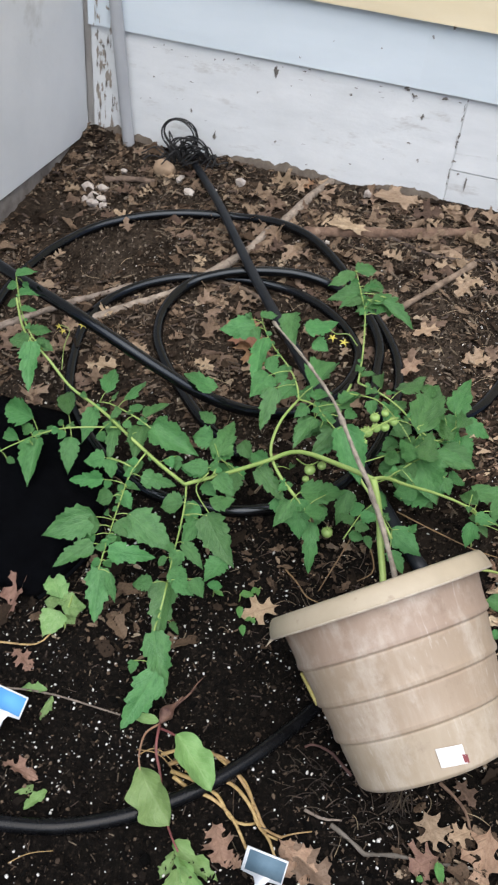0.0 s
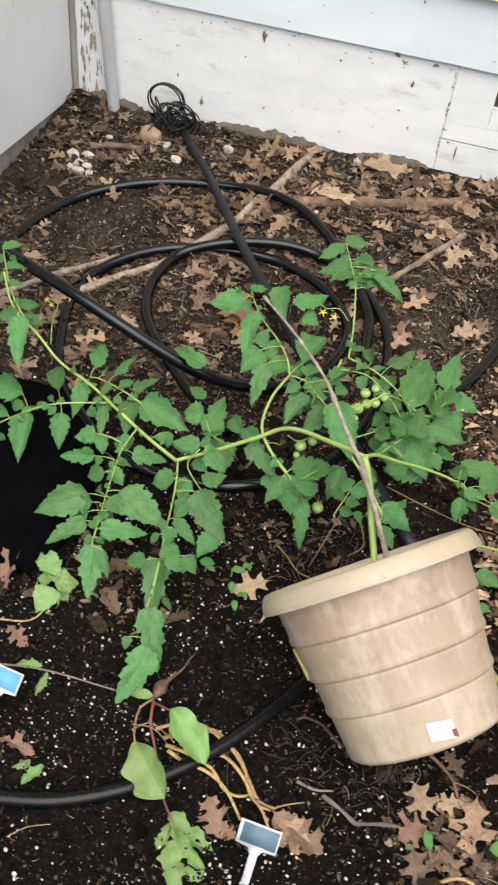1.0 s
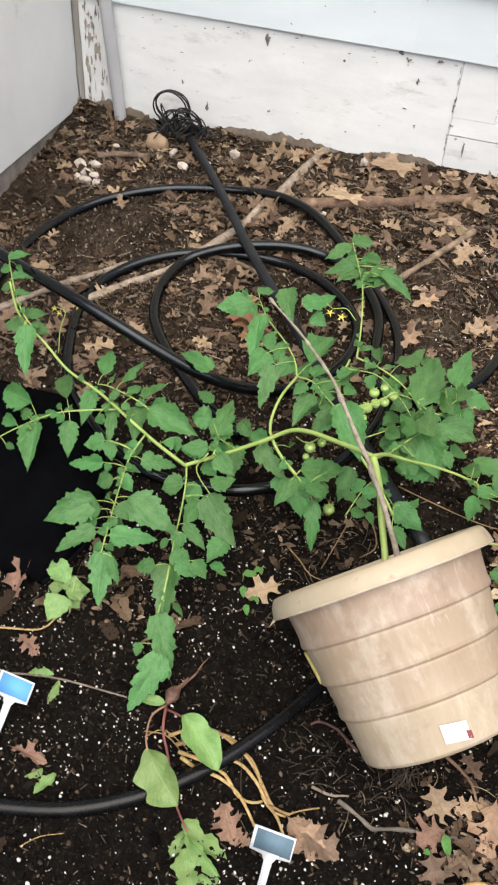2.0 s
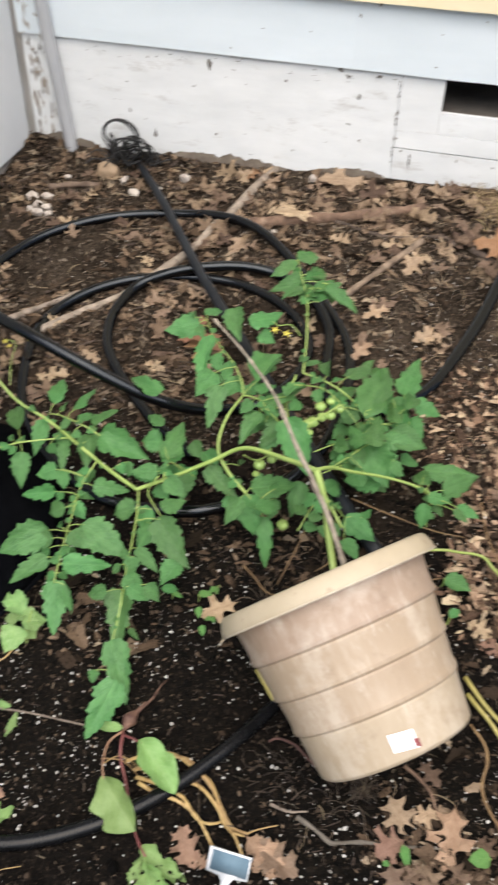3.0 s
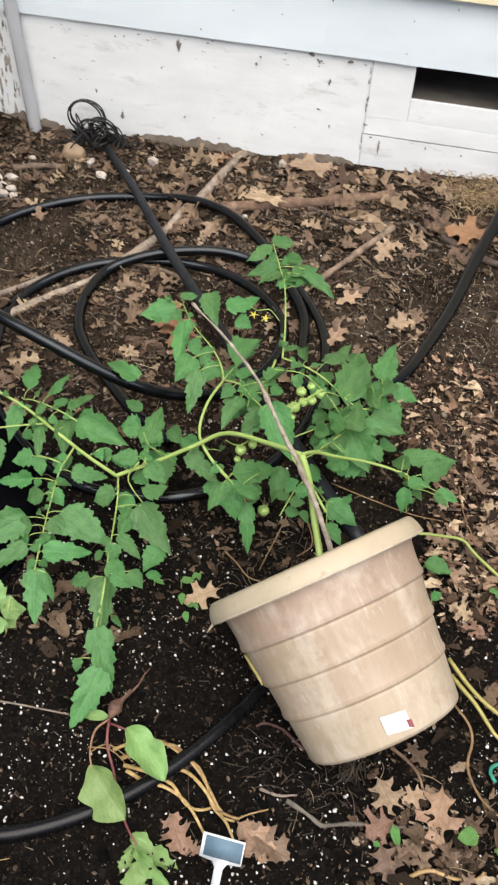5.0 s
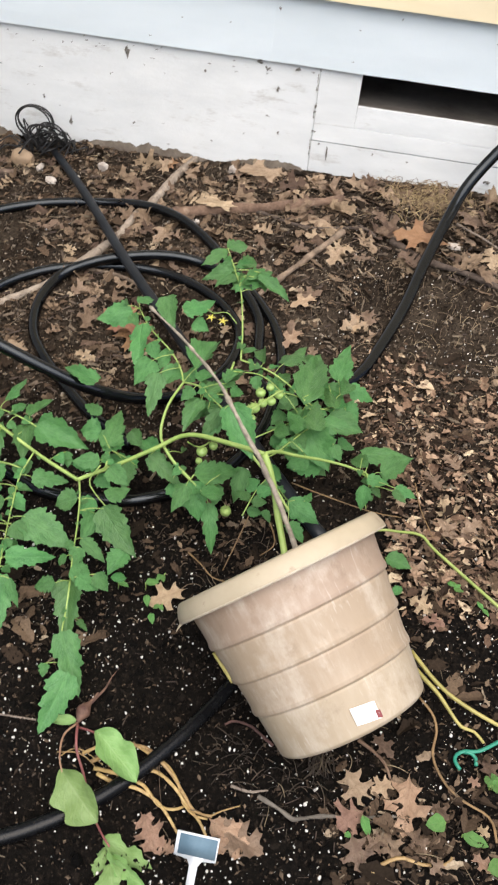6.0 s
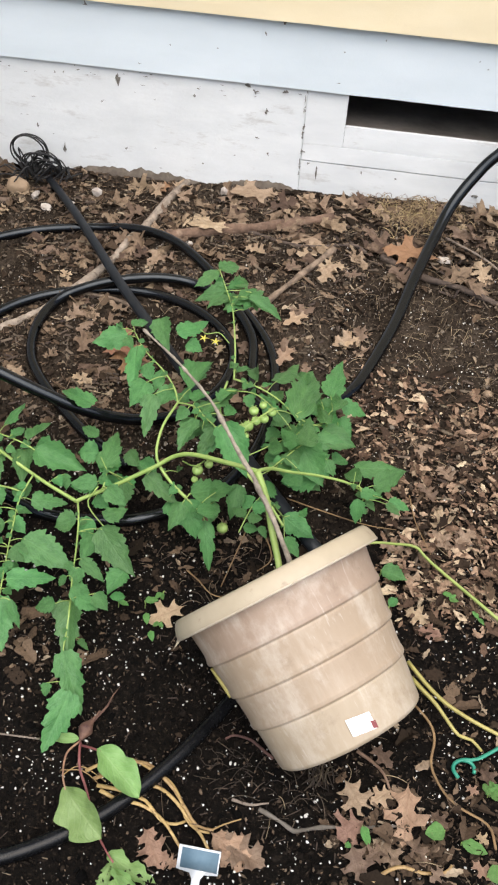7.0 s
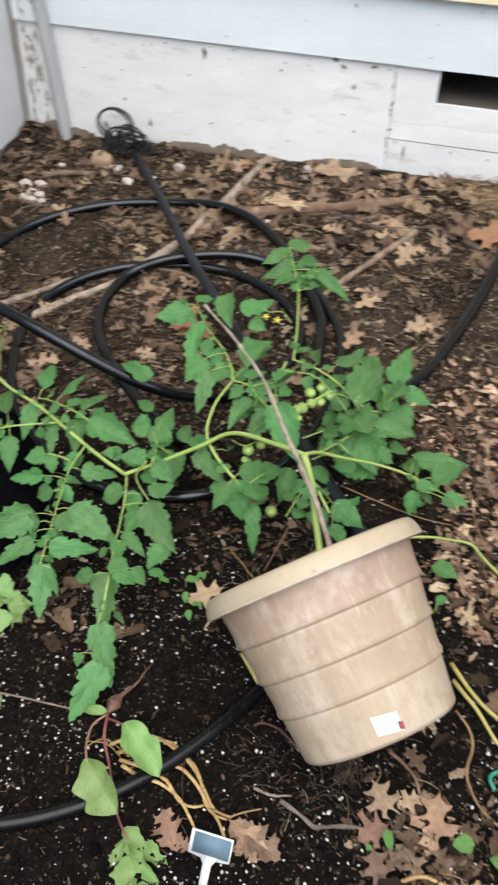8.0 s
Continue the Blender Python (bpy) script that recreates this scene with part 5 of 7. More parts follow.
FAR_RIGHT_LEAFLETS = (
    (0.082, 1.047, 0.125, 0.163, 1.083, 0.115, 0.044),
    (0.115, 1.012, 0.125, 0.164, 1.067, 0.115, 0.03),
    (0.091, 1.018, 0.125, 0.064, 1.042, 0.115, 0.021),
    (0.093, 0.993, 0.125, 0.127, 0.999, 0.115, 0.018),
    (0.089, 0.98, 0.12, 0.091, 0.957, 0.09, 0.018),
    (0.138, 0.981, 0.125, 0.174, 0.981, 0.115, 0.017),
    (0.134, 0.974, 0.125, 0.158, 0.965, 0.115, 0.011),
    (0.104, 1.002, 0.1, 0.12, 0.991, 0.09, 0.012),
)
MOUTH_LEAFLETS = (
    (-0.023, 0.926, 0.112, 0.025, 0.903, 0.1, 0.03),
    (-0.017, 0.892, 0.1, 0.008, 0.861, 0.1, 0.021),
    (-0.039, 0.908, 0.112, -0.025, 0.897, 0.1, 0.012),
    (0.002, 0.932, 0.112, 0.011, 0.964, 0.1, 0.012),
)

lr = random.Random(5)
FRONT_LEAVES = (
    ((0.195, 0.580, 0.007), (0.188, 0.493, 0.007), 0.061, 0),
    ((0.109, 0.568, 0.007), (0.143, 0.524, 0.007), 0.052, 1),
    ((0.174, 0.563, 0.007), (0.146, 0.540, 0.007), 0.033, 2),
    ((0.141, 0.519, 0.007), (0.107, 0.488, 0.007), 0.055, 3),
    ((0.123, 0.485, 0.007), (0.143, 0.441, 0.007), 0.048, 1),
    ((0.142, 0.624, 0.007), (0.173, 0.595, 0.007), 0.030, 4),
    ((0.195, 0.512, 0.007), (0.217, 0.472, 0.007), 0.031, 4),
    ((0.157, 0.498, 0.007), (0.185, 0.463, 0.007), 0.036, 4),
    ((0.273, 0.492, 0.007), (0.296, 0.469, 0.007), 0.021, 0),
    ((0.279, 0.525, 0.007), (0.295, 0.513, 0.007), 0.019, 2),
    ((0.268, 0.586, 0.007), (0.286, 0.577, 0.007), 0.017, 3),
    ((0.288, 0.625, 0.007), (0.307, 0.591, 0.007), 0.035, 4),
    ((0.167, 0.489, 0.007), (0.144, 0.465, 0.007), 0.031, 4),
    ((0.222, 0.546, 0.007), (0.245, 0.525, 0.007), 0.023, 4),
    ((0.239, 0.475, 0.007), (0.222, 0.454, 0.007), 0.022, 1))
OAK_ROWS = (
    ((-0.285, 1.879, 0.163), (-0.170, 1.886, 0.168), 0.104),
    ((-0.174, 1.912, 0.170), (-0.104, 1.869, 0.168), 0.062),
    ((-0.098, 1.916, 0.172), (-0.021, 1.842, 0.167), 0.065),
    ((-0.032, 1.931, 0.177), (0.030, 1.882, 0.174), 0.065),
    ((0.037, 1.910, 0.176), (0.106, 1.849, 0.172), 0.062),
    ((0.235, 1.808, 0.168), (0.301, 1.820, 0.173), 0.049),
    ((0.012, 1.732, 0.152), (0.067, 1.656, 0.146), 0.052),
    ((-0.108, 1.909, 0.171), (-0.066, 1.866, 0.169), 0.056),
    ((-0.211, 1.692, 0.142), (-0.158, 1.674, 0.143), 0.046),)
OAK_ROWS += (
    ((-0.144, 1.856, 0.163), (-0.099, 1.807, 0.161), 0.041),
    ((0.043, 1.824, 0.165), (0.082, 1.772, 0.161), 0.041),
    ((-0.536, 0.719, 0.020), (-0.513, 0.620, 0.010), 0.056),
    ((-0.485, 0.591, 0.006), (-0.441, 0.572, 0.008), 0.036),
    ((-0.416, 0.438, 0.006), (-0.357, 0.435, 0.008), 0.032),
    ((-0.136, 0.462, 0.006), (-0.100, 0.415, 0.008), 0.055),
    ((-0.055, 0.472, 0.005), (0.006, 0.432, 0.008), 0.057),
    ((-0.103, 0.430, 0.005), (-0.084, 0.420, 0.008), 0.027),
    ((-0.407, 1.174, 0.074), (-0.453, 1.125, 0.070), 0.025),
    ((0.098, 0.932, 0.049), (0.065, 0.910, 0.048), 0.036),)
OAK_ROWS += (
    ((0.177, 0.840, 0.038), (0.219, 0.822, 0.037), 0.040),
    ((0.152, 0.998, 0.059), (0.173, 1.053, 0.068), 0.037),
    ((0.130, 0.955, 0.053), (0.175, 0.938, 0.052), 0.037),
    ((0.219, 1.042, 0.065), (0.251, 0.982, 0.059), 0.050),
    ((0.213, 1.002, 0.060), (0.253, 0.956, 0.056), 0.043),
    ((0.216, 0.869, 0.041), (0.250, 0.847, 0.041), 0.039),
    ((0.196, 0.808, 0.033), (0.237, 0.803, 0.035), 0.035),
    ((0.026, 1.136, 0.075), (0.055, 1.167, 0.082), 0.049),
    ((0.204, 0.906, 0.046), (0.239, 0.888, 0.046), 0.036),
    ((0.222, 1.131, 0.077), (0.251, 1.100, 0.075), 0.049),
    ((0.183, 1.147, 0.079), (0.218, 1.179, 0.085), 0.046),)
RAGGED_ROWS = (
    ((-0.405, 0.548, 0.006), (-0.442, 0.541, 0.008), 0.016),
    ((-0.396, 0.544, 0.005), (-0.396, 0.510, 0.007), 0.015),
    ((-0.359, 0.426, 0.006), (-0.376, 0.398, 0.007), 0.019),
    ((-0.340, 0.425, 0.006), (-0.354, 0.392, 0.007), 0.017),
    ((-0.170, 0.421, 0.006), (-0.104, 0.394, 0.008), 0.035),
    ((-0.163, 0.414, 0.005), (-0.167, 0.379, 0.007), 0.026),
    ((-0.160, 0.407, 0.006), (-0.104, 0.377, 0.007), 0.026),
    ((-0.154, 0.394, 0.006), (-0.131, 0.340, 0.008), 0.042),
    ((-0.132, 0.368, 0.005), (-0.095, 0.362, 0.008), 0.033),)
STRANDS = (
    ([(-0.226, 0.518, 0.009), (-0.198, 0.536, 0.013), (-0.170, 0.545, 0.008), (-0.135, 0.531, 0.012), (-0.114, 0.524, 0.008), (-0.096, 0.502, 0.012), (-0.086, 0.482, 0.008), (-0.069, 0.467, 0.013), (-0.052, 0.468, 0.008)], 0.0031),
    ([(-0.211, 0.508, 0.013), (-0.199, 0.520, 0.008), (-0.181, 0.536, 0.012), (-0.149, 0.543, 0.008), (-0.124, 0.526, 0.012), (-0.107, 0.514, 0.009), (-0.085, 0.489, 0.012), (-0.069, 0.474, 0.008), (-0.047, 0.470, 0.013)], 0.0036),
    ([(-0.206, 0.502, 0.009), (-0.177, 0.500, 0.012), (-0.159, 0.498, 0.008), (-0.139, 0.492, 0.012), (-0.114, 0.472, 0.009), (-0.095, 0.469, 0.013), (-0.084, 0.477, 0.008)], 0.0036),
    ([(-0.200, 0.495, 0.012), (-0.176, 0.489, 0.009), (-0.148, 0.486, 0.013), (-0.124, 0.480, 0.009), (-0.105, 0.465, 0.013), (-0.084, 0.444, 0.008)], 0.0036),
    ([(-0.189, 0.510, 0.009), (-0.158, 0.510, 0.012), (-0.128, 0.514, 0.008), (-0.100, 0.497, 0.012), (-0.079, 0.478, 0.008), (-0.060, 0.460, 0.013), (-0.046, 0.442, 0.009)], 0.0036),
    ([(-0.048, 0.471, 0.012), (-0.036, 0.481, 0.009), (-0.015, 0.490, 0.013)], 0.0016),
    ([(-0.258, 0.514, 0.008), (-0.230, 0.516, 0.013), (-0.211, 0.509, 0.008), (-0.198, 0.498, 0.013)], 0.0012),
    ([(-0.253, 0.505, 0.012), (-0.242, 0.521, 0.008), (-0.226, 0.521, 0.012), (-0.196, 0.509, 0.008)], 0.0010),)
PALE_CURL = [(0.141, 0.429, 0.005), (0.155, 0.446, 0.010), (0.173, 0.461, 0.012), (0.190, 0.467, 0.013), (0.213, 0.465, 0.010), (0.241, 0.471, 0.009), (0.249, 0.480, 0.012)]
BROWN_STALK = [(0.201, 0.686, 0.018), (0.221, 0.665, 0.015), (0.228, 0.642, 0.012), (0.224, 0.606, 0.008), (0.241, 0.572, 0.006), (0.266, 0.552, 0.007), (0.288, 0.544, 0.006), (0.300, 0.532, 0.007), (0.304, 0.508, 0.007)]
ROOT = [(0.125, 0.612, 0.008), (0.147, 0.600, 0.007), (0.163, 0.586, 0.006), (0.171, 0.565, 0.007)]
VINE = [(0.094, 0.911, 0.090), (0.127, 0.920, 0.092), (0.151, 0.926, 0.088), (0.189, 0.935, 0.079), (0.216, 0.918, 0.067), (0.320, 0.843, 0.047), (0.383, 0.792, 0.038)]
DRY1 = [(-0.024, 0.998, 0.081), (0.033, 0.983, 0.080), (0.107, 0.972, 0.074), (0.161, 0.984, 0.060)]
DRY3 = [(0.179, 1.056, 0.072), (0.191, 1.003, 0.065), (0.217, 0.943, 0.058)]
DRY4 = [(0.115, 0.892, 0.050), (0.144, 0.903, 0.052), (0.178, 0.915, 0.054)]
HERB = [(-0.340, 0.332, 0.006), (-0.323, 0.350, 0.006), (-0.298, 0.362, 0.007)]
YS1 = [(0.184, 0.737, 0.053), (0.199, 0.720, 0.051), (0.217, 0.705, 0.044), (0.241, 0.690, 0.036), (0.275, 0.675, 0.030), (0.316, 0.662, 0.024), (0.358, 0.650, 0.019)]
YS2 = [(0.190, 0.717, 0.045), (0.204, 0.704, 0.043), (0.227, 0.686, 0.036), (0.247, 0.665, 0.027), (0.261, 0.653, 0.021), (0.279, 0.651, 0.018), (0.293, 0.640, 0.013)]
POT_LEAVES = (((0.139, 0.892, 0.038), (0.18, 0.882, 0.04), 0.021), ((0.153, 0.823, 0.038), (0.166, 0.844, 0.04), 0.011))
WEED_ROWS = (((0.240, 0.520, 0.006), (0.216, 0.512, 0.007), 0.032),
    ((0.261, 0.509, 0.005), (0.293, 0.500, 0.008), 0.024),
    ((0.298, 0.579, 0.006), (0.293, 0.593, 0.007), 0.015),
    ((0.298, 0.581, 0.005), (0.319, 0.588, 0.008), 0.015),
    ((0.301, 0.580, 0.006), (0.310, 0.571, 0.008), 0.012),
    ((0.291, 0.473, 0.005), (0.319, 0.482, 0.008), 0.032),
    ((-0.210, 0.777, 0.032), (-0.190, 0.783, 0.034), 0.017),
    ((-0.203, 0.757, 0.030), (-0.197, 0.738, 0.032), 0.015),
    ((-0.190, 0.730, 0.026), (-0.183, 0.713, 0.028), 0.014),
    ((-0.250, 0.772, 0.030), (-0.232, 0.766, 0.032), 0.012),
    ((0.137, 0.507, 0.006), (0.146, 0.482, 0.008), 0.017),
    ((0.117, 0.482, 0.005), (0.124, 0.478, 0.008), 0.011))
SMALL_LEAVES = [
    [(-0.146, 1.091, 0.214), (-0.101, 1.111, 0.199), (-0.057, 1.083, 0.188), (-0.030, 1.070, 0.165)],
    [(-0.092, 1.004, 0.159), (-0.055, 1.047, 0.154), (-0.018, 1.105, 0.137)],
    [(-0.070, 0.977, 0.144), (-0.038, 1.025, 0.135), (-0.006, 1.099, 0.129)],
    [(-0.089, 0.897, 0.092), (-0.075, 0.940, 0.109), (-0.061, 0.969, 0.113)],
    [(-0.024, 0.988, 0.120), (0.008, 1.024, 0.123), (0.043, 1.064, 0.114)]]


def taper(a, b):
    return lambda t: a + (b - a) * t


def stem(points, r0, r1, label=""):
    return part("stem", tube(points, taper(r0, r1), 8, 0.01), STEM, tomato_plant, label)


def compound_leaf(rachis, *rows, meshes=None, stalk=STEM, parent=tomato_plant):
    """A leaf: its stalk, with the leaflets as pieces, each on a short stalklet of its own."""
    bm = tube(rachis, taper(0.0016, 0.0009), 6, 0.01)
    line = smooth_line(rachis, 0.01)
    flat = [r for some in rows for r in some]
    for bx, by, bz, *_ in flat:
        base = Vector((bx, by, bz))
        near = min(line, key=lambda p: (p - base).length)
        if 0.002 < (near - base).length < 0.06:
            sweep(bm, smooth_line([near, (near + base) / 2 + Vector((0, 0, 0.003)), base], 0.006), 0.0007, 5)
    leaf = part("leaf", bm, stalk, parent)
    for bx, by, bz, tx, ty, tz, w in flat:
        base, tip = Vector((bx, by, bz)), Vector((tx, ty, tz))
        base, tip = base - 0.04 * (tip - base), tip + 0.07 * (tip - base)
        lean = Vector((lr.uniform(-0.2, 0.2), -0.55 + lr.uniform(-0.2, 0.2), 0.8))
        share("leaflet", lr.choice(LOBED if w > 0.026 and lr.random() < 0.55 else meshes or LEAVES), leaf_pose(base, tip, w * lr.uniform(1.0, 1.10), lr.uniform(-0.25, 0.25), lean), leaf)
    for _ in range(2 + len(flat) // 2):
        p = lr.choice(line[1:-1])
        a, size = lr.uniform(0, 6.28), lr.uniform(0.007, 0.017)
        base = p + Vector((0, 0, 0.001))
        tip = base + Vector((math.cos(a), math.sin(a), lr.uniform(-0.3, 0.2))) * size
        share("leaflet", lr.choice(meshes or LEAVES), leaf_pose(base, tip, size * 0.75, lr.uniform(-0.3, 0.3), Vector((0, -0.5, 0.85))), leaf)
    return leaf


stem([(-0.007, 0.751, 0.152), (-0.018, 0.783, 0.17), (-0.032, 0.814, 0.192), (-0.044, 0.843, 0.215), (-0.056, 0.859, 0.238), (-0.066, 0.871, 0.252)], 0.0046, 0.0052, "thick pale green main stem")
stem([(-0.066, 0.871, 0.252), (-0.112, 0.898, 0.235), (-0.186, 0.940, 0.200), (-0.233, 0.931, 0.170), (-0.288, 0.912, 0.140), (-0.336, 0.895, 0.118), (-0.346, 0.892, 0.112)], 0.0037, 0.0031)
stem([(-0.346, 0.892, 0.112), (-0.401, 0.917, 0.115), (-0.456, 0.945, 0.12), (-0.533, 0.983, 0.13), (-0.592, 0.994, 0.15), (-0.639, 1.011, 0.18), (-0.685, 1.019, 0.22), (-0.704, 1.035, 0.27)], 0.0030, 0.0018)
stem([(-0.173, 0.902, 0.145), (-0.2, 0.919, 0.155), (-0.223, 0.938, 0.17), (-0.232, 0.954, 0.186), (-0.23, 0.994, 0.205), (-0.217, 1.041, 0.215)], 0.0026, 0.0020)
stem([(-0.311, 0.899, 0.145), (-0.326, 0.889, 0.12), (-0.317, 0.878, 0.108), (-0.286, 0.844, 0.115)], 0.0012, 0.0009)
stem([(-0.066, 0.876, 0.248), (-0.05, 0.91, 0.225), (-0.02, 0.946, 0.19), (0.024, 0.984, 0.155), (0.069, 1.004, 0.13), (0.1, 1.006, 0.112)], 0.0030, 0.0018)
stem([(-0.020, 0.861, 0.160), (-0.058, 0.903, 0.180), (-0.099, 0.940, 0.200), (-0.150, 1.050, 0.205), (-0.150, 1.120, 0.210)], 0.0022, 0.0019)
compound_leaf([(-0.424, 0.966, 0.128), (-0.452, 0.978, 0.133), (-0.486, 0.988, 0.136), (-0.525, 0.997, 0.136), (-0.543, 1.0, 0.13)], VINE_TOP_LEAFLETS)
compound_leaf([(-0.401, 0.917, 0.115), (-0.456, 0.945, 0.12), (-0.533, 0.983, 0.13), (-0.592, 0.994, 0.15)], VINE_LOW_LEAFLETS)
compound_leaf([(-0.303, 0.899, 0.145), (-0.304, 0.918, 0.147), (-0.307, 0.934, 0.147)], BRANCH_LEAFLETS)
compound_leaf([(-0.344, 0.893, 0.112), (-0.332, 0.857, 0.107), (-0.321, 0.807, 0.1), (-0.312, 0.758, 0.095), (-0.305, 0.724, 0.085)], FORK_LEAF_LEAFLETS)
compound_leaf([(-0.305, 0.724, 0.085), (-0.301, 0.691, 0.065), (-0.298, 0.659, 0.05), (-0.286, 0.636, 0.04), (-0.275, 0.61, 0.035)], tuple((*r[:6], r[6] * 1.2) for r in FORK_TIP_LEAFLETS), meshes=LOBED)
compound_leaf([(-0.426, 0.926, 0.122), (-0.433, 0.88, 0.112), (-0.426, 0.827, 0.105), (-0.42, 0.791, 0.1), (-0.415, 0.766, 0.098)], LOW_LEAF_LEAFLETS)
compound_leaf([(-0.415, 0.766, 0.098), (-0.41, 0.741, 0.096), (-0.403, 0.705, 0.09)], LOW_LEAF_TIP_LEAFLETS)
compound_leaf([(-0.656, 1.025, 0.185), (-0.67, 1.016, 0.215), (-0.696, 1.035, 0.24), (-0.722, 1.07, 0.255), (-0.747, 1.107, 0.265)], SPRAY_LEAFLETS)
compound_leaf([(-0.493, 0.962, 0.122), (-0.531, 0.946, 0.122), (-0.571, 0.925, 0.122), (-0.601, 0.898, 0.12), (-0.632, 0.853, 0.118), (-0.648, 0.828, 0.112)], SIDE_LEAF_LEAFLETS)
compound_leaf([(-0.217, 1.041, 0.215), (-0.23, 1.076, 0.215), (-0.256, 1.119, 0.212), (-0.293, 1.165, 0.207), (-0.314, 1.195, 0.203), (-0.34, 1.243, 0.198)], CROWN_LEFT_LEAFLETS)
compound_leaf([(-0.217, 1.041, 0.215), (-0.191, 1.033, 0.22), (-0.164, 0.997, 0.23), (-0.14, 0.97, 0.235)], CROWN_RIGHT_LEAFLETS)
compound_leaf([(-0.225, 0.943, 0.165), (-0.2, 0.919, 0.155), (-0.173, 0.902, 0.145), (-0.149, 0.891, 0.13), (-0.141, 0.885, 0.12)], CENTRE_LOW_LEAFLETS)
compound_leaf([(-0.14, 1.127, 0.212), (-0.149, 1.187, 0.232), (-0.167, 1.268, 0.25), (-0.185, 1.319, 0.254), (-0.212, 1.393, 0.253)], SPRIG_LEAFLETS)
compound_leaf([(-0.14, 1.127, 0.212), (-0.095, 1.121, 0.205), (-0.059, 1.108, 0.195), (-0.026, 1.085, 0.185), (0.008, 1.082, 0.175), (0.03, 1.134, 0.17)], RIGHT_TOP_LEAFLETS)
compound_leaf([(-0.05, 0.91, 0.225), (-0.032, 0.991, 0.18), (-0.012, 1.036, 0.168), (0.012, 1.06, 0.165)], RIGHT_LOW_LEAFLETS)
compound_leaf([(-0.031, 1.088, 0.185), (-0.009, 1.071, 0.175), (0.016, 1.096, 0.165), (0.044, 1.102, 0.155)], RIGHT_MID_LEAFLETS)
compound_leaf([(0.069, 1.004, 0.13), (0.089, 1.005, 0.125), (0.1, 1.004, 0.11), (0.096, 0.987, 0.1), (0.099, 0.965, 0.085)], FAR_RIGHT_LEAFLETS)
compound_leaf([(-0.044, 0.869, 0.2), (-0.035, 0.913, 0.14), (-0.023, 0.925, 0.112)], MOUTH_LEAFLETS)


def small_leaf(rachis, size):
    """A small leaf with paired leaflets, a larger one at its tip, and crumbs of leaf between."""
    line = smooth_line(rachis, 0.004)
    leaf = part("leaf", sweep(bmesh.new(), line, taper(0.0012, 0.0006), 5), STEM, tomato_plant)
    n = len(line)
    pairs = 3 if n > 18 else 2
    for k in range(pairs):
        p = line[int(n * (0.30 + 0.55 * k / pairs) + lr.uniform(-1, 1))]
        ahead = (line[-1] - line[0]).normalized()
        for side in (-1, 1):
            out = Matrix.Rotation(side * lr.uniform(0.8, 1.35), 3, Vector((0, 0, 1))) @ ahead
            big = size * lr.uniform(0.65, 1.0)
            base = p + out * 0.004
            tip = base + out * big + Vector((0, 0, lr.uniform(-0.4, 0.12) * big))
            share("leaflet", lr.choice(LEAVES), leaf_pose(base, tip, big * lr.uniform(0.6, 0.8), lr.uniform(-0.4, 0.4), Vector((lr.uniform(-0.3, 0.3), -0.45, 0.85))), leaf)
        if lr.random() < 0.8:
            a = lr.uniform(0, 6.28)
            q = line[int(n * lr.uniform(0.2, 0.8))]
            share("leaflet", lr.choice(LEAVES), leaf_pose(q, q + Vector((math.cos(a), math.sin(a), -0.1)) * size * 0.4, size * 0.3), leaf)
    ahead = (line[-1] - line[-4]).normalized()
    share("leaflet", lr.choice(LEAVES), leaf_pose(line[-1], line[-1] + ahead * size * 1.15 - Vector((0, 0, 0.15 * size)), size * 0.85, lr.uniform(-0.3, 0.3), Vector((0, -0.45, 0.85))), leaf)


for rachis in SMALL_LEAVES:
    small_leaf(rachis, lr.uniform(0.022, 0.034))

truss = part("truss", tube([(-0.111, 0.978, 0.222), (-0.091, 1.012, 0.222), (-0.071, 1.048, 0.218), (-0.061, 1.066, 0.212)], 0.0014, 6, 0.008), STEM, tomato_plant)


def tomato(at, r, parent):
    bm = bmesh.new()
    bmesh.ops.create_uvsphere(bm, u_segments=18, v_segments=12, radius=r)
    for v in bm.verts:
        v.co.z *= 0.93
        if v.co.z > 0.6 * r:
            v.co.z -= 0.10 * r * (v.co.z / r)
        v.co += Vector(at)
    fruit = part("tomato", bm, FRUIT, parent, "small unripe green tomato")
    bm = bmesh.new()
    top = Vector(at) + Vector((0, 0, r * 0.86))
    for k in range(5):
        a = k * 1.257 + r * 900
        sweep(bm, [top, top + Vector((0.5 * r * math.cos(a), 0.5 * r * math.sin(a), 0.10 * r)), top + Vector((0.95 * r * math.cos(a), 0.95 * r * math.sin(a), -0.05 * r))], taper(0.16 * r, 0.03 * r), 5, 0.4)
    part("calyx", bm, STEM, fruit)


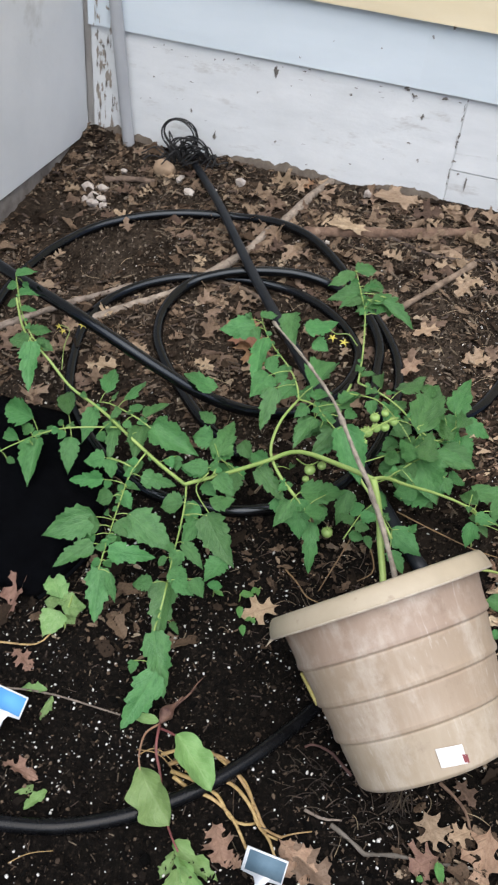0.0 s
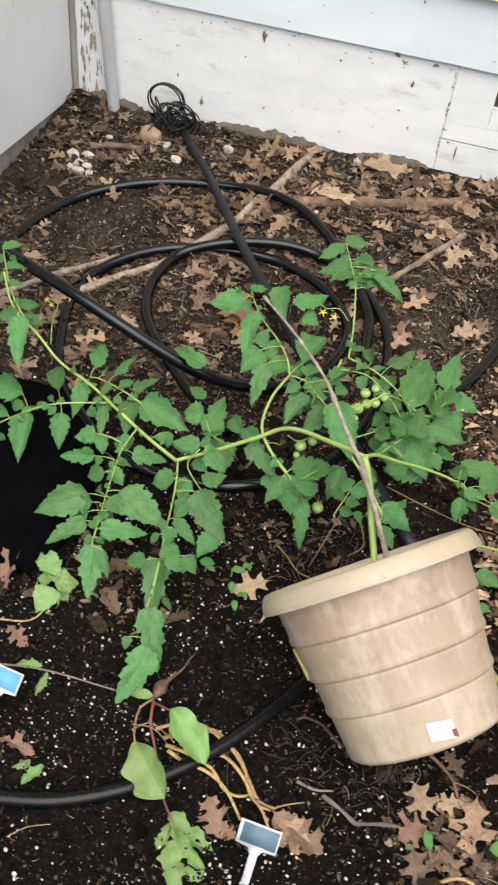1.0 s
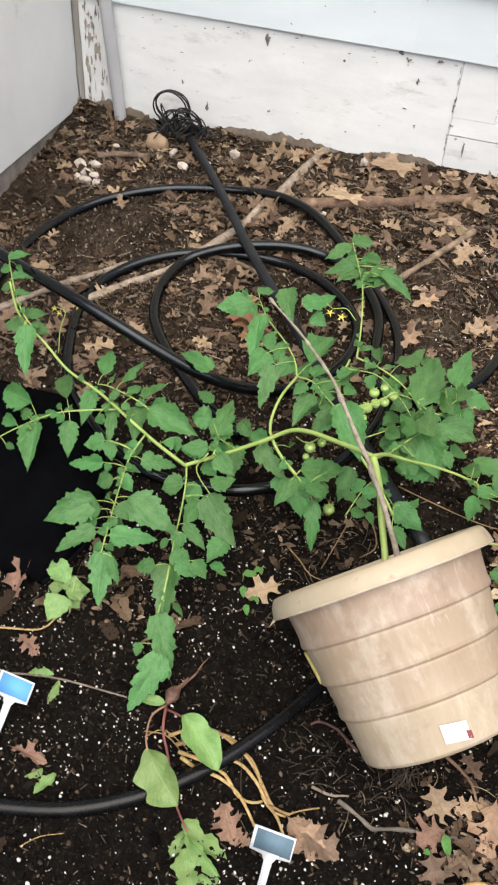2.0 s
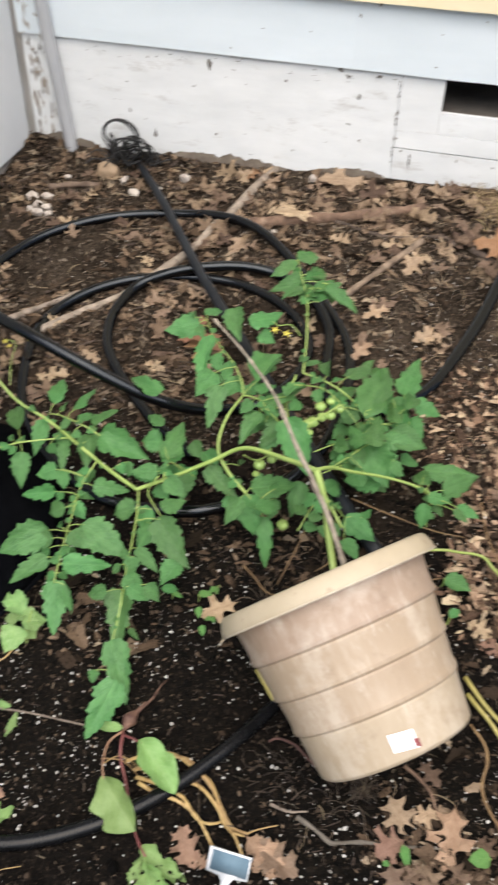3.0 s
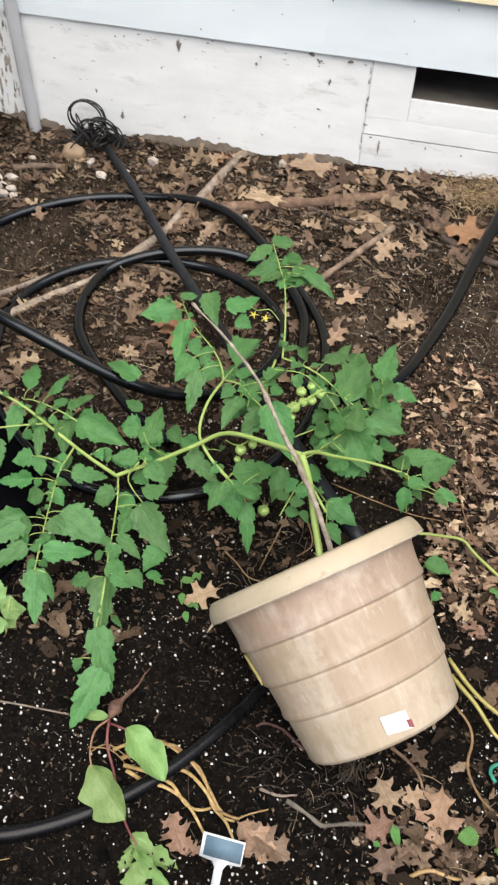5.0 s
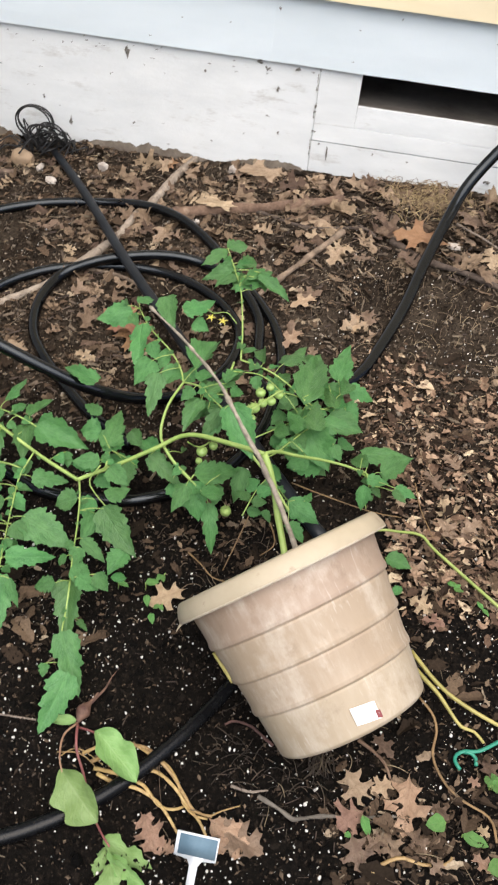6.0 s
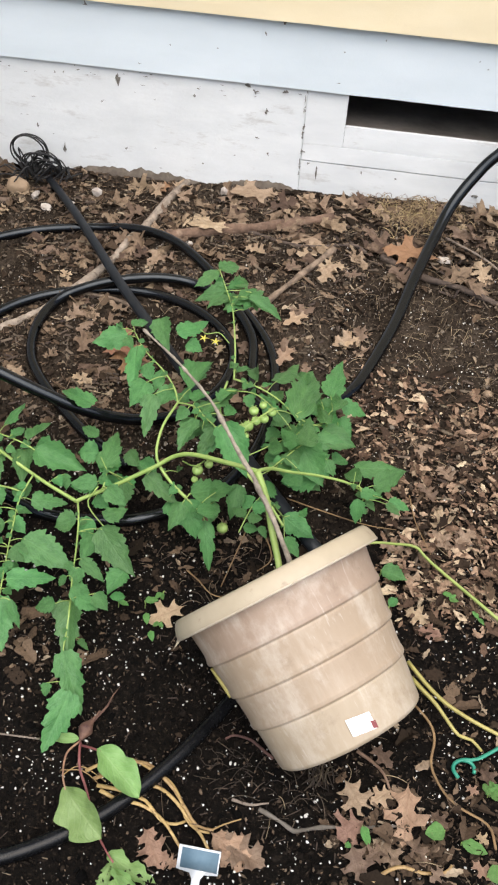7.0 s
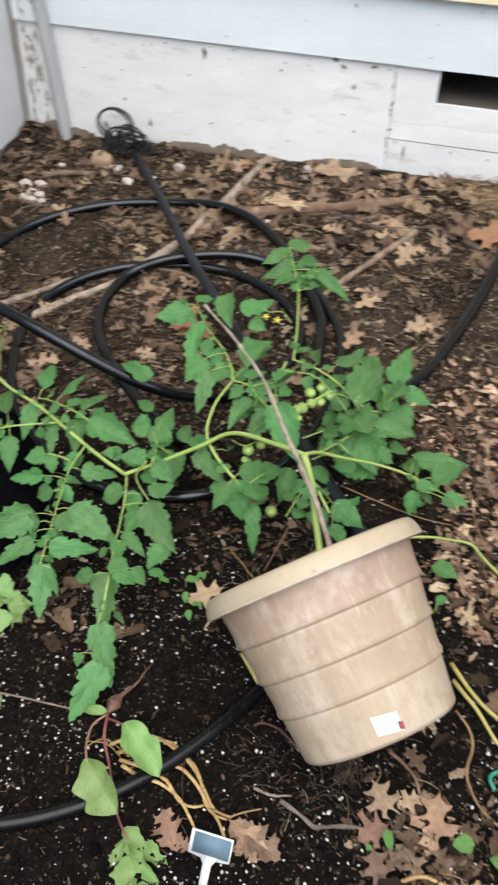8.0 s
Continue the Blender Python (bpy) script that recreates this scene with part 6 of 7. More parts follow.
for x, y, z, r in ((-0.096, 1.06, 0.205, 0.0082), (-0.083, 1.077, 0.205, 0.0066), (-0.067, 1.063, 0.205, 0.0076), (-0.077, 1.044, 0.205, 0.0078), (-0.089, 1.036, 0.205, 0.0076), (-0.099, 1.015, 0.21, 0.0088), (-0.106, 1.008, 0.21, 0.008), (-0.099, 0.99, 0.21, 0.0056)):
    tomato((x, y, z), r, truss)
low_truss = part("truss", tube([(-0.186, 0.935, 0.190), (-0.178, 0.955, 0.165), (-0.168, 0.962, 0.160), (-0.160, 0.978, 0.157)], 0.0012, 6, 0.008), STEM, tomato_plant)
for x, y, z, r in ((-0.168, 0.962, 0.15, 0.0088), (-0.164, 0.999, 0.15, 0.0066), (-0.154, 0.984, 0.145, 0.0072), (-0.17, 0.95, 0.14, 0.0055), (-0.154, 1.022, 0.155, 0.006), (-0.118, 0.921, 0.07, 0.0092)):
    tomato((x, y, z), r, low_truss)


def flower(at, r, turn, parent):
    bm = bmesh.new()
    c = Vector(at)
    for k in range(5):
        a = turn + k * 1.257
        d = Vector((math.cos(a), math.sin(a) * 0.8, 0.35 * math.sin(a) + 0.1))
        sweep(bm, [c, c + d * r * 0.5 + Vector((0, 0, 0.002)), c + d * r], lambda t: r * (0.20 * (1 - t) ** 0.7 + 0.02), 5, 0.35)
    part("flower", bm, PETAL, parent, "open yellow tomato flower")


spray = part("flower_spray", tube([(-0.160, 1.190, 0.238), (-0.180, 1.205, 0.246), (-0.200, 1.200, 0.244), (-0.215, 1.215, 0.240)], 0.0008, 6, 0.006), STEM, tomato_plant)
flower((-0.183, 1.185, 0.240), 0.0095, 0.3, spray)
flower((-0.204, 1.190, 0.240), 0.009, 1.3, spray)
spray = part("flower_spray", tube([(-0.640, 1.050, 0.132), (-0.655, 1.090, 0.150), (-0.665, 1.130, 0.158), (-0.690, 1.140, 0.156)], 0.0008, 6, 0.006), STEM, tomato_plant)
flower((-0.655, 1.162, 0.150), 0.0095, 0.8, spray)
flower((-0.690, 1.138, 0.152), 0.008, 2.0, spray)
flower((-0.672, 1.120, 0.158), 0.007, 1.0, spray)

wooden_stake = put("wooden_stake", gnarl(tube([(0.009, 0.747, 0.162), (-0.003, 0.777, 0.182), (-0.027, 0.811, 0.208), (-0.044, 0.831, 0.228), (-0.057, 0.838, 0.246), (-0.072, 0.851, 0.266), (-0.09, 0.876, 0.27), (-0.122, 0.93, 0.273), (-0.157, 0.99, 0.273), (-0.228, 1.079, 0.27), (-0.301, 1.159, 0.264)], lambda t: 0.0042 - 0.0021 * min(1.0, 1.3 * t) - 0.0006 * max(0, t - 0.8) * 5 + 0.0004 * math.sin(40 * t) + 0.0014 * max(0, math.sin(26 * t + 1)) ** 12, 10, 0.004), 0.0011), STAKE)
tagged(wooden_stake, "thin weathered brown stick staking the tomato plant", "stake")

# mottled seedling beside the bag
seedling = thing("seedling", (-0.435, 0.655, 0.008), "small seedling with pale mottled leaves on the soil", "seedling")
part("stem", tube([(-0.432, 0.648, 0.006), (-0.435, 0.660, 0.022), (-0.440, 0.690, 0.030)], 0.0013, 6, 0.006), STEM, seedling)
for b, t, w in (((-0.452, 0.677, 0.030), (-0.492, 0.722, 0.028), 0.030), ((-0.452, 0.670, 0.028), (-0.477, 0.670, 0.024), 0.016), ((-0.446, 0.668, 0.028), (-0.416, 0.686, 0.022), 0.034), ((-0.446, 0.661, 0.026), (-0.453, 0.620, 0.014), 0.032), ((-0.448, 0.668, 0.030), (-0.450, 0.687, 0.030), 0.012), ((-0.437, 0.662, 0.022), (-0.419, 0.655, 0.016), 0.018), ((-0.458, 0.676, 0.028), (-0.472, 0.686, 0.026), 0.012)):
    share("leaf", SICK[lr.randrange(2)], leaf_pose(b, t, w, lr.uniform(-0.3, 0.3)), seedling)

# ---- beet seedling, pulled out and lying on the soil ----
beet = thing("beet_seedling", (-0.24, 0.545, 0.004), "uprooted young beet with red stalks and light green leaves", "beet")
part("root", sweep(bmesh.new(), smooth_line([(-0.231, 0.604, 0.012), (-0.236, 0.588, 0.014), (-0.241, 0.575, 0.014), (-0.244, 0.556, 0.014)], 0.003), lambda t: 0.0014 + 0.0086 * math.exp(-((t - 0.66) / 0.23) ** 2), 14), BEET_ROOT, beet, "small dark beet root")
part("tap_root", tube([(-0.236, 0.584, 0.014), (-0.229, 0.6, 0.013), (-0.223, 0.614, 0.012), (-0.22, 0.632, 0.011), (-0.214, 0.648, 0.01)], taper(0.0022, 0.0005), 6, 0.006), BEET_ROOT, beet)
part("stalk", tube([(-0.244, 0.555, 0.014), (-0.254, 0.531, 0.022), (-0.248, 0.498, 0.030), (-0.238, 0.478, 0.034)], taper(0.0015, 0.0011), 7, 0.006), PINK_STALK, beet, "pale pinkish leaf stalk")
part("stalk", tube([(-0.243, 0.553, 0.014), (-0.238, 0.532, 0.018), (-0.232, 0.516, 0.012), (-0.218, 0.495, 0.008), (-0.189, 0.446, 0.006), (-0.173, 0.425, 0.010), (-0.159, 0.411, 0.012)], taper(0.0020, 0.0012), 7, 0.006), RED_STALK, beet)
part("stalk", tube([(-0.240, 0.549, 0.014), (-0.226, 0.544, 0.022), (-0.209, 0.537, 0.030)], taper(0.0016, 0.0012), 7, 0.006), RED_STALK, beet)
share("leaf", BLUNT, leaf_pose((-0.240, 0.481, 0.034), (-0.184, 0.428, 0.030), 0.052, 0.35), beet)
share("leaf", BLUNT, leaf_pose((-0.214, 0.541, 0.030), (-0.148, 0.489, 0.036), 0.042, -0.15), beet)
share("leaf", BEETS[1], leaf_pose((-0.246, 0.558, 0.014), (-0.284, 0.552, 0.013), 0.014), beet)
for k, (b, t, w) in enumerate(RAGGED_ROWS[4:]):
    share("leaf", RAGGED[k % 3], leaf_pose(b, t, w * 0.85, lr.uniform(-0.3, 0.3)), beet)


def stalk_thing(name, points, r0, r1, material, label, category, group="", sides=7, flat=1.0):
    return tagged(put(name, tube(points, taper(r0, r1), sides, 0.008, flat), material), label, category, group)


# dried bulb foliage
for pts, r in STRANDS + (([(-0.560, 0.580, 0.006), (-0.503, 0.594, 0.008), (-0.457, 0.609, 0.008), (-0.443, 0.637, 0.012)], 0.0026), (HERB, 0.0009), (PALE_CURL, 0.0036)):
    stalk_thing("dried_stalk", pts, r * 0.80, r * 0.5, DRY_STEM, "dried straw-yellow bulb leaf lying on dark soil", "dried stalk", "dried bulb leaves", flat=0.5)
stalk_thing("dried_stalk", [(x, y, z + 0.006) for x, y, z in BROWN_STALK], 0.0019, 0.0018, BROWN_STEM, "brown withered stalk curling from under the pot", "dried stalk", "dried bulb leaves", flat=0.6)
stalk_thing("root", ROOT, 0.0027, 0.0016, RED_BARK, "brown root poking out from below the pot", "root")
stalk_thing("yellow_stalk", YS1, 0.0031, 0.0026, GREEN_YELLOW, "yellowing stalk lying on soil beside the pot", "stalk", "yellow stalks")
stalk_thing("yellow_stalk", YS2, 0.0034, 0.0020, GREEN_YELLOW, "yellowing stalk lying on soil beside the pot", "stalk", "yellow stalks")
stalk_thing("yellow_stalk", [on_pot(SLIVER_AT - 0.012 * k, 0.150 - 0.0085 * k, 0.0008) for k in range(6)], 0.0020, 0.0034, GREEN_YELLOW, "yellow leaf stalk wedged against the pot", "stalk", "yellow stalks")
vine = thing("vine", (0.22, 0.92, 0.05), "pale green runner stem with tiny leaves trailing over litter", "vine")
part("stem", tube(VINE, taper(0.0020, 0.0032), 8, 0.008), VINE_GREEN, vine)
for x, y in ((0.236, 0.872), (0.246, 0.862), (0.290, 0.838)):
    for k in range(2):
        a = lr.uniform(0, 6.28)
        z = ground_z(x, y) + 0.014
        share("leaf", WEEDS[k], leaf_pose((x, y, z), (x + 0.014 * math.cos(a), y + 0.014 * math.sin(a), z + 0.003), 0.007), vine)

for pts, r in ((DRY1, 0.0012), (DRY3, 0.0011), (DRY4, 0.0010)):
    stalk_thing("dried_stalk", pts, r, r * 0.6, BROWN_STEM, "thin dry straw-coloured stem over the litter", "dried stalk", "dry stems")
for pts in ([(-0.069, 0.946, 0.114), (-0.077, 0.922, 0.086), (-0.086, 0.895, 0.062), (-0.103, 0.830, 0.037)], [(-0.048, 0.925, 0.061), (-0.036, 0.900, 0.058), (-0.034, 0.881, 0.054), (-0.052, 0.864, 0.046)], [(-0.161, 0.849, 0.041), (-0.137, 0.828, 0.045), (-0.116, 0.810, 0.042), (-0.092, 0.810, 0.036)]):
    stalk_thing("dried_stalk", pts, 0.0013, 0.0009, BROWN_STEM, "thin withered brown stem under the tomato plant", "dried stalk", "dry stems")
for b, t, w in POT_LEAVES:
    shoot = thing("seedling", b, "green tomato leaf poking out beside the pot", "seedling", "leaves beside the pot")
    z = Vector(b) + Vector((0, 0, 0.024))
    part("stem", tube([Vector(b) - Vector((0.006, 0, 0.004)), (Vector(b) + z) / 2, z], 0.0012, 6, 0.005), STEM, shoot)
    share("leaf", LEAVES[3], leaf_pose(z, Vector(t) + Vector((0, 0, 0.02)), w * 1.1), shoot)

# ---- sticks and twigs ----
def on_ground(points, lift):
    return [(x, y, ground_z(x, y) + lift) for x, y in points]


for pts, r, label in (([(-0.388, 1.938), (-0.412, 1.857), (-0.440, 1.743), (-0.466, 1.680), (-0.484, 1.590), (-0.528, 1.500), (-0.572, 1.423), (-0.638, 1.348), (-0.705, 1.262)], 0.0100, "long pale dead stick running down from the wall"),
                      ([(-0.385, 1.700), (-0.296, 1.735), (-0.176, 1.770), (-0.024, 1.835)], 0.0140, "thick brown dead branch on the leaf litter"),
                      ([(-0.011, 1.714), (-0.085, 1.593), (-0.165, 1.455)], 0.0075, "straight bare stick on the bank"),
                      ([(-0.900, 1.130), (-0.835, 1.208), (-0.769, 1.291), (-0.667, 1.403)], 0.0075, "pale bare stick under the hose coils"),
                      ([(-0.893, 1.745), (-0.840, 1.770), (-0.781, 1.782)], 0.0080, "short dead stick in the corner"),
                      ([(-0.260, 1.770), (-0.088, 1.721), (0.024, 1.740), (0.060, 1.72)], 0.0048, "thin dark twig on the leaf litter"),
                      ([(0.095, 1.712), (0.176, 1.658), (0.273, 1.627), (0.360, 1.575)], 0.0078, "thin dark twig on the leaf litter"),
                      ([(0.235, 1.810), (0.310, 1.752), (0.350, 1.708)], 0.0030, "thin pale twig on the leaf litter"),
                      ([(-0.300, 1.140), (-0.230, 1.200), (-0.185, 1.240)], 0.0050, "short bare twig among the coils"),
                      ([(-0.60, 1.46), (-0.48, 1.475), (-0.40, 1.452), (-0.36, 1.42)], 0.0045, "thin bare twig inside the coils")):
    line = on_ground(pts, r * (0.35 if "long" in label else 0.6 if "branch" in label else 0.8) + 0.003)
    k = lr.uniform(0, 9)
    ob = put("stick", gnarl(tube(line, lambda t: r * (1 - 0.25 * t + 0.12 * math.sin(17 * t + k)), 12, 0.005), r * 0.30), PALE_BARK if "pale" in label else DARK_BARK if "dark" in label else RED_BARK if "brown" in label else BARK)
    tagged(ob, label, "stick", "dead sticks")
ob = put("twig", gnarl(sweep(bmesh.new(), smooth_line([(0.005, 0.510, 0.006), (0.033, 0.498, 0.008), (0.050, 0.489, 0.009)], 0.003)[:-1] + smooth_line([(0.052, 0.4885, 0.009), (0.090, 0.500, 0.009), (0.130, 0.507, 0.009), (0.182, 0.519, 0.007)], 0.003), lambda t: 0.0029 - 0.0010 * t + 0.0005 * math.sin(30 * t), 10), 0.0012), GREY_TWIG)
tagged(ob, "crooked grey twig on dark potting soil", "twig")
ob = put("twig", gnarl(tube([(-0.054, 0.599, 0.004), (-0.043, 0.604, 0.008), (-0.020, 0.600, 0.011), (-0.003, 0.589, 0.012), (0.014, 0.580, 0.008)], taper(0.0016, 0.0022), 10, 0.003), 0.0010), DARK_RED_BARK)
tagged(ob, "short reddish dead root beside the pot on soil", "twig")
ob = put("twig", gnarl(tube([(-0.031, 0.516, 0.006), (-0.006, 0.512, 0.009), (0.016, 0.519, 0.008)], taper(0.0022, 0.0012), 8, 0.003), 0.0008), PALE_BARK)
tagged(ob, "short pale splinter of wood on dark soil", "twig")
ob = put("twig", tube([(-0.560, 0.500, 0.008), (-0.466, 0.529, 0.010), (-0.398, 0.545, 0.009), (-0.300, 0.552, 0.006)], taper(0.0018, 0.0013), 6, 0.008), PALE_BARK)
tagged(ob, "thin pale dry twig with ragged green leaf scraps", "twig")
for k, (b, t, w) in enumerate(RAGGED_ROWS[:2]):
    share("leaf", RAGGED[k], leaf_pose(Vector(b) + Vector((0, 0, 0.004)), t, w), ob)
for k, (b, t, w) in enumerate(RAGGED_ROWS[2:4]):
    scrap_leaf = share("leaf_scrap", RAGGED[k + 1], leaf_pose(b, t, w))
    tagged(scrap_leaf, "ragged yellow-green leaf scrap lying on soil", "leaf", "leaf scraps")

# ---- stones ----
for x, y, size, material, label in ((-0.781, 1.840, (0.029, 0.023, 0.021), STONE, "rounded tan river stone near the wall"),
                                    (-0.870, 1.803, (0.011, 0.009, 0.009), CHALK, "small white stone in the corner"),
                                    (-0.913, 1.700, (0.017, 0.014, 0.015), CHALK, "broken white stone chip"),
                                    (-0.884, 1.712, (0.020, 0.013, 0.011), CHALK, "broken white stone chip"),
                                    (-0.888, 1.672, (0.016, 0.012, 0.012), CHALK, "broken white stone chip"),
                                    (-0.866, 1.668, (0.015, 0.013, 0.011), CHALK, "broken white stone chip"),
                                    (-0.876, 1.645, (0.017, 0.012, 0.012), CHALK, "broken white stone chip"),
                                    (-0.850, 1.650, (0.013, 0.011, 0.010), CHALK, "broken white stone chip"),
                                    (-0.902, 1.655, (0.010, 0.009, 0.009), CHALK, "broken white stone chip"),
                                    (-0.692, 1.777, (0.016, 0.011, 0.009), CHALK, "flat white stone chip"),
                                    (-0.730, 1.822, (0.010, 0.018, 0.009), CHALK, "flat white stone chip"),
                                    (-0.588, 1.852, (0.014, 0.013, 0.015), CHALK, "rough white stone on the litter"),
                                    (-0.291, 1.900, (0.010, 0.010, 0.017), CHALK, "upright white stone chip"),
                                    (0.234, 1.726, (0.019, 0.011, 0.008), CHALK, "flat white pebble by the hose"),
                                    (0.318, 1.330, (0.009, 0.008, 0.006), STONE, "small tan pebble on bare earth"),
                                    (-0.640, 1.800, (0.012, 0.010, 0.008), CHALK, "small white stone chip"),
                                    (-0.335, 1.700, (0.012, 0.008, 0.006), CHALK, "small white stone chip")):
    ob = put("stone", lump(bmesh.new(), (x, y, ground_z(x, y) + size[2] * 0.55), size, x * 37 + y, 3 if material is STONE else 1, 0.22 if material is STONE else 0.5), material, smooth=material is STONE)
    tagged(ob, label, "stone", "loose stones")


# ---- plant tags: white tees with a blue-grey face ----
def plant_tag(at, right, up, face, label):
    """A tee-shaped tag: at is the middle of its head; right and up span the head."""
    at, right, up = Vector(at), Vector(right).normalized(), Vector(up)
    up = (up - right * up.dot(right)).normalized()
    out = right.cross(up)
    m = Matrix((right, up, out)).transposed().to_4x4()
    m.translation = at
    tag = thing("plant_tag", (at.x, at.y, 0.0), label, "plant tag", "plant tags")
    bm = bmesh.new()
    w, h = 0.0248, 0.0143
    shape = [(-w, h), (w, h), (w, -h), (0.35 * w, -h * 1.15), (0.0050, -h * 1.6), (0.0042, -0.085), (0, -0.10), (-0.0042, -0.085), (-0.0050, -h * 1.6), (-0.35 * w, -h * 1.15), (-w, -h)]
    f = [bm.verts.new(m @ Vector((x, y, 0.001))) for x, y in shape]
    b = [bm.verts.new(m @ Vector((x, y, -0.001))) for x, y in shape]
    bm.faces.new(f)
    bm.faces.new(b[::-1])
    for i in range(len(shape)):
        j = (i + 1) % len(shape)
        bm.faces.new((f[j], f[i], b[i], b[j]))
    part("tag_body", bm, TAG_WHITE, tag)
    bm = bmesh.new()
    q = [bm.verts.new(m @ Vector((x, y, z))) for z in (0.0012, 0.0018) for x, y in ((-w * 0.84, -h * 0.80), (w * 0.94, -h * 0.80), (w * 0.94, h * 0.88), (-w * 0.84, h * 0.88))]
    for i in range(4):
        j = (i + 1) % 4
        bm.faces.new((q[i], q[j], q[4 + j], q[4 + i]))
    bm.faces.new(q[4:])
    part("label", bm, face, tag)


plant_tag((-0.056, 0.416, 0.051), (1.000, -0.018, 0.000), (0.000, 0.640, 0.768), TAG_BLUE, "white tee-shaped plastic plant tag with blue-grey face")
plant_tag((-0.430, 0.494, 0.051), (0.997, -0.078, 0.000), (-0.125, 0.816, 0.565), TAG_SKY, "white tee-shaped plastic plant tag with bright blue face")

# green plastic hook
hook = put("plastic_hook", tube([(0.377, 0.690, 0.022), (0.317, 0.648, 0.016), (0.286, 0.627, 0.013), (0.267, 0.623, 0.013), (0.256, 0.616, 0.012), (0.254, 0.607, 0.011), (0.261, 0.597, 0.010)], 0.0026, 8, 0.005, 0.7), GREEN_PLASTIC)
tagged(hook, "green plastic hook end lying on the soil", "hook")
part("prong", tube([(0.266, 0.622, 0.012), (0.275, 0.622, 0.012), (0.282, 0.617, 0.010), (0.282, 0.607, 0.010)], 0.0026, 8, 0.004), GREEN_PLASTIC, hook)

# small weeds
for x, y, n, size in ((-0.190, 0.800, 3, 0.013), (-0.182, 0.752, 3, 0.011), (0.305, 0.586, 4, 0.013)):
    z = ground_z(x, y)
    weed = thing("weed", (x, y, z), "small bright green weed sprouting from the soil", "weed", "small weeds")
    part("stem", tube([(x, y, z - 0.002), (x + 0.002, y, z + 0.008), (x + 0.004, y + 0.003, z + 0.014)], 0.0009, 5, 0.005), STEM, weed)
    for k in range(n):
        a = lr.uniform(0, 6.28)
        share("leaf", WEEDS[k % 2], leaf_pose((x, y, z + 0.012), (x + size * math.cos(a), y + size * math.sin(a), z + 0.012), size * 0.62), weed)

for b, t, w in WEED_ROWS:
    weed = thing("weed", b, "low weed with one rounded bright green leaf", "weed", "small weeds")
    top = Vector(b) + Vector((0, 0, 0.010))
    part("stem", tube([Vector(b) - Vector((0, 0, 0.008)), Vector(b) + Vector((0.001, 0, 0.002)), top], 0.0009, 5, 0.005), STEM, weed)
    share("leaf", WEEDS[0], leaf_pose(top, Vector(t) + Vector((0, 0, 0.008)), w * 0.68), weed)

# ---- fallen oak leaves that can be told apart ----
for b, t, w, k in FRONT_LEAVES:
    ob = share("oak_leaf", FLAT_OAKS[k], leaf_pose(Vector(b) + Vector((0, 0, lr.uniform(0.002, 0.008))), Vector(t) + Vector((0, 0, lr.uniform(0.003, 0.009))), w * 1.15, lr.uniform(-0.12, 0.12), Vector((lr.uniform(-0.15, 0.15), -0.2, 1))))
    tagged(ob, "flat pinkish-brown oak leaf lying on dark potting soil", "oak leaf", "fallen oak leaves")
for b, t, w, k in (((-0.036, 1.489, 0.128), (-0.088, 1.440, 0.128), 0.040, 2), ((-0.057, 1.387, 0.115), (-0.085, 1.317, 0.115), 0.041, 2), ((0.071, 1.414, 0.120), (0.026, 1.423, 0.120), 0.050, 2), ((-0.159, 1.872, 0.185), (-0.279, 1.894, 0.185), 0.083, 1), ((-0.239, 1.724, 0.170), (-0.347, 1.730, 0.170), 0.047, 1), ((-0.433, 1.790, 0.185), (-0.444, 1.892, 0.185), 0.043, 1)):
    ob = share("oak_leaf", FLAT_OAKS[k], leaf_pose(b, t, w, lr.uniform(-0.15, 0.15), Vector((lr.uniform(-0.2, 0.2), -0.4, 1))))
    tagged(ob, "pale tan oak leaf lying on brown earth", "oak leaf", "fallen oak leaves")
for b, t, w in OAK_ROWS:
    ob = share("oak_leaf", lr.choice(PALE_OAKS if b[1] < 0.82 and lr.random() < 0.75 else OAKS), leaf_pose(Vector(b) + Vector((0, 0, 0.004)), Vector(t) + Vector((0, 0, 0.004)), w * (0.85 if w > 0.06 else 1.0), lr.uniform(-0.2, 0.2), Vector((lr.uniform(-0.3, 0.3), lr.uniform(-0.5, 0.0), 1))))
    tagged(ob, "dry curled brown oak leaf fallen on the ground", "oak leaf", "fallen oak leaves")
for x0, x1, y0, y1, count, small, large in ((-0.55, 0.36, 1.62, 1.92, 95, 0.045, 0.095), (-0.58, -0.16, 1.20, 1.66, 58, 0.032, 0.062), (-1.0, -0.56, 1.58, 1.90, 34, 0.035, 0.06), (0.17, 0.46, 0.83, 1.26, 34, 0.030, 0.056), (-0.92, -0.58, 1.02, 1.40, 16, 0.04, 0.07), (-0.16, 0.10, 1.22, 1.45, 8, 0.035, 0.055)):
    for _ in range(count):
        x, y, a, l = lr.uniform(x0, x1), lr.uniform(y0, y1), lr.uniform(0, 6.28), lr.uniform(small, large)
        d = Vector((math.cos(a), math.sin(a), 0)) * l / 2
        p, q = Vector((x, y, 0)) - d, Vector((x, y, 0)) + d
        p.z, q.z = ground_z(p.x, p.y) + lr.uniform(0.004, 0.014), ground_z(q.x, q.y) + lr.uniform(0.004, 0.018)
        ob = share("oak_leaf", lr.choice(DULL_OAKS if lr.random() < 0.75 else OAKS), leaf_pose(p, q, l * lr.uniform(0.6, 0.95), lr.uniform(-0.25, 0.25), Vector((lr.uniform(-0.3, 0.3), lr.uniform(-0.4, 0.1), 1))))
        tagged(ob, "dry curled brown oak leaf fallen on the ground", "oak leaf", "fallen oak leaves")
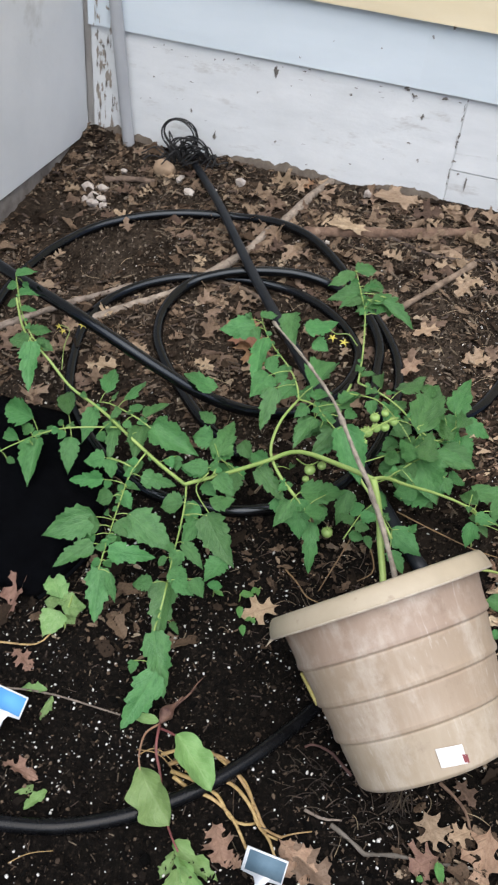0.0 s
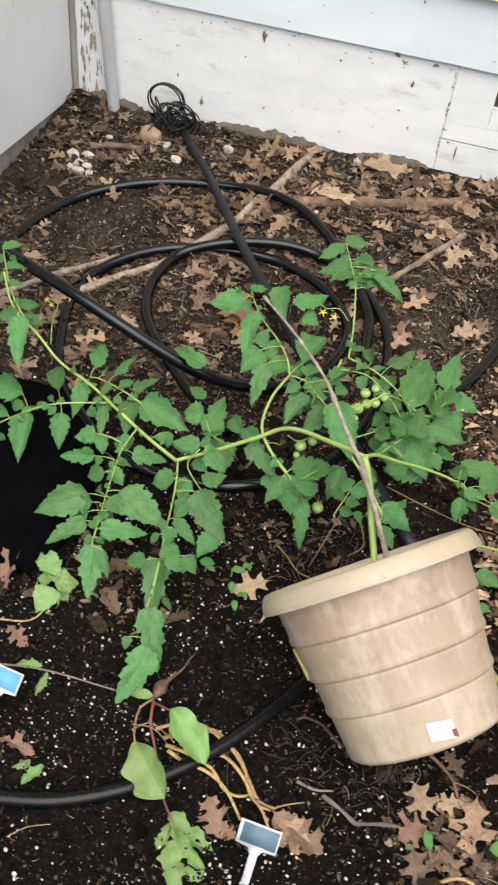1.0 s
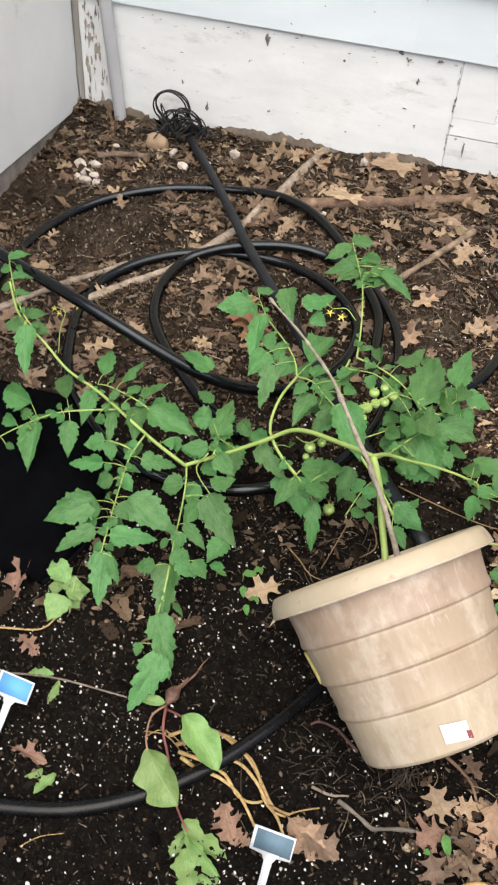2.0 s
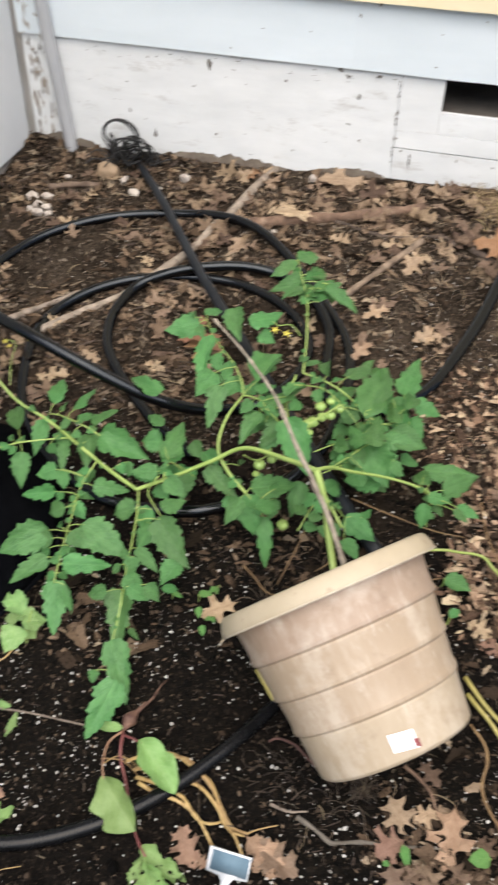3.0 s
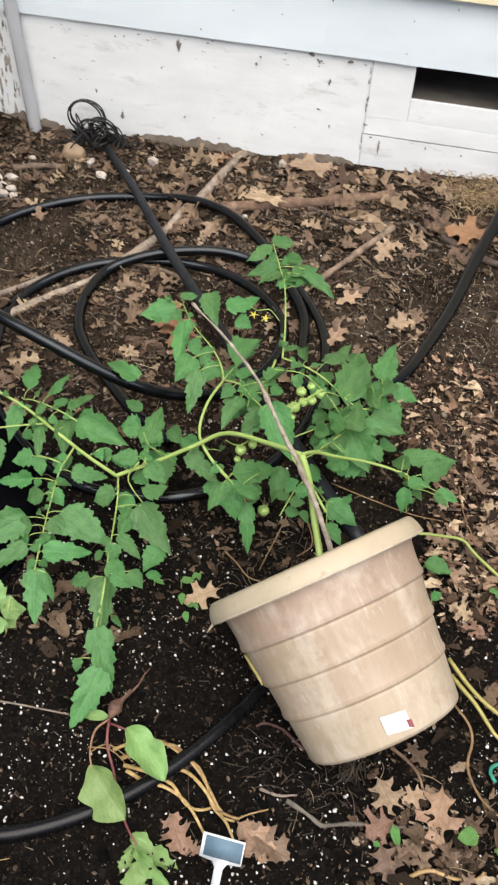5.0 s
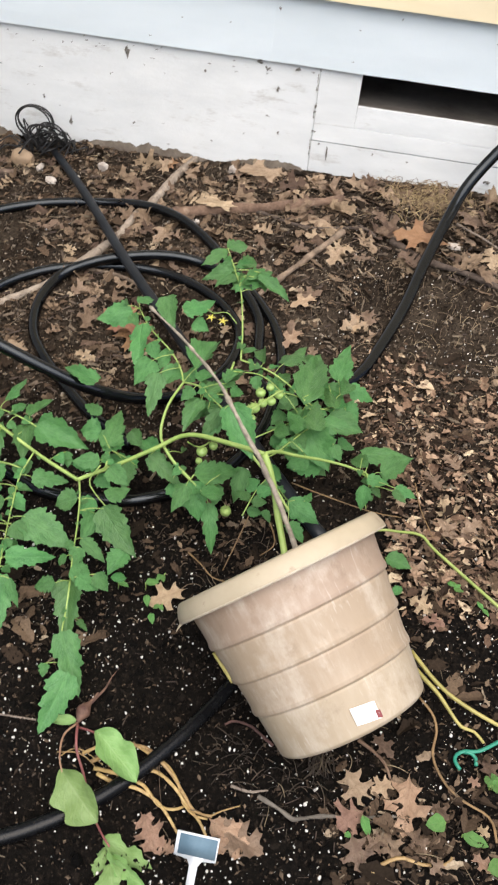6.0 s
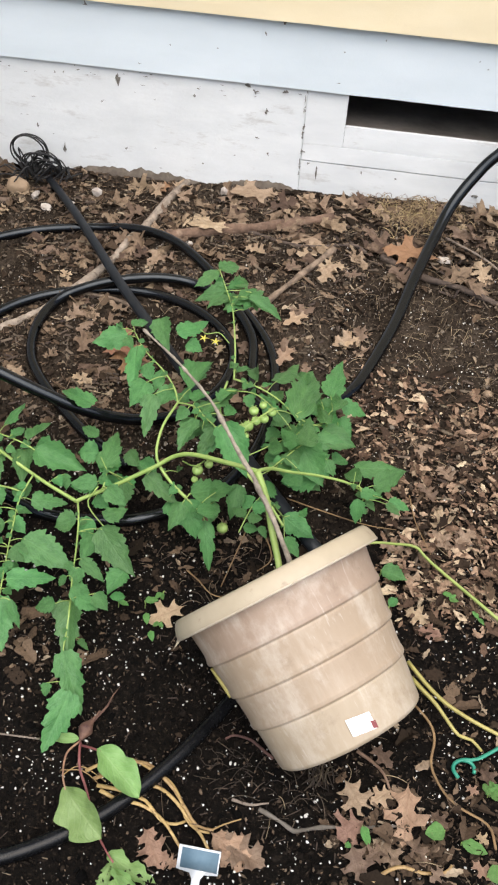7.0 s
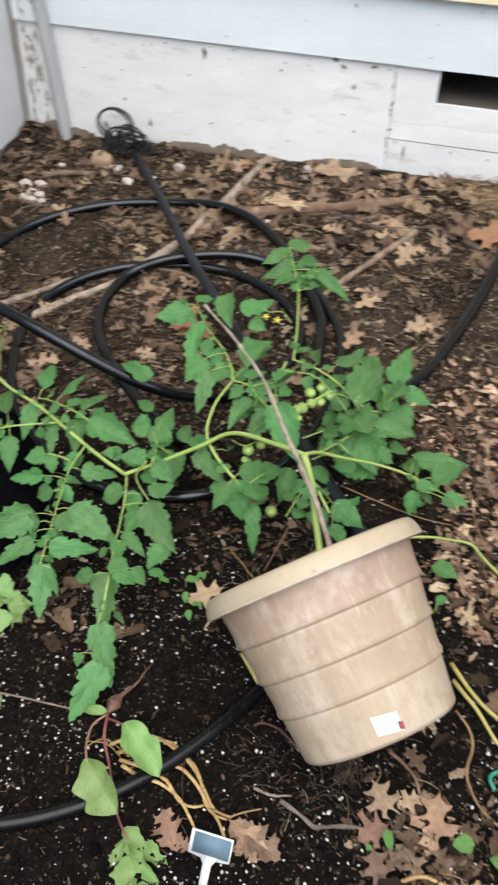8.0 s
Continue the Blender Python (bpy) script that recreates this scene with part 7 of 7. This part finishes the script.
for x, y, length, turn, w in ((-0.331, 1.780, 0.12, 160, 0.07), (-0.438, 1.900, 0.08, 80, 0.045), (-0.060, 1.493, 0.075, 20, 0.05), (-0.075, 1.371, 0.075, 100, 0.045),
                              (0.045, 1.415, 0.075, 200, 0.055), (-0.852, 1.432, 0.045, 60, 0.03), (-0.635, 1.606, 0.11, 20, 0.06),
                              (-0.012, 0.452, 0.085, 340, 0.055), (0.262, 1.858, 0.075, 150, 0.05), (-0.372, 1.299, 0.11, 330, 0.08), (-0.64, 1.10, 0.09, 40, 0.06), (-0.70, 1.05, 0.08, 120, 0.06)):
    a = radians(turn)
    z = ground_z(x, y)
    d = Vector((math.cos(a), math.sin(a), 0)) * length * 0.44
    lean = Vector((lr.uniform(-0.3, 0.3), lr.uniform(-0.4, 0.1), 1))
    p, q = Vector((x, y, 0)) - d, Vector((x, y, 0)) + d
    p.z, q.z = ground_z(p.x, p.y) + 0.007, ground_z(q.x, q.y) + 0.009
    ob = share("oak_leaf", lr.choice(ORANGE_OAKS if (x, y) in ((-0.372, 1.299), (-0.438, 1.900)) else OAKS), leaf_pose(p, q, w * 1.1, lr.uniform(-0.2, 0.2), lean))
    tagged(ob, "dry curled brown oak leaf fallen on the ground", "oak leaf", "fallen oak leaves")


for b, t, w, k in (((0.220, 1.683, 0.183), (0.093, 1.711, 0.178), 0.105, 1), ((-0.319, 1.279, 0.105), (-0.440, 1.344, 0.117), 0.090, 1)):
    ob = share("oak_leaf", ORANGE_OAKS[k], leaf_pose(b, t, w, 0.1, Vector((0, -0.5, 1))))
    tagged(ob, "large orange-brown oak leaf lying on top of litter", "oak leaf", "fallen oak leaves")

ob = share("oak_leaf", FLAT_OAKS[2], leaf_pose((-0.149, 0.785, 0.039), (-0.198, 0.749, 0.030), 0.055, 0.1, Vector((0.1, -0.4, 1))))
tagged(ob, "pale tan oak leaf on soil by the pot rim", "oak leaf", "fallen oak leaves")

# ---- litter, crumbs, perlite: too many to count ----
class Heap:
    """Gathers small pieces into one mesh."""

    def __init__(self):
        self.verts, self.faces = [], []

    def add(self, verts, faces):
        n = len(self.verts)
        self.verts += verts
        self.faces += [tuple(n + i for i in f) for f in faces]

    def finish(self, name, material, label, category, smooth=True):
        data = bpy.data.meshes.new(name)
        data.from_pydata(self.verts, [], self.faces)
        data.polygons.foreach_set("use_smooth", [smooth] * len(self.faces))
        data.materials.append(material)
        return tagged(new(name, data), label, category, kind="stuff")


gr = random.Random(23)


def litter_amount(x, y):
    """How thickly dead leaves lie: on the bank and to the side of the pot, hardly on the fresh soil."""
    bank = min(1.0, max(0.0, (y - 1.02) / 0.15))
    bare = 1.1 * math.exp(-(((x - 0.20) / 0.20) ** 2 + ((y - 1.47) / 0.16) ** 2)) + math.exp(-(((x + 0.76) / 0.15) ** 2 + ((y - 1.52) / 0.11) ** 2)) + 0.5 * math.exp(-(((x + 0.3) / 0.2) ** 2 + ((y - 1.36) / 0.1) ** 2))
    side = min(1.0, max(0.0, (x - 0.13) / 0.08)) * min(1.0, max(0.0, (y - 0.80 - 0.06 * (x - 0.15)) / 0.06))
    patch = 0.55 + 0.9 * noise.noise(Vector((x * 6, y * 6, 9)))
    under = 0.22 * math.exp(-(((x + 0.12) / 0.16) ** 2 + ((y - 0.87) / 0.09) ** 2)) + 0.55 * math.exp(-(((x + 0.38) / 0.09) ** 2 + ((y - 0.70) / 0.06) ** 2))
    return max((0.004 if y < 0.8 else 0.010) + under + (0.17 if x > 0.09 and y < 0.8 else 0.0) + 0.8 * math.exp(-(((x - 0.20) / 0.08) ** 2 + ((y - 0.50) / 0.06) ** 2)), max(bank * (1 - min(1, 0.97 * bare)) ** 2 * max(0.1, patch), 1.6 * side * (1 if y < 1.25 else 0) * max(0.35, patch)))


def scrap(heap, x, y, z, length, width, lobed):
    """A torn, curled bit of dead leaf."""
    a, tilt, roll = gr.uniform(0, 6.28), gr.gauss(0, 0.25), gr.gauss(0, 0.35)
    turn = Euler((roll, tilt, a)).to_matrix()
    curl, n = gr.uniform(-0.5, 0.9), 7 if lobed else 4
    verts, faces = [], []
    ph = gr.uniform(0, 3)
    for k in range(n + 1):
        s = k / n
        w = width * 0.5 * (math.sin(math.pi * (0.06 + 0.9 * s)) ** 0.7) * (0.45 + 0.55 * abs(math.sin(2.4 * math.pi * s + ph)) if lobed else gr.uniform(0.6, 1.0))
        for u in (-1, 0, 1):
            p = turn @ Vector(((s - 0.5) * length, u * w, curl * (w * abs(u)) - 0.4 * curl * length * (s - 0.5) ** 2 + gr.uniform(-0.001, 0.001)))
            verts.append((x + p.x, y + p.y, z + p.z))
    for k in range(n):
        for u in range(2):
            faces.append((3 * k + u, 3 * k + 3 + u, 3 * k + 4 + u, 3 * k + 1 + u))
    heap.add(verts, faces)


heap = Heap()
made = 0
while made < 17000:
    x, y = gr.uniform(-1.03, 0.62), gr.uniform(0.2, 1.94)
    if gr.random() > litter_amount(x, y):
        continue
    pick = gr.random()
    length = gr.uniform(0.028, 0.052) if pick < 0.045 else gr.uniform(0.011, 0.026) if pick < 0.30 else gr.uniform(0.0035, 0.011)
    scrap(heap, x, y, ground_z(x, y) + 0.003 + gr.uniform(0, 0.006), length, length * gr.uniform(0.35, 0.75), length > 0.02)
    made += 1
heap.finish("leaf_litter", LITTER, "brown crumbled oak leaf litter over the bank", "leaf litter", False)

heap = Heap()
for _ in range(5200):
    x, y = gr.uniform(0.0, 0.62), gr.uniform(0.78, 1.42)
    if gr.random() > min(1, max(0, (x - (0.11 if y < 1.12 else 0.03)) / 0.06)) * min(1, max(0, (y - 0.79) / 0.06)) * min(1, max(0, (1.40 - y - 0.5 * max(0, x - 0.16)) / 0.10)):
        continue
    pick = gr.random()
    length = gr.uniform(0.022, 0.040) if pick < 0.06 else gr.uniform(0.009, 0.021) if pick < 0.45 else gr.uniform(0.004, 0.010)
    scrap(heap, x, y, ground_z(x, y) + 0.005 + gr.uniform(0, 0.010), length, length * gr.uniform(0.35, 0.7), length > 0.018)
heap.finish("leaf_chips", LITTER_PALE, "pale tan broken leaf chips beside the pot", "leaf chips", False)

heap = Heap()
for _ in range(11000):
    x, y = gr.uniform(-1.03, 0.62), gr.uniform(0.2, 1.94)
    if gr.random() > (0.26 if y < 0.9 else 0.03) + litter_amount(x, y):
        continue
    a, l, w = gr.uniform(0, 6.28), gr.uniform(0.006, 0.028), gr.uniform(0.0008, 0.003)
    if y < 0.9:
        l, w = gr.uniform(0.003, 0.014), gr.uniform(0.0003, 0.0010)
    dx, dy, z = math.cos(a), math.sin(a), ground_z(x, y) + gr.uniform(0.002, 0.009)
    t = gr.gauss(0, 0.25) * l
    pts = []
    for s in (-0.5, 0.5):
        for u, h in ((-1, 0), (1, 0), (0, 1.2)):
            pts.append((x + dx * l * s - dy * w * u, y + dy * l * s + dx * w * u, z + t * s + h * w))
    heap.add(pts, [(0, 2, 1), (3, 4, 5), (0, 1, 4, 3), (1, 2, 5, 4), (2, 0, 3, 5)])
heap.finish("bark_bits", CHIPS, "fine bark slivers and root bits in the litter", "bark bits", False)

ICO = bmesh.new()
bmesh.ops.create_icosphere(ICO, subdivisions=1, radius=1.0)
ICO_V, ICO_F = [v.co.copy() for v in ICO.verts], [tuple(v.index for v in f.verts) for f in ICO.faces]
ICO.free()


def grain(heap, x, y, z, r, rough=0.4):
    turn = Euler((gr.uniform(0, 6), gr.uniform(0, 6), gr.uniform(0, 6))).to_matrix()
    sx, sy, sz = gr.uniform(0.7, 1.3), gr.uniform(0.7, 1.3), gr.uniform(0.55, 1.0)
    verts = []
    for v in ICO_V:
        p = turn @ Vector((v.x * sx, v.y * sy, v.z * sz)) * r * (1 + gr.uniform(-rough, rough))
        verts.append((x + p.x, y + p.y, z + p.z))
    heap.add(verts, ICO_F)


OCTA_V = [Vector(v) for v in ((1, 0, 0), (-1, 0, 0), (0, 1, 0), (0, -1, 0), (0, 0, 1), (0, 0, -1))]
OCTA_F = [(0, 2, 4), (2, 1, 4), (1, 3, 4), (3, 0, 4), (2, 0, 5), (1, 2, 5), (3, 1, 5), (0, 3, 5)]


def speck(heap, x, y, z, r):
    """A splinter of soil, longer than wide."""
    turn = Euler((gr.uniform(0, 6), gr.uniform(0, 6), gr.uniform(0, 6))).to_matrix()
    long = gr.uniform(1.0, 3.2)
    verts = []
    for v in OCTA_V:
        p = turn @ Vector((v.x * long, v.y, v.z * 0.7)) * r * gr.uniform(0.7, 1.3)
        verts.append((x + p.x, y + p.y, z + p.z))
    heap.add(verts, OCTA_F)


heap = Heap()
for _ in range(1500):
    x, y = gr.uniform(-0.75, 0.5), gr.uniform(0.25, 1.05)
    r = 0.003 + 0.006 * gr.random() ** 2
    grain(heap, x, y, ground_z(x, y) - 0.0005, r, 0.5)
heap.finish("soil_clods", CLOD, "damp clods of black potting soil", "soil clods", False)

heap, earth = Heap(), Heap()
for _ in range(15000):
    x, y = gr.uniform(-1.0, 0.60), gr.uniform(0.2, 1.93)
    edge = 1.06 + 0.2 * noise.noise(Vector((x * 4, y * 4, 2)))
    r = (0.0008 if y < edge else 0.0010) + (0.0030 if y < edge else 0.0042) * gr.random() ** 3.2
    grain(heap if y < edge else earth, x, y, ground_z(x, y) + r * 0.5 + 0.003, r)
for _ in range(60000):
    x, y = gr.uniform(-0.85, 0.50), gr.uniform(0.25, 1.93)
    edge = 1.06 + 0.2 * noise.noise(Vector((x * 4, y * 4, 2)))
    r = 0.0006 + 0.0018 * gr.random() ** 2
    speck(heap if y < edge else earth, x, y, ground_z(x, y) + 0.004 + gr.uniform(-0.001, 0.002), r)
heap.finish("soil_crumbs", CRUMB, "crumbs of black potting soil", "soil crumbs", False)
earth.finish("earth_crumbs", EARTH_CRUMB, "crumbs of dry brown earth", "earth crumbs", False)

heap = Heap()
for _ in range(17000):
    x, y = gr.uniform(-0.75, 0.45), gr.uniform(0.2, 1.75)
    if gr.random() > (0.62 if y < 0.86 else 0.45 if x > -0.03 and 1.25 < y < 1.68 else 0.14 if y > 1.2 else 0.25) * (0.45 + 1.1 * max(0, noise.noise(Vector((x * 9, y * 9, 4))) + 0.35)):
        continue
    r = 0.0006 + (0.0020 if y < 1.1 else 0.0013) * gr.random() ** 3.5
    grain(heap, x, y, ground_z(x, y) + 0.003 + r * 0.5, r, 0.3)
heap.finish("perlite", PERLITE, "white perlite grains scattered through potting soil", "perlite")

heap = Heap()
for count in range(2400):
    x, y = (gr.uniform(-1.0, 0.6), gr.uniform(0.25, 1.93)) if count < 2000 else (gr.gauss(0.2, 0.16), gr.gauss(1.5, 0.13))
    if gr.random() > (0.9 if count >= 2000 and 1.2 < y < 1.9 else 0.35 if y > 1.1 else 0.03) + 0.5 * litter_amount(x, y):
        continue
    a, l = gr.uniform(0, 6.28), 0.008 + 0.05 * gr.random() ** 2
    bend, w = gr.gauss(0, 0.45), gr.uniform(0.0002, 0.0006)
    verts, faces = [], []
    for k in range(6):
        s = k / 5
        b = a + bend * (s - 0.5)
        px, py = x + l * (s - 0.5) * math.cos(b), y + l * (s - 0.5) * math.sin(b)
        z = ground_z(px, py) + 0.006 + 0.006 * math.sin(math.pi * s)
        for u, h in ((-1, 0), (1, 0), (0, 1.5)):
            verts.append((px - math.sin(b) * w * u, py + math.cos(b) * w * u, z + h * w))
    for k in range(5):
        for j in range(3):
            faces.append((3 * k + j, 3 * k + (j + 1) % 3, 3 * k + 3 + (j + 1) % 3, 3 * k + 3 + j))
    heap.add(verts, faces)
heap.finish("dry_fibres", FIBRE, "thin dry grass and root fibres on the ground", "dry fibres")

heap = Heap()
for _ in range(420):
    x, y = gr.gauss(0.165, 0.05), min(1.935, gr.gauss(1.885, 0.035))
    a, l = gr.uniform(0, 6.28), gr.uniform(0.02, 0.06)
    bend, w = gr.gauss(0, 1.2), gr.uniform(0.0004, 0.0009)
    lift = gr.uniform(0.0, 0.022)
    verts, faces = [], []
    for k in range(6):
        q = k / 5
        b = a + bend * (q - 0.5)
        px, py = x + l * (q - 0.5) * math.cos(b), min(1.944, y + l * (q - 0.5) * math.sin(b))
        z = ground_z(px, py) + 0.003 + lift * math.sin(math.pi * q)
        for u, h in ((-1, 0), (1, 0), (0, 1.5)):
            verts.append((px - math.sin(b) * w * u, py + math.cos(b) * w * u, z + h * w))
    for k in range(5):
        for j in range(3):
            faces.append((3 * k + j, 3 * k + (j + 1) % 3, 3 * k + 3 + (j + 1) % 3, 3 * k + 3 + j))
    heap.add(verts, faces)
heap.finish("dry_grass", DRY_GRASS, "matted tuft of dry grass at the wall foot", "dry grass")

heap = Heap()
for _ in range(60):
    if gr.random() < 0.35:
        x, y = gr.gauss(0.05, 0.05), gr.gauss(0.555, 0.022)
    else:
        x, y = gr.gauss(-0.10, 0.09), gr.gauss(0.86, 0.06)
    a, l = gr.uniform(0, 6.28), gr.uniform(0.012, 0.04)
    bend, w = gr.gauss(0, 0.9), gr.uniform(0.0003, 0.0007)
    verts, faces = [], []
    px, py = x, y
    for k in range(8):
        b = a + bend * (k / 7 - 0.5)
        px, py = px + l / 7 * math.cos(b), py + l / 7 * math.sin(b)
        z = ground_z(px, py) + 0.005 + 0.006 * math.sin(math.pi * k / 7)
        for u, h in ((-1, 0), (1, 0), (0, 1.5)):
            verts.append((px - math.sin(b) * w * u, py + math.cos(b) * w * u, z + h * w))
    for k in range(7):
        for j in range(3):
            faces.append((3 * k + j, 3 * k + (j + 1) % 3, 3 * k + 3 + (j + 1) % 3, 3 * k + 3 + j))
    heap.add(verts, faces)
heap.finish("fine_roots", CHIPS, "curled brown root hairs in the potting soil", "roots")

heap = Heap()
for k in range(85):
    if k < 50:
        x, y, a = gr.gauss(-0.005, 0.055), gr.gauss(0.550, 0.030), gr.gauss(0.1, 0.8)
        l, w, lift = 0.010 + 0.04 * gr.random() ** 1.6, gr.uniform(0.0003, 0.0007), gr.uniform(0.0, 0.006)
    else:
        x, y, a = gr.gauss(0.074, 0.007), gr.gauss(0.574, 0.010), gr.gauss(1.6, 0.35)
        l, w, lift = gr.uniform(0.02, 0.045), gr.uniform(0.0004, 0.0011), gr.uniform(0.0, 0.012)
    bend = gr.gauss(0, 0.9)
    verts, faces = [], []
    for j in range(6):
        q = j / 5
        b = a + bend * (q - 0.5)
        px, py = x + l * (q - 0.5) * math.cos(b), y + l * (q - 0.5) * math.sin(b)
        z = ground_z(px, py) + 0.005 + lift * math.sin(math.pi * q)
        for u, h in ((-1, 0), (1, 0), (0, 1.5)):
            verts.append((px - math.sin(b) * w * u, py + math.cos(b) * w * u, z + h * w))
    for j in range(5):
        for i in range(3):
            faces.append((3 * j + i, 3 * j + (i + 1) % 3, 3 * j + 3 + (i + 1) % 3, 3 * j + 3 + i))
    heap.add(verts, faces)
heap.finish("matted_roots", ROOT_MAT, "dark matted dead roots on soil before the pot", "dead roots")
